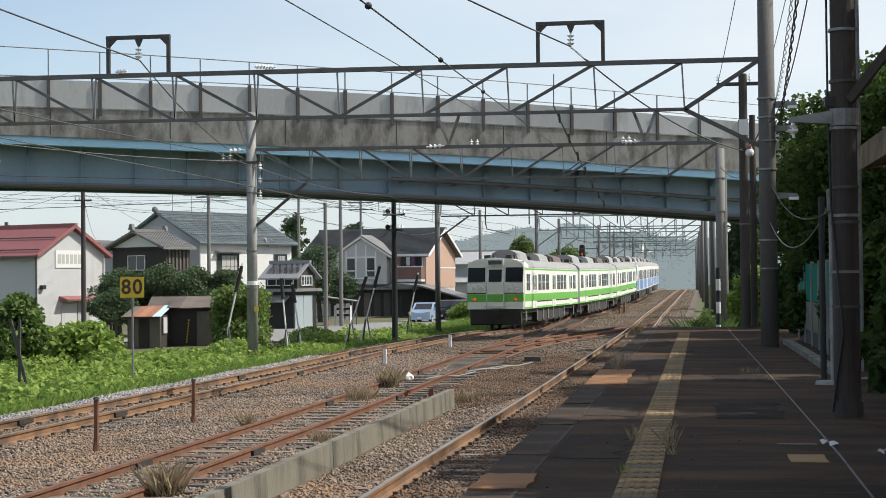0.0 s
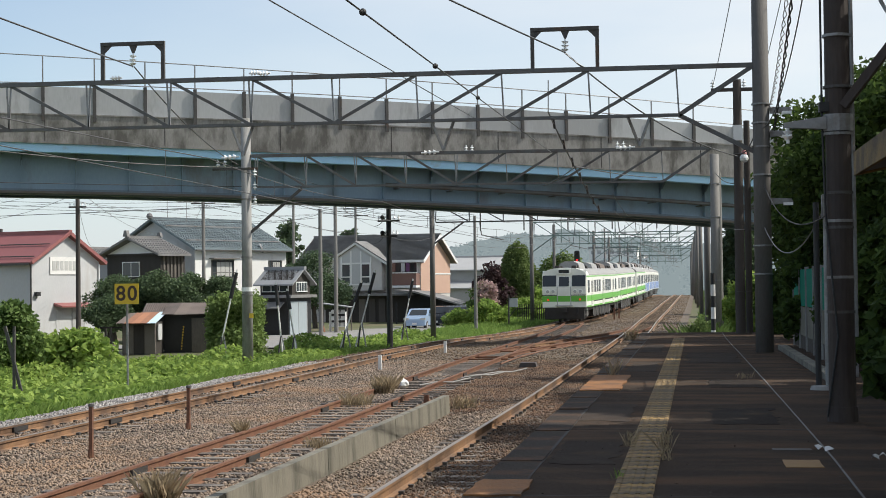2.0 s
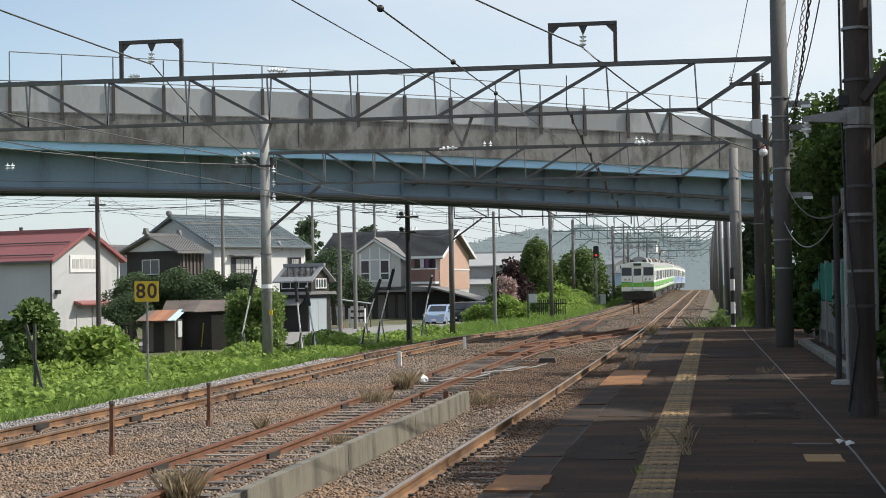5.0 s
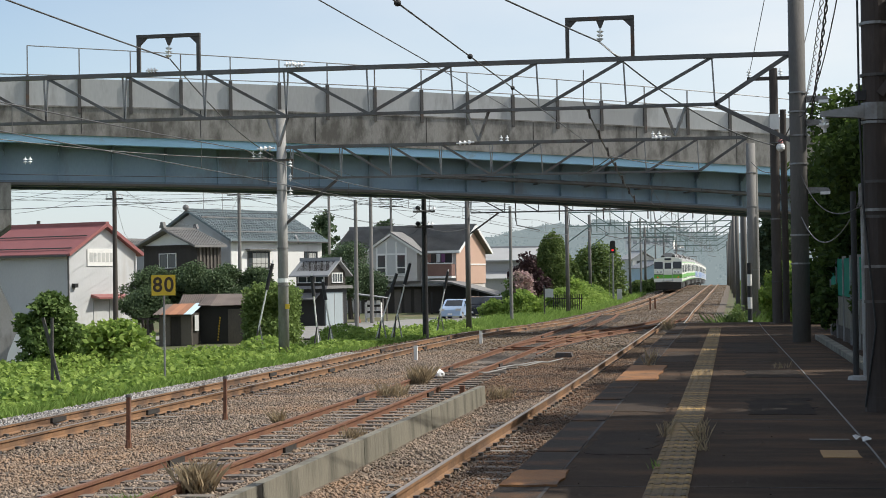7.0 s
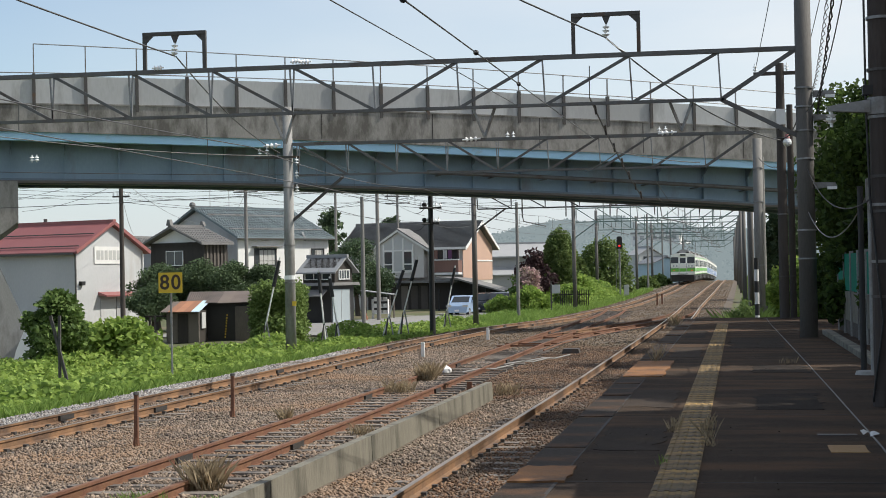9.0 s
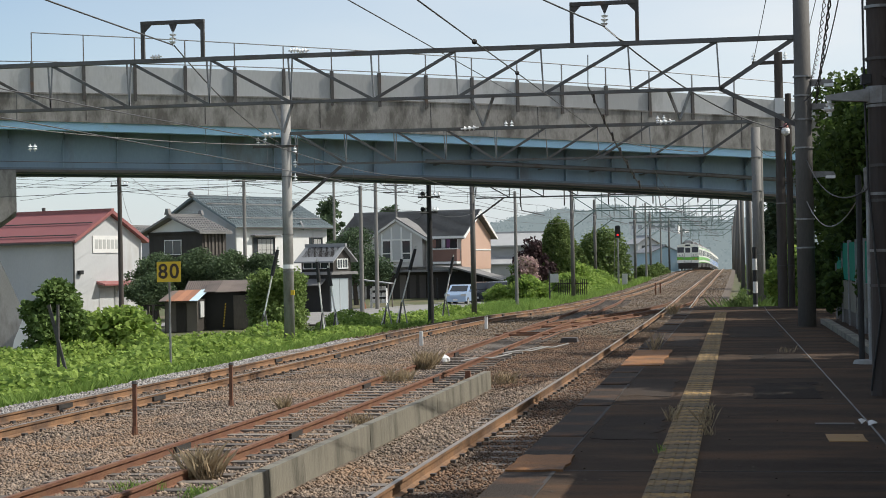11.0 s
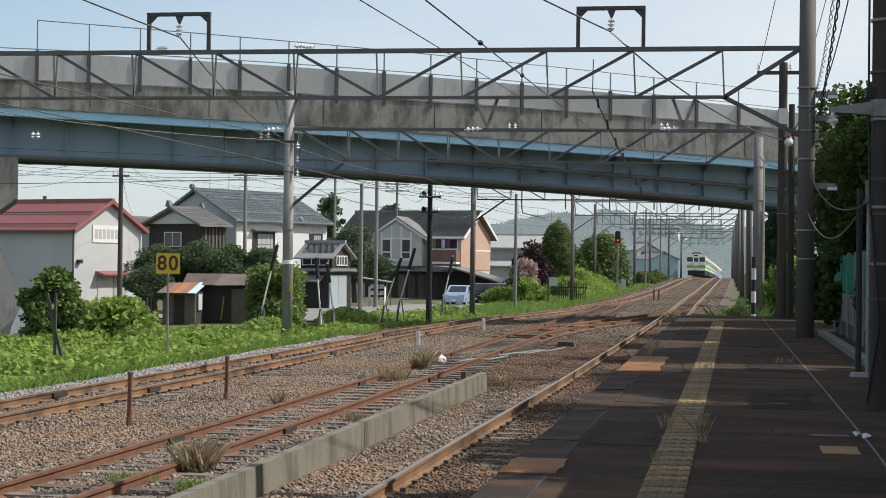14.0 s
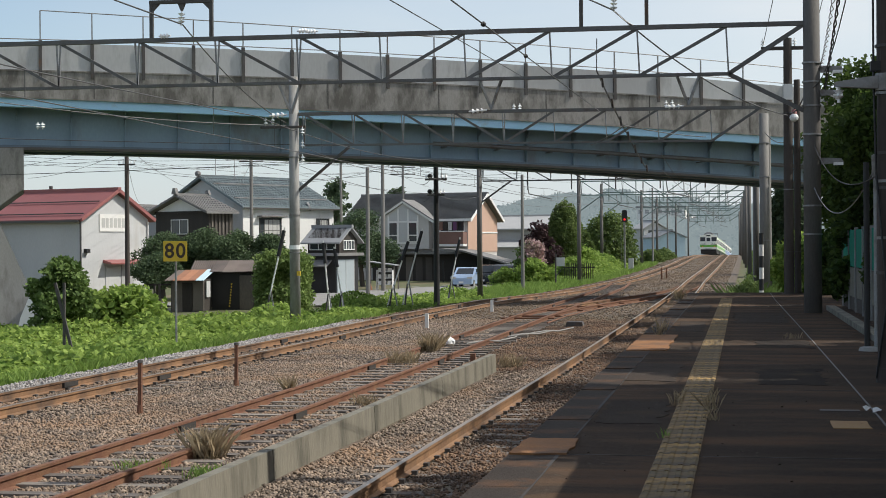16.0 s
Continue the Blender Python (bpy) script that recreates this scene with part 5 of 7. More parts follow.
# ---- houses ----
M.update(
    redroof=material("red_metal_roof", (0.32, 0.115, 0.105), (0.24, 0.085, 0.08), rough=0.5, scale=0.7, fine=12, bump=0.1),
    siding=material("pale_grey_siding", (0.54, 0.545, 0.545), (0.44, 0.445, 0.445), rough=0.75, scale=0.5, fine=16, bump=0.1, stain=(0.42, 0.40, 0.37), stain_scale=0.4, stain_at=0.62, streak=(1, 1, 0.3)),
    tileroof=material("blue_grey_roof_tile", (0.19, 0.235, 0.25), (0.09, 0.115, 0.125), rough=0.45, scale=1.0, fine=10, bump=0.2, per="piece"),
    darktile=material("dark_roof_tile", (0.26, 0.255, 0.25), (0.13, 0.127, 0.122), rough=0.75, spec=0.25, scale=1.0, fine=14, bump=0.25),
    plaster=material("white_plaster", (0.78, 0.78, 0.76), (0.66, 0.66, 0.64), rough=0.8, scale=0.6, fine=14, bump=0.08, stain=(0.5, 0.49, 0.47), stain_scale=0.4, stain_at=0.66, streak=(1, 1, 0.3)),
    greyplaster=material("grey_plaster", (0.40, 0.40, 0.40), (0.32, 0.32, 0.32), rough=0.8, scale=0.7, fine=14, bump=0.08),
    darkwood=material("dark_timber", (0.05, 0.042, 0.036), (0.025, 0.021, 0.018), rough=0.8, scale=2, fine=20, bump=0.3, streak=(1, 1, 0.2)),
    taupe=material("taupe_cladding", (0.56, 0.54, 0.52), (0.47, 0.45, 0.43), rough=0.75, scale=0.7, fine=14, bump=0.1),
    orange=material("salmon_cladding", (0.52, 0.345, 0.265), (0.45, 0.295, 0.225), rough=0.75, scale=0.7, fine=14, bump=0.1),
    rustroof=material("rusty_corrugated_iron", (0.33, 0.15, 0.08), (0.20, 0.09, 0.05), rough=0.8, scale=1.5, fine=20, bump=0.2, per="piece"),
    oldroof=material("grey_brown_sheet_roof", (0.17, 0.135, 0.115), (0.075, 0.06, 0.053), rough=0.8, scale=1.5, fine=20, bump=0.2, per="piece"),
    paleblue=material("pale_blue_sheet", (0.42, 0.55, 0.62), (0.34, 0.46, 0.53), rough=0.6),
    pane=plain("window_pane", (0.05, 0.06, 0.065), 0.08),
    frame_white=plain("white_window_frame", (0.74, 0.74, 0.72), 0.4),
    frame_dark=plain("dark_window_frame", (0.07, 0.065, 0.06), 0.4),
    curtain=plain("pale_curtain", (0.45, 0.45, 0.43), 0.8),
    yellow=material("yellow_sign_paint", (0.74, 0.50, 0.03), (0.66, 0.43, 0.03), rough=0.45, scale=3, fine=20, bump=0.02),
    carblue=plain("light_blue_car_paint", (0.38, 0.50, 0.68), 0.2, 0.2),
    cardark=plain("dark_car_paint", (0.03, 0.032, 0.035), 0.2, 0.2),
    carwhite=plain("white_car_paint", (0.75, 0.75, 0.74), 0.25),
    tyre=plain("tyre_rubber", (0.02, 0.02, 0.02), 0.8),
    netgreen=material("green_fence_sheet", (0.02, 0.24, 0.16), (0.015, 0.17, 0.11), rough=0.8, spec=0.1, scale=1, fine=12, bump=0.1),
)


def window(parent, face, u0, u1, z0, z1, at, frame_mat, mullions=1, name="window"):
    """A framed window on a wall; face 'x' lies in the plane x=at, 'y' in y=at; it stands 6 cm proud on the side of the sign of its last sign."""
    axis, sign = face[0], 1 if face[1] == "+" else -1
    def bx(a, b, c, d, lo, hi):
        lo, hi = sorted((at + sign * lo, at + sign * hi))
        return (lo, a, c, hi, b, d) if axis == "x" else (a, lo, c, b, hi, d)
    w = part(name, Geo().box(*bx(u0, u1, z0, z1, 0.004, 0.03)), M["pane"], parent, "dark window pane")
    g = Geo()
    t = 0.06
    g.box(*bx(u0 - t, u1 + t, z1, z1 + t, 0.004, 0.07)).box(*bx(u0 - t, u1 + t, z0 - t, z0, 0.004, 0.09)).box(*bx(u0 - t, u0, z0, z1, 0.004, 0.07)).box(*bx(u1, u1 + t, z0, z1, 0.004, 0.07))
    for k in range(1, mullions + 1):
        u = u0 + (u1 - u0) * k / (mullions + 1)
        g.box(*bx(u - 0.03, u + 0.03, z0, z1, 0.031, 0.055))
    part("window_frame", g, frame_mat, w)
    return w


def gable_roof(parent, x0, x1, w, eave, ridge_z, over, mat, thick=0.14, rows=0, tile=None, name="roof", courses=0):
    """Two sloping slabs over a house whose ridge runs along x; rows: raised rolls of tile down each slope; courses: their overlaps along it."""
    h = w / 2 + over
    drop = (ridge_z - eave) / (w / 2)
    for s in (-1, 1):
        lo = ridge_z - drop * h
        poly = [(0.0, ridge_z), (s * h, lo), (s * h, lo - thick), (0.0, ridge_z - thick)]
        r = part(name, Geo().prism(poly, "x", x0, x1), mat, parent)
        if rows:
            step = (x1 - x0) / rows
            roll = Geo().beam((0, s * 0.05, ridge_z + 0.01), (0, s * (h - 0.03), lo + 0.025), step * 0.42, 0.06).mesh("roof_roll", tile or mat)
            for k in range(rows):
                part("roof_roll", roll, None, r).location = (x0 + (k + 0.5) * step, 0, 0)
        for k in range(courses):
            q = (k + 0.7) / courses
            part("tile_course", Geo().beam((x0, s * h * q, ridge_z + (lo - ridge_z) * q + 0.045), (x1, s * h * q, ridge_z + (lo - ridge_z) * q + 0.045), 0.07, 0.05), mat, r)
    part("ridge", Geo().box(x0 - 0.05, -0.14, ridge_z - 0.08, x1 + 0.05, 0.14, ridge_z + 0.14), tile or mat, parent)


def gable_walls(parent, x0, x1, w, eave, ridge_z, mat, name="wall", base=0.0):
    part(name, Geo().prism([(-w / 2, base), (w / 2, base), (w / 2, eave), (0, ridge_z - 0.16), (-w / 2, eave)], "x", x0, x1), mat, parent)


def bars(parent, face_x, u0, u1, z0, z1, mat, rows=1, seed=1):
    """Writing too small to read, as plain bars on a board facing +x."""
    r = random.Random(seed)
    step = (u1 - u0) / 6
    for k in range(6):
        part("bar", Geo().box(face_x, u0 + k * step + 0.04, z0, face_x + 0.012, u0 + (k + 1) * step - r.uniform(0.03, 0.1), z1), mat, parent)


YARD = -1.0
# red-roofed store
h = thing("red_roofed_house", -38.6, 100.2, YARD - 0.1, "pale grey store house with a red metal gable roof", "house", "houses beside the line", rz=-20)
gable_walls(h, -11, 0, 6.4, 5.25, 7.0, M["siding"])
gable_roof(h, -11.2, 0.35, 6.4, 5.3, 7.05, 0.35, M["redroof"])
for q in (0.45, 0.86):
    part("snow_guard", Geo().beam((-11.0, -3.55 * q, 7.05 - 1.94 * q + 0.10), (0.1, -3.55 * q, 7.05 - 1.94 * q + 0.10), 0.05, 0.07), M["frame_dark"], h)
part("bargeboard", Geo().beam((0.36, -3.55, 5.08), (0.36, 0, 7.0), 0.06, 0.22).beam((0.36, 3.55, 5.08), (0.36, 0, 7.0), 0.06, 0.22), M["redroof"], h, "red bargeboard")
part("gutter", Geo().box(-11.1, -3.72, 4.92, 0.2, -3.57, 5.05), M["frame_dark"], h)
part("corner_trim", Geo().box(-0.06, -3.28, 0, 0.03, -3.2, 5.1), M["frame_dark"], h)
part("downpipe", Geo().rod((0.08, 3.1, 0), (0.08, 3.1, 5.0), 0.05, 0.05, 8), M["frame_white"], h)
b = part("signboard", Geo().box(0.01, -1.55, 4.35, 0.06, 1.05, 5.45), M["white"], h, "white signboard with worn lettering")
bars(b, 0.062, -1.4, 0.9, 4.6, 5.2, M["curtain"])
c = part("door_canopy", Geo().prism([(0.0, 2.55), (0.7, 2.35), (0.7, 2.25), (0.0, 2.35)], "y", -1.2, 2.0), M["redroof"], h, "small red canopy")
part("door", Geo().box(0.005, 0.5, 0, 0.05, 1.7, 2.2), M["greyplaster"], h, "grey door")
part("shutter", Geo().box(0.005, -1.0, 0, 0.04, 0.3, 2.1), M["siding"], h)
for u in (-2.8, 2.9):
    part("wall_lamp", Geo().box(0.01, u - 0.16, 3.0, 0.25, u + 0.16, 3.25), M["black"], h, "black wall lamp")
part("vent_cap", Geo().rod((-5.5, 0, 7.0), (-5.5, 0, 7.4), 0.12, 0.12, 8), M["frame_dark"], h)

# tiled white house
h = thing("tiled_house", -44.4, 136, YARD, "white two-storey house with a blue-grey tiled roof", "house", "houses beside the line", rz=-118)
gable_walls(h, -11.5, 0, 9.6, 6.75, 9.2, M["plaster"])
part("gable_panel", Geo().prism([(-4.7, 0.2), (4.7, 0.2), (4.7, 6.6), (0, 9.0), (-4.7, 6.6)], "x", 0.004, 0.06), M["siding"], h, "pale grey clad gable")
gable_roof(h, -11.9, 0.5, 9.6, 6.85, 9.3, 0.45, M["tileroof"], rows=58, thick=0.18, courses=16)
for q in (0.30, 0.78):
    part("snow_guard", Geo().beam((-11.4, 5.25 * q, 9.3 - 2.68 * q + 0.16), (0.3, 5.25 * q, 9.3 - 2.68 * q + 0.16), 0.09, 0.12), M["galv"], h, "pale metal snow guard")
part("ridge_end", Geo().ball((0.6, 0, 9.5), 0.28, 8), M["darktile"], h)
for a, b2 in ((-4.6, -2.0), (-10.8, -9.2)):
    w = window(h, "y+", a, b2, 4.2, 5.6, 4.8, M["frame_dark"], 4)
    part("curtain", Geo().box(a + 0.2, 4.832, 4.25, b2 - 0.5, 4.85, 5.5), M["curtain"], w)
part("sill_rail", Geo().box(-4.8, 4.82, 4.1, -1.8, 5.15, 4.2).box(-4.8, 5.1, 4.55, -1.8, 5.14, 4.6), M["frame_dark"], h)
part("eaves_gutter", Geo().box(-11.8, 5.25, 6.42, 0.4, 5.38, 6.52), M["frame_dark"], h)
part("hood", Geo().box(-4.9, 4.8, 5.75, -1.7, 5.35, 5.85), M["darktile"], h)
part("aerial", Geo().rod((-1.5, 0, 9.3), (-1.5, 0, 11.4), 0.025, 0.025, 6).beam((-1.5, -0.7, 11.2), (-1.5, 0.7, 11.2), 0.03, 0.03).beam((-1.5, -0.5, 10.9), (-1.5, 0.5, 10.9), 0.03, 0.03), M["galv"], h)
part("dish", Geo().rod((-8, 4.95, 6.7), (-8.1, 5.05, 6.75), 0.45, 0.40, 14), M["greyplaster"], h)
h = thing("tiled_annex", -43.6, 128, YARD, "dark timber annex with a grey tiled roof", "house", "houses beside the line", rz=-118)
gable_walls(h, -2.7, 0, 6.2, 6.15, 7.3, M["darkwood"])
part("gable_panel", Geo().prism([(-3.0, 6.1), (3.0, 6.1), (0, 7.2)], "x", 0.004, 0.06), M["plaster"], h, "pale plaster gable")
gable_roof(h, -2.9, 0.75, 6.2, 6.25, 7.45, 0.55, M["darktile"], rows=12, thick=0.16, courses=8)
part("ridge_end", Geo().prism([(-0.28, 7.5), (0.28, 7.5), (0.12, 8.0), (-0.12, 8.0)], "x", 0.6, 0.9), M["darktile"], h)
part("ridge_end", Geo().prism([(-0.28, 7.5), (0.28, 7.5), (0.12, 7.9), (-0.12, 7.9)], "x", -3.05, -2.8), M["darktile"], h)
part("tie_beam", Geo().box(0.062, -3.1, 5.95, 0.16, 3.1, 6.12), M["darkwood"], h)
window(h, "x+", -1.2, 0.7, 4.3, 5.4, 0.0, M["frame_white"], 1)
for k in range(6):
    part("slat", Geo().box(-0.45 - k * 0.4, 3.11, 4.2, -0.27 - k * 0.4, 3.17, 5.9), M["greywood"], h)
part("lower_eave", Geo().prism([(3.1, 4.0), (4.1, 3.6), (4.1, 3.5), (3.1, 3.85)], "x", -2.8, 0.2), M["darktile"], h)
h = thing("tiled_house", -52.5, 142, YARD, "low house with a dark tiled roof behind the others", "house", "houses beside the line", rz=-100)
gable_walls(h, -8, 0, 7, 5.2, 6.9, M["greyplaster"])
gable_roof(h, -8.2, 0.5, 7, 5.3, 7.0, 0.6, M["darktile"], rows=18)

# grey and salmon house
M["brick_brown"] = material("red_brown_cladding", (0.22, 0.125, 0.10), (0.15, 0.085, 0.07), rough=0.8, scale=1.5, fine=20, bump=0.2)
h = thing("grey_house", -20.56, 139.5, YARD, "taupe and salmon clad house with a dark roof", "house", "houses beside the line", rz=-11.5)
gable_walls(h, -11.0, 0, 7.4, 5.5, 7.5, M["taupe"])
part("gable_cladding", Geo().prism([(-3.7, 2.6), (3.7, 2.6), (3.7, 5.45), (0, 7.3), (-3.7, 5.45)], "x", 0.004, 0.05), M["orange"], h, "salmon coloured gable cladding")
part("string_course", Geo().box(0.052, -0.9, 4.2, 0.09, 3.7, 4.32), M["frame_white"], h)
gable_roof(h, -11.3, 0.5, 7.4, 5.6, 7.6, 0.55, M["darktile"], courses=24)
part("bargeboard", Geo().beam((0.52, -4.25, 5.25), (0.52, 0, 7.55), 0.06, 0.24).beam((0.52, 4.25, 5.25), (0.52, 0, 7.55), 0.06, 0.24), M["frame_white"], h, "white bargeboard")
part("fascia", Geo().box(-3.0, -4.32, 5.22, 0.5, -4.26, 5.42), M["frame_white"], h)
FG = -5.45
fg = part("front_gable", Geo().prism([(FG - 2.3, 2.9), (FG + 2.3, 2.9), (FG + 2.3, 5.35), (FG, 6.75), (FG - 2.3, 5.35)], "y", -4.6, -3.6), M["taupe"], h, "projecting front gable with pale trim")
part("panel", Geo().prism([(FG - 1.35, 3.4), (FG + 1.35, 3.4), (FG + 1.35, 5.75), (FG, 6.55), (FG - 1.35, 5.75)], "y", -4.64, -4.605), M["siding"], fg, "pale grey panel round the windows")
for sd in (-1, 1):
    part("trim", Geo().beam((FG + sd * 2.85, -4.72, 5.12), (FG, -4.72, 6.88), 0.2, 0.16), M["frame_white"], fg)
    part("gable_roof_slope", Geo().prism([(FG, 6.98), (FG + sd * 2.95, 5.18), (FG + sd * 2.95, 5.28), (FG, 7.1)], "y", -4.85, -2.2), M["darktile"], fg)
for u in (-1.35, -0.45, 0.45, 1.35):
    part("trim", Geo().box(FG + u - 0.06, -4.70, 3.4, FG + u + 0.06, -4.645, 5.75 + 0.5 * (abs(u) < 1)), M["frame_white"], fg)
for z in (3.4, 5.2):
    part("trim", Geo().box(FG - 1.42, -4.69, z - 0.06, FG + 1.42, -4.645, z + 0.06), M["frame_white"], fg)
for a, b2 in ((-1.25, -0.55), (0.55, 1.25)):
    for z0, z1 in ((3.55, 4.0), (4.1, 5.1)):
        window(h, "y-", FG + a, FG + b2, z0, z1, -4.645, M["frame_white"], 0)
bal = part("balcony", Geo().box(-2.45, -4.6, 3.3, -0.05, -3.7, 4.3), M["brick_brown"], h, "red-brown balcony front")
part("rail", Geo().box(-2.5, -4.65, 4.3, 0.0, -4.5, 4.38), M["frame_white"], bal)
part("floor_edge", Geo().box(-2.6, -4.7, 3.1, -0.02, -3.72, 3.28), M["frame_white"], bal)
window(h, "y-", -2.4, -0.3, 4.4, 5.3, -3.71, M["frame_white"], 2)
M["purplecloth"] = plain("purple_cloth", (0.12, 0.05, 0.12), 0.9)
for k, mt in enumerate(("brick_brown", "darkwood", "siding", "purplecloth")):
    part("laundry", Geo().box(-2.3 + k * 0.42, -4.35, 4.45, -2.0 + k * 0.42, -4.3, 5.15), M[mt], bal, "hanging laundry")
part("porch", Geo().box(-8.6, -5.2, 2.45, 0.0, -3.7, 2.6), M["darktile"], h)
part("lower_wall", Geo().box(-8.4, -4.4, 0.0, -0.2, -3.8, 2.44), M["darkwood"], h)
for u in (-5.0, -4.1, -3.2):
    part("door_slat", Geo().box(u - 0.3, -4.46, 0.1, u + 0.3, -4.41, 2.2), M["greywood"], h)
g = thing("carport", -15.6, 131.5, YARD, "dark carport with a sloping roof", "carport", rz=-4)
part("roof", Geo().prism([(-7.0, 2.95), (-5.2, 2.8), (-0.4, 1.45), (-0.4, 1.32), (-5.2, 2.66), (-7.0, 2.82)], "y", -1.5, 3.5), M["darktile"], g)
part("side_wall", Geo().prism([(-6.9, 0), (-0.6, 0), (-0.6, 1.32), (-5.2, 2.6), (-6.9, 2.75)], "y", 3.2, 3.4), M["black"], g)
for u in (-6.8, -3.0, -0.6):
    part("post", Geo().box(u - 0.06, -1.4, 0, u + 0.06, -1.28, 1.36 if u > -1 else 1.95), M["black"], g)

# small shed with a lantern roof
M["slate"] = material("grey_roof_sheet", (0.30, 0.31, 0.315), (0.22, 0.225, 0.23), rough=0.6, scale=1.0, fine=14, bump=0.1)
M["doorgrey"] = material("blue_grey_sheet", (0.36, 0.41, 0.43), (0.27, 0.31, 0.33), rough=0.6, scale=0.8, fine=20, bump=0.05, streak=(1, 1, 0.3))
h = thing("garden_shed", -25.06, 107.5, YARD, "black boarded shed with a small windowed upper gable", "shed", rz=-15)
part("body", Geo().box(-2.4, -1.6, 0, 0, 1.6, 2.6), M["black"], h)
part("door", Geo().box(0.004, -1.5, 0.05, 0.07, 0.9, 2.3), M["doorgrey"], h, "pale blue-grey sliding door")
for u in (-0.3, 0.88):
    part("door_rail", Geo().box(0.071, u - 0.02, 0.05, 0.09, u + 0.02, 2.3), M["greyplaster"], h)
part("side_lean_to", Geo().prism([(-1.6, 2.3), (-2.3, 1.9), (-2.3, 1.82), (-1.6, 2.2)], "x", -3.4, -0.3), M["darktile"], h)
part("lower_roof", Geo().prism([(-1.9, 2.55), (1.9, 2.55), (1.75, 2.75), (-1.75, 2.75)], "x", -2.6, 0.35), M["darktile"], h)
part("upper_wall", Geo().prism([(-1.25, 2.75), (1.25, 2.75), (1.25, 3.75), (0, 4.5), (-1.25, 3.75)], "x", -2.3, 0.1), M["darkwood"], h)
gable_roof(h, -2.6, 0.4, 2.5, 3.75, 4.5, 0.5, M["slate"], 0.1)
window(h, "x+", -0.7, 0.7, 3.0, 3.55, 0.1, M["frame_white"], 3)
window(h, "y-", -2.1, -0.2, 3.0, 3.55, -1.25, M["frame_white"], 2)

# rusty lean-to
h = thing("tin_shed", -23.3, 80.5, YARD, "old shed with a patched rusty tin roof", "shed", rz=6)


def tin_sheet(parent, xa, wide, ya, za, yb, zb, mat):
    """One corrugated sheet from its eave up to its top edge."""
    n = 13
    g = Geo()
    for lift in (0.0, -0.02):
        g.v += [(xa + j * wide / (n - 1), y, z + lift + (0.03 if j % 2 else 0.0)) for y, z in ((ya, za), (yb, zb)) for j in range(n)]
    g.f = [(q + j, q + j + 1, q + n + 1 + j, q + n + j) for q in (0, 2 * n) for j in range(n - 1)]
    g.f += [(j, 2 * n + j, 2 * n + 1 + j, 1 + j) for j in range(n - 1)] + [(n + j, n + 1 + j, 3 * n + 1 + j, 3 * n + j) for j in range(n - 1)]
    part("roof_sheet", g, M[mat], parent)


part("front_wall", Geo().box(-4.25, -1.5, 0, -2.6, -1.4, 1.55), M["greywood"], h)
part("bay_side", Geo().box(-2.68, -1.4, 0, -2.6, 0.5, 1.6), M["darkwood"], h)
# black boards here and at the open front paint the shade inside
part("inner_wall", Geo().box(-2.6, 0.6, 0, -0.3, 0.7, 1.85), M["black"], h)
part("panel", Geo().box(-1.15, 0.45, 0, -0.3, 0.59, 1.75), M["greywood"], h, "weathered board panel")
part("side_wall", Geo().box(-0.4, 0.72, 0, -0.3, 2.2, 1.95), M["darkwood"], h)
part("open_front", Geo().box(-4.3, -1.3, 0, -4.2, 1.6, 1.45), M["black"], h)
for k, mt in enumerate(("oldroof", "rustroof", "rustroof", "rustroof", "paleblue")):
    tin_sheet(h, -4.5 + k * 0.39, 0.42, -1.9 + 0.03 * (k % 2), 1.55, 1.1, 2.02 + 0.01 * k, mt)
for k in range(6):
    tin_sheet(h, -3.9 + k * 0.62, 0.65, 0.25 + (0.0 if k > 1 else 0.9), 1.92 + 0.015 * (k % 3), 2.4, 2.5, "oldroof")
part("back_roof", Geo().prism([(2.4, 2.5), (4.0, 2.0), (4.0, 1.95), (2.4, 2.44)], "x", -3.9, -0.2), M["oldroof"], h)
part("back_wall", Geo().box(-3.8, 3.7, 0, -0.3, 3.8, 2.0), M["darkwood"], h)
for k in range(3):
    part("wall_board", Geo().box(-4.2 + k * 0.54, -1.53, 0, -3.7 + k * 0.54, -1.5, 1.45), M["darkwood" if k % 2 else "greywood"], h)
part("hanging_sheet", Geo().box(-2.55, -1.2, 0.7, -2.5, -0.3, 1.5), M["siding"], h, "pale torn sheet")
for k in range(9):
    part("rope_knot", Geo().box(-1.72 + 0.015 * k, 0.52, 0.15 + k * 0.14, -1.67 + 0.015 * k, 0.58, 0.23 + k * 0.14), M["yellow"], h, "yellow striped rope")
for x0, y0 in ((-4.9, -1.2), (-5.3, -0.6)):
    part("post", Geo().box(x0 - 0.05, y0 - 0.05, 0, x0 + 0.05, y0 + 0.05, 1.35), M["greywood"], h)
part("rack_beam", Geo().box(-5.5, -1.0, 1.3, -4.3, -0.9, 1.38), M["darkwood"], h)

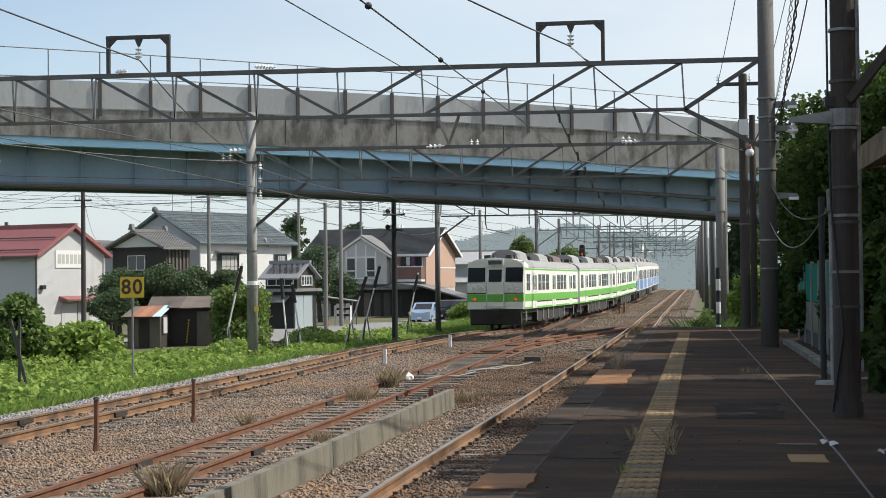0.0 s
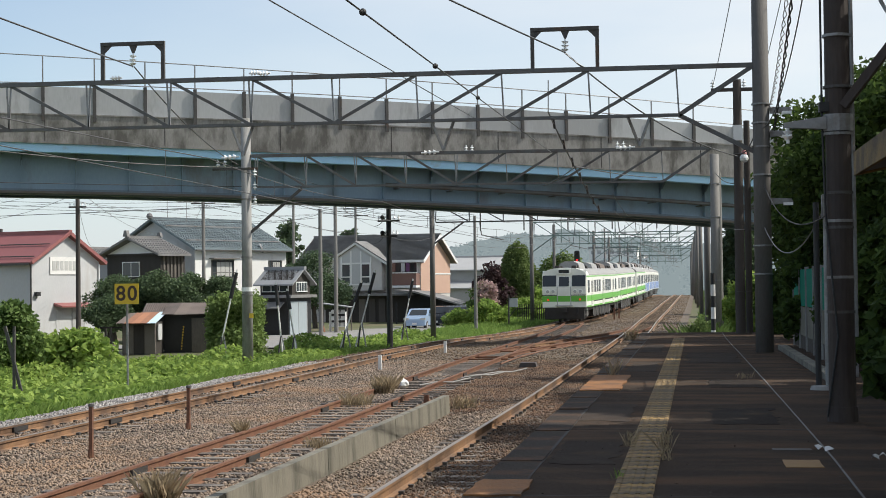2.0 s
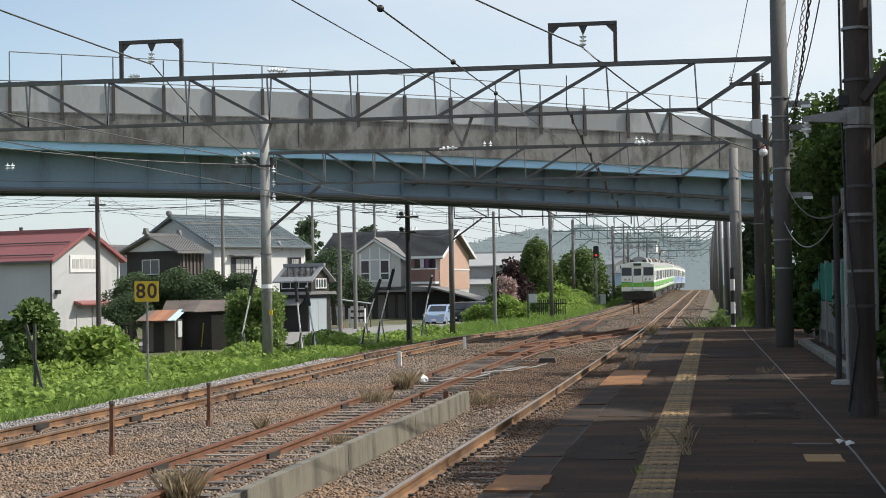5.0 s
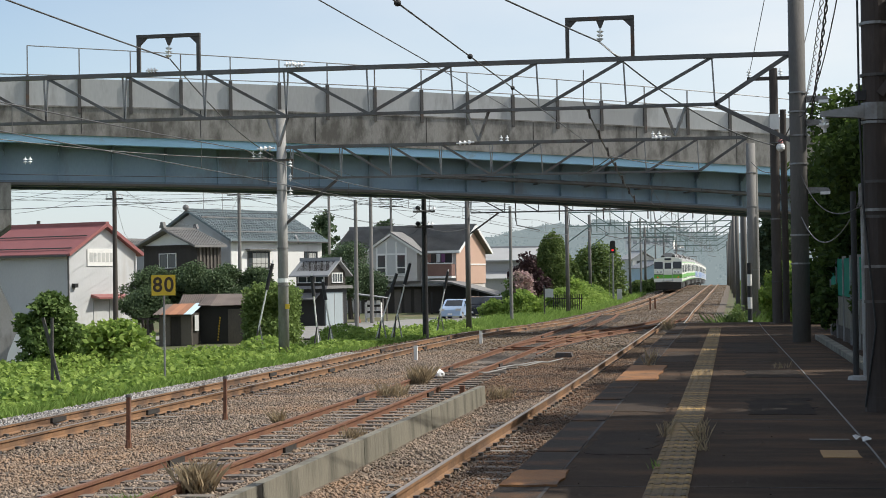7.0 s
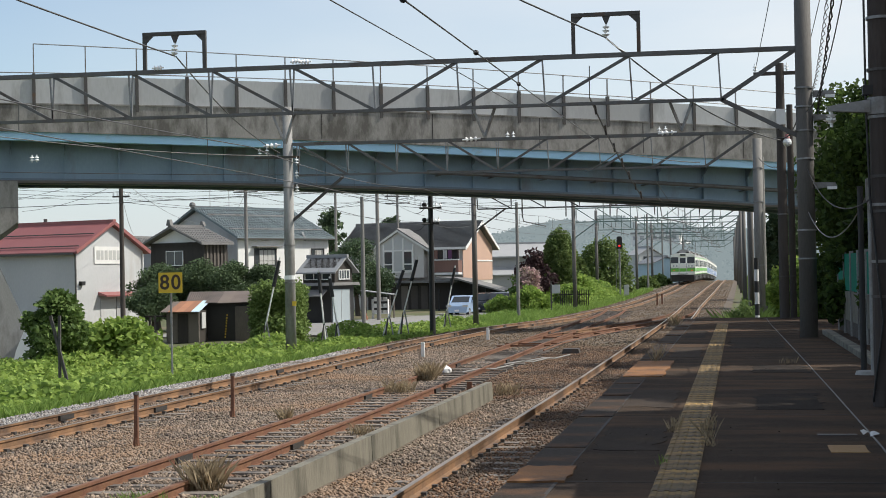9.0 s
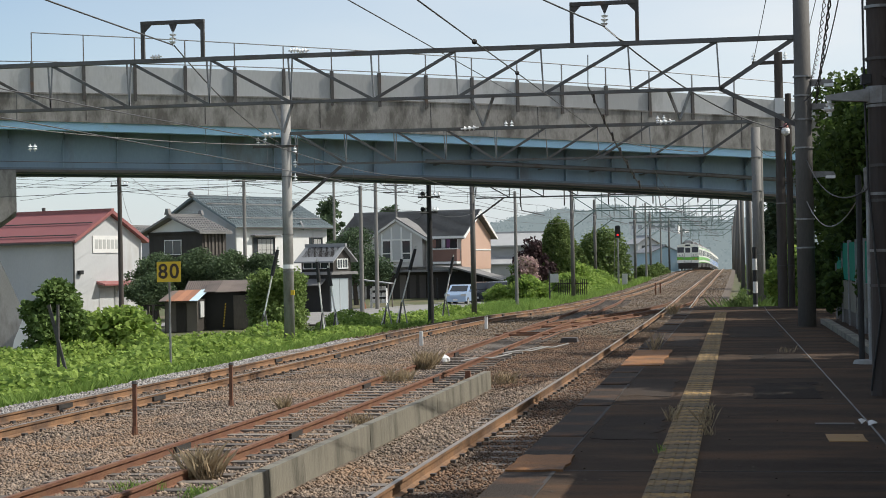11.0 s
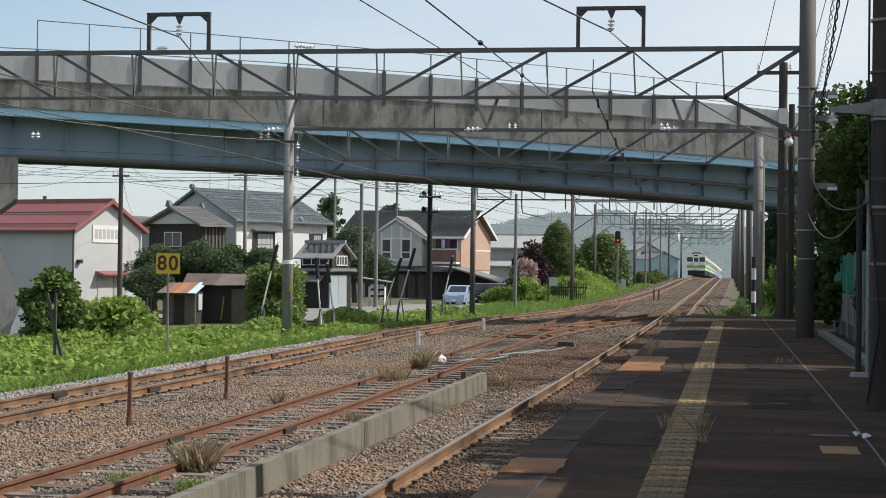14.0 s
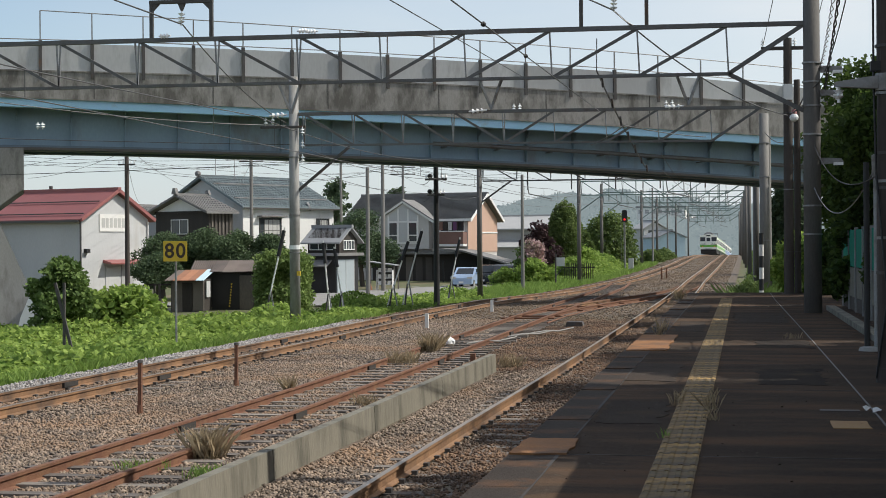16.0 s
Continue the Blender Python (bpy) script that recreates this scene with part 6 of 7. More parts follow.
# shelf of garden things under a sheet roof
h = thing("garden_rack", -23.6, 113.0, YARD, "white garden shelves under a small sheet roof", "shelf")
part("roof", Geo().prism([(-1.3, 2.15), (0.9, 1.85), (0.9, 1.80), (-1.3, 2.08)], "y", -0.8, 0.8), M["slate"], h)
for u in (-1.2, 0.8):
    for w in (-0.7, 0.7):
        part("post", Geo().box(u - 0.04, w - 0.04, -0.1, u + 0.04, w + 0.04, 1.8), M["greywood"], h)
for z in (0.45, 0.9, 1.35):
    part("shelf", Geo().box(-0.55, -0.35, z, 0.55, 0.35, z + 0.05), M["frame_white"], h)
    for k in range(3):
        part("box", Geo().prism([(-0.45 + k * 0.34, z + 0.05), (-0.2 + k * 0.34, z + 0.05), (-0.22 + k * 0.34, z + 0.28), (-0.43 + k * 0.34, z + 0.28)], "y", -0.3, 0.1), M["white" if k != 1 else "curtain"], h, "white storage box")
for u in (-0.58, 0.55):
    part("frame", Geo().box(u, -0.35, 0, u + 0.03, 0.35, 1.5), M["frame_white"], h)
h = thing("traffic_cone", -24.35, 111.6, YARD + 0.06, "small orange cone beside the shelves", "cone")
part("cone", Geo().rod((0, 0, 0.03), (0, 0, 0.5), 0.14, 0.03, 12), M["rustroof"], h)
part("foot", Geo().box(-0.17, -0.17, 0, 0.17, 0.17, 0.03), M["rustroof"], h)

# further buildings
h = thing("long_building", -30.0, 205, YARD, "long low grey building with a pale sheet roof", "building", rz=-3)
gable_walls(h, -30, 0, 12, 5.0, 6.4, M["greyplaster"])
gable_roof(h, -30.3, 0.3, 12, 5.1, 6.5, 0.5, M["galv"])
h = thing("low_store", -16.8, 178, YARD, "long low grey store with a pale sheet roof", "building", rz=2)
gable_walls(h, -15, 0, 7, 5.0, 6.2, M["greyplaster"])
gable_roof(h, -15.3, 0.4, 7, 5.1, 6.3, 0.6, M["greyplaster"])
part("lean_to", Geo().prism([(-3.5, 0), (-5.6, 0), (-5.6, 2.9), (-3.5, 3.6)], "x", -14.0, -5.0), M["greyplaster"], h)
part("lean_to_roof", Geo().prism([(-3.4, 3.75), (-5.9, 2.95), (-5.9, 2.85), (-3.4, 3.62)], "x", -14.3, -4.6), M["greyplaster"], h)
h = thing("far_house", -12.6, 300, 0.0, "distant grey two-storey house", "house", rz=-60)
gable_walls(h, -4.5, 0, 4.2, 5.0, 6.1, M["siding"])
gable_roof(h, -4.7, 0.4, 4.2, 5.1, 6.3, 0.4, M["greyplaster"])
window(h, "x+", -1.2, 0.8, 3.4, 4.5, 0, M["frame_dark"], 1)
h = thing("far_shed", -8.5, 268, 0.0, "distant pale blue metal shed", "shed", rz=-70)
gable_walls(h, -9, 0, 4.6, 3.2, 4.2, M["paleblue"])
gable_roof(h, -9.2, 0.3, 4.6, 3.3, 4.3, 0.3, M["galv"])
for k, (x, y, w, hh, mt) in enumerate(((-20, 640, 17, 18.5, "plaster"), (-9, 640, 8, 17.5, "siding"))):
    h = thing("far_building", x, y, -6, "pale building in the hazy distance", "building", "far buildings", rz=-12)
    part("wall", Geo().box(-w / 2, -4, 0, w / 2, 4, hh), M[mt], h)
    part("roof", Geo().box(-w / 2 - 0.3, -4.3, hh, w / 2 + 0.3, 4.3, hh + 0.5), M["galv"], h)

h = thing("far_building", -22, 586, -8, "long white building on the hazy wooded hill", "building", "far buildings", rz=-4)
part("wall", Geo().box(-8.5, -4, 0, 8.5, 4, 22.6), M["plaster"], h)
part("roof", Geo().box(-8.8, -4.3, 22.6, 8.8, 4.3, 23.2), M["galv"], h)
for k in range(7):
    part("window", Geo().box(-7.8 + k * 2.3, -4.03, 20.6, -6.4 + k * 2.3, -4.0, 21.9), M["greyplaster"], h)

g = Geo()
g.add([(-32, 86, YARD + 0.03), (-15.6, 84, YARD + 0.10), (-14.8, 128, YARD + 0.22), (-32, 134, YARD + 0.03)], [(0, 1, 2, 3)])
g.add([(-32, 86, YARD - 0.2), (-15.6, 84, YARD - 0.2), (-14.8, 128, YARD - 0.2), (-32, 134, YARD - 0.2)], [(3, 2, 1, 0)])
solid("yard", g, M["yard"], "worn grey asphalt yard before the houses", "road", kind="structure")


# ---- vehicles ----
def parked_car(x, y, rz, paint, label, l=3.9, w=1.7, hh=1.55, van=True):
    c = thing("parked_car", x, y, YARD + 0.06, label, "car", "parked cars", rz=rz)
    a = l / 2
    bonnet = 0.95
    side = [(-a, 0.3), (a, 0.3), (a, 0.75), (a - 0.15, bonnet - 0.05), (a - 0.95, bonnet + 0.05), (a - 1.65, hh - 0.05), (a - 2.0, hh), (-a + 0.5, hh), (-a + 0.08, bonnet), (-a, 0.8)]
    part("body", Geo().prism(side, "y", -w / 2, w / 2), paint, c)
    part("windscreen", Geo().add([(a - 0.97, -w / 2 + 0.12, bonnet + 0.09), (a - 0.97, w / 2 - 0.12, bonnet + 0.09), (a - 1.60, w / 2 - 0.18, hh - 0.07), (a - 1.60, -w / 2 + 0.18, hh - 0.07), (a - 1.0, -w / 2 + 0.12, bonnet + 0.02), (a - 1.0, w / 2 - 0.12, bonnet + 0.02), (a - 1.63, w / 2 - 0.18, hh - 0.14), (a - 1.63, -w / 2 + 0.18, hh - 0.14)], [(0, 1, 2, 3), (7, 6, 5, 4), (0, 4, 5, 1), (1, 5, 6, 2), (2, 6, 7, 3), (3, 7, 4, 0)]), M["glass"], c)
    for s in (-1, 1):
        for lo, hi in ((a - 2.3, a - 1.3), (-a + 0.45, a - 2.4)):
            part("side_window", Geo().prism([(lo, bonnet + 0.03), (hi + (0.2 if hi > 0.5 else 0), bonnet + 0.03), (hi - 0.15, hh - 0.12), (lo + 0.05, hh - 0.12)], "y", s * w / 2 - 0.01, s * w / 2 + 0.012), M["glass"], c)
        for u in (-a + 0.72, a - 0.72):
            wh = part("wheel", Geo().rod((u, s * (w / 2 - 0.2), 0.3), (u, s * (w / 2 + 0.02), 0.3), 0.3, 0.3, 18), M["tyre"], c)
            part("rim", Geo().rod((u, s * (w / 2 + 0.02), 0.3), (u, s * (w / 2 + 0.03), 0.3), 0.19, 0.17, 14), M["lens"], wh)
        part("headlight", Geo().box(a - 0.12, s * 0.62 - 0.2, 0.68, a + 0.012, s * 0.62 + 0.2, 0.84), M["lens"], c)
        part("door_mirror", Geo().box(a - 1.45, s * (w / 2 + 0.1) - 0.08, bonnet + 0.05, a - 1.3, s * (w / 2 + 0.1) + 0.08, bonnet + 0.2), paint, c)
    part("bumper", Geo().box(a - 0.1, -w / 2 + 0.05, 0.28, a + 0.05, w / 2 - 0.05, 0.5), paint, c)
    part("number_plate", Geo().box(a + 0.05, -0.17, 0.36, a + 0.06, 0.17, 0.5), M["white"], c)
    return c


parked_car(-18.8, 119.5, -95, M["carblue"], "light blue hatchback parked in the yard", 3.4, 1.55, 1.5)
parked_car(-18.0, 125.5, -98, M["cardark"], "dark estate car parked by the carport", 3.6, 1.6, 1.6)
parked_car(-16.65, 124.0, -88, M["cardark"], "dark boxy car parked under the carport", 3.4, 1.5, 1.62)


# ---- platform side ----
def post_pole(name, x, y, z0, z1, r0, r1, mat, label, bands=(), rz=0.0):
    p = thing(name, x, y, z0, label, "pole")
    m = part("shaft", Geo().rod((0, 0, -0.3), (0, 0, z1 - z0), r0, r1, 18), mat, p, smooth=False)
    for b in bands:
        part("band", Geo().rod((0, 0, b), (0, 0, b + 0.03), r0 + 0.008, r0 + 0.008, 16), M["galv"] if bands.index(b) % 2 else M["darksteel"], m, "steel band")
    return p


M["slab"] = material("yellow_slab", (0.42, 0.25, 0.10), (0.26, 0.15, 0.06), scale=4, fine=40, bump=0.3)
M["brownpole"] = material("brown_painted_pole", (0.055, 0.038, 0.030), (0.026, 0.019, 0.016), rough=0.7, scale=2, fine=25, bump=0.3, stain=(0.08, 0.065, 0.055), stain_scale=2, stain_at=0.62, streak=(1, 1, 0.3))
p = post_pole("platform_pole", 1.73, 17.9, PZ, 8.6, 0.145, 0.125, M["brownpole"], "brown banded platform pole with cables", (1.15, 1.52, 2.05, 2.12, 2.42, 3.05, 3.55, 4.1, 4.9))
part("cable", Geo().tube([(-0.16, -0.05, 0.05), (-0.12, -0.12, 0.4), (-0.05, -0.16, 0.9), (-0.1, -0.15, 1.5), (-0.15, -0.06, 2.2), (-0.17, -0.04, 3.2), (-0.17, -0.02, 6.5)], 0.012, 6), M["black"], p)
part("conduit", Geo().rod((0.15, -0.03, 0.9), (0.14, -0.03, 7.2), 0.025, 0.025, 8), M["galv"], p)
part("bracket", Geo().box(-0.2, -0.1, 3.30, -0.1, 0.06, 3.40), M["black"], p)
part("strut", Geo().beam((0.05, -0.12, 3.35), (0.75, -0.4, 4.25), 0.09, 0.09), M["brownpole"], p)
part("footing", Geo().rod((0, 0, -0.02), (0, 0, 0.16), 0.165, 0.16, 16), M["brownpole"], p)
part("line_arm", Geo().beam((-0.15, -0.1, 4.72), (1.4, -0.1, 4.80), 0.09, 0.09), M["darksteel"], p)
disc = part("disc_insulator", Geo().rod((0.42, -0.12, 4.52), (0.42, -0.12, 4.57), 0.16, 0.11, 18).rod((0.42, -0.12, 4.57), (0.42, -0.12, 4.72), 0.05, 0.06, 12), M["doorgrey"], p, "pale blue-grey disc insulator")
part("tail_cable", Geo().tube([(0.42, -0.12, 4.52), (0.5, -0.15, 4.35), (0.65, -0.2, 4.15), (0.85, -0.2, 4.12)], 0.02, 6), M["galv"], p)
p = post_pole("fence_post", 1.93, 23.3, PZ, 3.35, 0.042, 0.042, M["black"], "slim dark green post on the platform")
p = post_pole("conduit_post", 2.04, 23.1, PZ, 3.45, 0.035, 0.035, M["galv"], "slim grey pipe post with a white foot")
part("footing", Geo().rod((-0.05, 0, 0), (-0.05, 0, 0.05), 0.2, 0.18, 12), M["concrete"], p)
part("junction_box", Geo().box(-0.05, -0.06, 2.35, 0.05, 0.06, 2.68), M["galv"], p)
p = post_pole("utility_pole", 1.82, 48.4, PZ, 8.15, 0.15, 0.12, M["creosote"], "dark utility pole with a crossarm at the platform end", (1.2, 3.0, 5.2))
part("crossarm", Geo().beam((-0.75, 0, 7.1), (0.75, 0, 7.1), 0.09, 0.1), M["creosote"], p)
for u in (-0.7, 0.2, 0.65):
    insulator(p, (u, 0, 7.15), (u, 0, 7.4), 2, 0.07)
part("lamp", Geo().ball((0.16, -0.3, 5.07), 0.13, 12), M["porcelain"], p, "round white lamp")
part("lamp_cap", Geo().rod((0.16, -0.3, 5.18), (0.16, -0.3, 5.3), 0.09, 0.05, 10), M["redroof"], p)
part("notice", Geo().box(-0.13, -0.18, 5.6, 0.13, -0.15, 6.05), M["plaster"], p)
p = post_pole("utility_pole", 2.10, 49.0, PZ, 7.0, 0.10, 0.09, M["creosote"], "second dark pole beside the first", (1.2,))
p = thing("striped_marker_post", 1.12, 52.3, -0.34, "black and white striped marker post", "post")
for k in range(8):
    part("stripe", Geo().rod((0, 0, k * 0.36), (0, 0, (k + 1) * 0.36), 0.075, 0.075, 12), M["black"] if k % 2 else M["white"], p)
part("foot", Geo().rod((0, 0, -0.2), (0, 0, 0.001), 0.08, 0.08, 12), M["concrete"], p)

# arms on the platform gantry post
for z, s in ((5.95, 1), (5.45, 1), (4.02, 1)):
    a = thing("lamp_bracket", 2.0, G1, z, "small grey metal lamp arm on the gantry post", "lamp", "lamp arms")
    part("arm", Geo().prism([(0.0, 0.0), (0.42, -0.02), (0.46, -0.10), (0.0, -0.14)], "y", -0.1, 0.06), M["galv"], a)
    part("lamp", Geo().box(0.25, -0.12, -0.16, 0.45, 0.04, -0.10), M["porcelain"], a)

def ragged(x0, x1, y0, y1, z0, z1, seed, rough_edge=0.05):
    """A thin patch with an uneven outline."""
    r = random.Random(seed)
    pts = []
    for (xa, ya), (xb, yb) in (((x0, y0), (x1, y0)), ((x1, y0), (x1, y1)), ((x1, y1), (x0, y1)), ((x0, y1), (x0, y0))):
        n = max(4, int((abs(xb - xa) + abs(yb - ya)) / 0.18))
        pts += [(xa + (xb - xa) * k / n + r.gauss(0, rough_edge * 0.5), ya + (yb - ya) * k / n + r.gauss(0, rough_edge)) for k in range(n)]
    return Geo().prism(pts, "z", z0, z1)


# fence and kerb behind the platform
f = thing("platform_fence", 2.75, 26.3, PZ, "fence of green sheeting over pale boards behind the platform", "fence")
for k in range(8):
    part("post", Geo().box(-0.04, k * 1.9 - 0.04, -0.2, 0.04, k * 1.9 + 0.04, 1.8), M["galv"], f)
    if k < 7:
        part("green_sheet", Geo().box(-0.01, k * 1.9 + 0.05, 0.95, 0.01, (k + 1) * 1.9 - 0.05, 1.75), M["netgreen"], f, "green fence sheet")
        for j in range(6):
            part("board", Geo().box(-0.025, k * 1.9 + 0.06 + j * 0.3, 0.30, 0.0, k * 1.9 + 0.33 + j * 0.3, 0.93), M["dirtywall"], f)
        for j in range(7):
            part("pale", Geo().box(-0.015, k * 1.9 + 0.1 + j * 0.27, 0.0, 0.015, k * 1.9 + 0.15 + j * 0.27, 0.3), M["shadepole"], f)
for k in range(9):
    # kerb takes the darker concrete so that its colour carries the shade there
    kb = solid("kerb_stone", Geo().box(2.2, 23.2 + k * 1.55, PZ - 0.1, 2.38, 24.73 + k * 1.55, PZ + 0.09), M["dirtywall"], "concrete kerb stone at the back of the platform, coloured for shade", "kerb", "kerb stones")
g = Geo()
ln = [(1.12, 8.0), (1.12, 14.0), (1.06, 20.0), (0.98, 27.0), (0.76, 44.0), (0.74, 49.0)]
for (xa, ya), (xb, yb) in zip(ln, ln[1:]):
    g.beam((xa, ya, PZ + 0.003), (xb, yb, PZ + 0.002), 0.014, 0.010)
part("white_line", g, M["pole"], platform, "worn pale line along the platform")
for xa, ya, w, d, mt, lb in ((0.84, 13.75, 0.30, 0.55, "slab", "worn yellow paving slab"), (0.82, 14.9, 0.34, 0.12, "darksteel", "dark steel cover strip"), (-1.36, 24.8, 0.56, 3.8, "rustpatch", "rusty brown patch of paving"), (-1.45, 12.0, 0.40, 0.9, "rustpatch", "rusty brown patch of paving")):
    if mt == "rustpatch" and mt not in M:
        M[mt] = material("rust_stained_paving", (0.35, 0.15, 0.042), (0.13, 0.064, 0.03), scale=2, fine=40, bump=0.5, stain=(0.07, 0.046, 0.03), stain_scale=2.2, stain_at=0.58)
    part("paving_patch", ragged(xa - w / 2, xa + w / 2, ya - d / 2, ya + d / 2, PZ - 0.02, PZ + (0.016 if mt == "rustpatch" else 0.006), int(ya * 10), 0.025 if mt == "rustpatch" else 0.006), M[mt], platform, lb)
for k, (xa, ya, s) in enumerate(((1.30, 14.75, 0.04), (1.22, 14.9, 0.03), (1.62, 14.1, 0.035), (1.7, 14.25, 0.03))):
    rb = thing("paper_scrap", xa, ya, PZ, "scrap of white paper on the platform", "litter", "scraps on the platform", rz=k * 40)
    part("sheet", Geo().add([(-s, -s, 0.004), (s, -s * 0.8, 0.03), (s * 0.8, s, 0.01), (-s * 0.9, s * 0.7, 0.04), (0, 0, 0.05)], [(0, 1, 4), (1, 2, 4), (2, 3, 4), (3, 0, 4)]), M["white"], rb)
for ya in (11.6, 16.9, 20.4, 27.8, 33.0, 38.6, 44.1):
    part("paving_joint", Geo().box(-1.3, ya, PZ - 0.01, 1.05, ya + 0.02, PZ + 0.0025), M["under"], platform)
part("edge_joint", Geo().box(-1.325, -14, PZ - 0.05, -1.298, 49.6, PZ + 0.003), M["under"], platform)

M["patchwork"] = material("patched_asphalt", (0.068, 0.053, 0.043), (0.030, 0.024, 0.020), scale=1.5, fine=70, bump=0.6, rough=0.95, spec=0.12, per="piece", stain=(0.08, 0.055, 0.035), stain_scale=1.2, stain_at=0.6)
for xa, ya, w, d in ((-1.02, 19.2, 0.55, 2.6), (0.5, 18.6, 0.7, 2.2), (-0.95, 29.5, 0.5, 3.4), (0.3, 33.0, 1.0, 4.2), (0.55, 24.5, 0.8, 1.8), (-1.0, 37.5, 0.45, 4.0), (-0.98, 14.6, 0.55, 1.9)):
    part("asphalt_patch", ragged(xa - w / 2, xa + w / 2, ya - d / 2, ya + d / 2, PZ - 0.02, PZ + 0.004, int(ya * 10)), M["patchwork"], platform)

# leaf litter and grit on the paving
n = 420
x = 1.62 - 2.85 * rng.random(n) ** 0.6
y = 9 + 40 * rng.random(n) ** 1.4
x = np.where(rng.random(n) < 0.35, 1.12 - 0.009 * (y - 11) - 0.12 * abs(rng.normal(size=n)), x)
v, f = scatter_leaves(np.stack([x + 0.0115 * y, y, np.full(n, PZ + 0.008)], -1), 0.018, 0.25, 1.5)
tagged(new("leaf_litter", quick_mesh("leaf_litter", v, f, M["bark"])), "dry leaves and grit strewn over the platform", "litter", kind="stuff")

# shelter by the platform
s = thing("platform_shelter", 1.55, 14.4, PZ, "old platform shelter with a tan eaves board", "shelter")
part("roof", Geo().prism([(0.0, 2.42), (6.0, 3.6), (6.0, 3.75), (0.0, 2.58)], "y", -24, 0.0), M["darktile"], s)
part("eaves_board", Geo().box(-0.03, -24.05, 2.40, 0.0, 0.05, 2.60), M["tactile"], s, "tan eaves board")
part("end_board", Geo().prism([(0.0, 2.40), (6.0, 3.58), (6.0, 3.76), (0.0, 2.62)], "y", 0.0, 0.04), M["tactile"], s)
part("back_wall", Geo().box(2.2, -24, -0.1, 2.35, -1.0, 2.8), M["darkwood"], s)
for k in range(6):
    part("post", Geo().box(0.9, -23.5 + k * 4.4, 0, 1.02, -23.38 + k * 4.4, 2.6), M["brownpole"], s)

# ---- trackside ----
w = tagged(new("low_wall"), "low concrete retaining wall between the tracks", "wall", kind="structure")
w.matrix_world = pose(-4.98, 0, 0, 0, 0, -1.03)
for k, (ya, yb) in enumerate(((10.0, 16.4), (16.4, 21.0), (21.0, 25.7), (25.7, 31.2))):
    part("wall_section", Geo().prism([(-0.085, -0.5), (0.085, -0.5), (0.06, 0.15), (-0.06, 0.15)], "y", ya + 0.012, yb - 0.012), M["dirtywall"], w)

for x, y, hh in ((-8.43, 22.8, 0.74), (-8.36, 27.35, 0.72)):
    s = thing("marker_stake", x, y, -0.17, "rusty steel stake standing in the ballast", "stake", "rusty stakes")
    part("bar", Geo().beam((0, 0, -0.1), (0.01, 0, hh), 0.055, 0.055), M["rust"], s)
    part("cap", Geo().rod((0.01, 0, hh), (0.01, 0, hh + 0.04), 0.05, 0.04, 8), M["darksteel"], s)
    part("collar", Geo().rod((0, 0, 0.0), (0, 0, 0.12), 0.055, 0.04, 8), M["rust"], s)
for x, y, hh, mt, lb in ((-8.3, 58.5, 0.45, "white", "short white distance post beside the track"), (-8.55, 46.8, 0.42, "white", "short white post beside the track"), (-5.0, 32.5, 0.26, "rust", "short rusty stub beside the siding"), (-4.1, 108, 0.8, "rust", "rusty stake between the lines"), (-3.8, 108.5, 0.7, "rust", "rusty stake between the lines")):
    s = thing("track_post", x, y, float(bed_z(np.array(x), np.array(y))), lb, "post")
    part("post", Geo().box(-0.05, -0.05, -0.1, 0.05, 0.05, hh), M[mt], s)
s = thing("plastic_bag", -6.45, 38.4, -0.16, "crumpled white plastic bag on the ballast", "litter")
g = Geo().ball((0, 0, 0.1), 0.13, 10, 0.8)
g.v = [(x * (1 + 0.35 * noise.noise((x * 14, y * 14, z * 14))), y * (1 + 0.35 * noise.noise((y * 14, z * 9, x * 14))), z * (1 + 0.3 * noise.noise((z * 18, x * 14, y)))) for x, y, z in g.v]
part("film", g, M["porcelain"], s)
for x, y in ((-5.6, 39.5), (-5.0, 42.5), (-4.6, 44.0)):
    s = thing("cable_cover", x, y, -0.16, "pale bent cable between the rails", "cable", "cables between the rails")
    part("cable", Geo().tube([(-0.5, -0.9, 0.05), (-0.1, -0.4, 0.1), (0.15, 0.1, 0.06), (0.5, 0.8, 0.12)], 0.018, 6), M["concrete"], s)
for x, y, sx in ((-4.35, 48, 0.26),):
    s = thing("point_rod_box", x, y, -0.17, "dark steel box beside the points", "box", "boxes beside the points")
    part("box", Geo().prism([(-sx, 0), (sx, 0), (sx * 0.85, 0.14), (-sx * 0.85, 0.14)], "y", -0.25, 0.25), M["darksteel"], s)

# speed board
M["signbrown"] = plain("dark_brown_sign_paint", (0.055, 0.03, 0.02), 0.6)
s = thing("speed_sign", -13.81, 40.0, -0.55, "yellow speed board reading 80 on a thin post", "sign")
part("post", Geo().rod((0, 0.03, -0.3), (0, 0.03, 2.95), 0.028, 0.028, 10), M["galv"], s)
bd = part("board", Geo().box(-0.315, -0.012, 2.43, 0.315, 0.0, 2.95), M["yellow"], s, "yellow board")
for figure, u in (("8", -0.15), ("0", 0.15)):
    txt = bpy.data.curves.new("digit", "FONT")
    txt.body, txt.size, txt.align_x, txt.align_y, txt.extrude, txt.offset = figure, 0.52, "CENTER", "CENTER", 0.003, 0.009
    digit = new("digit", txt)
    digit.parent = bd
    digit.matrix_local = pose(u, -0.018, 2.685, 90, 0, 0)
    txt.materials.append(M["signbrown"])

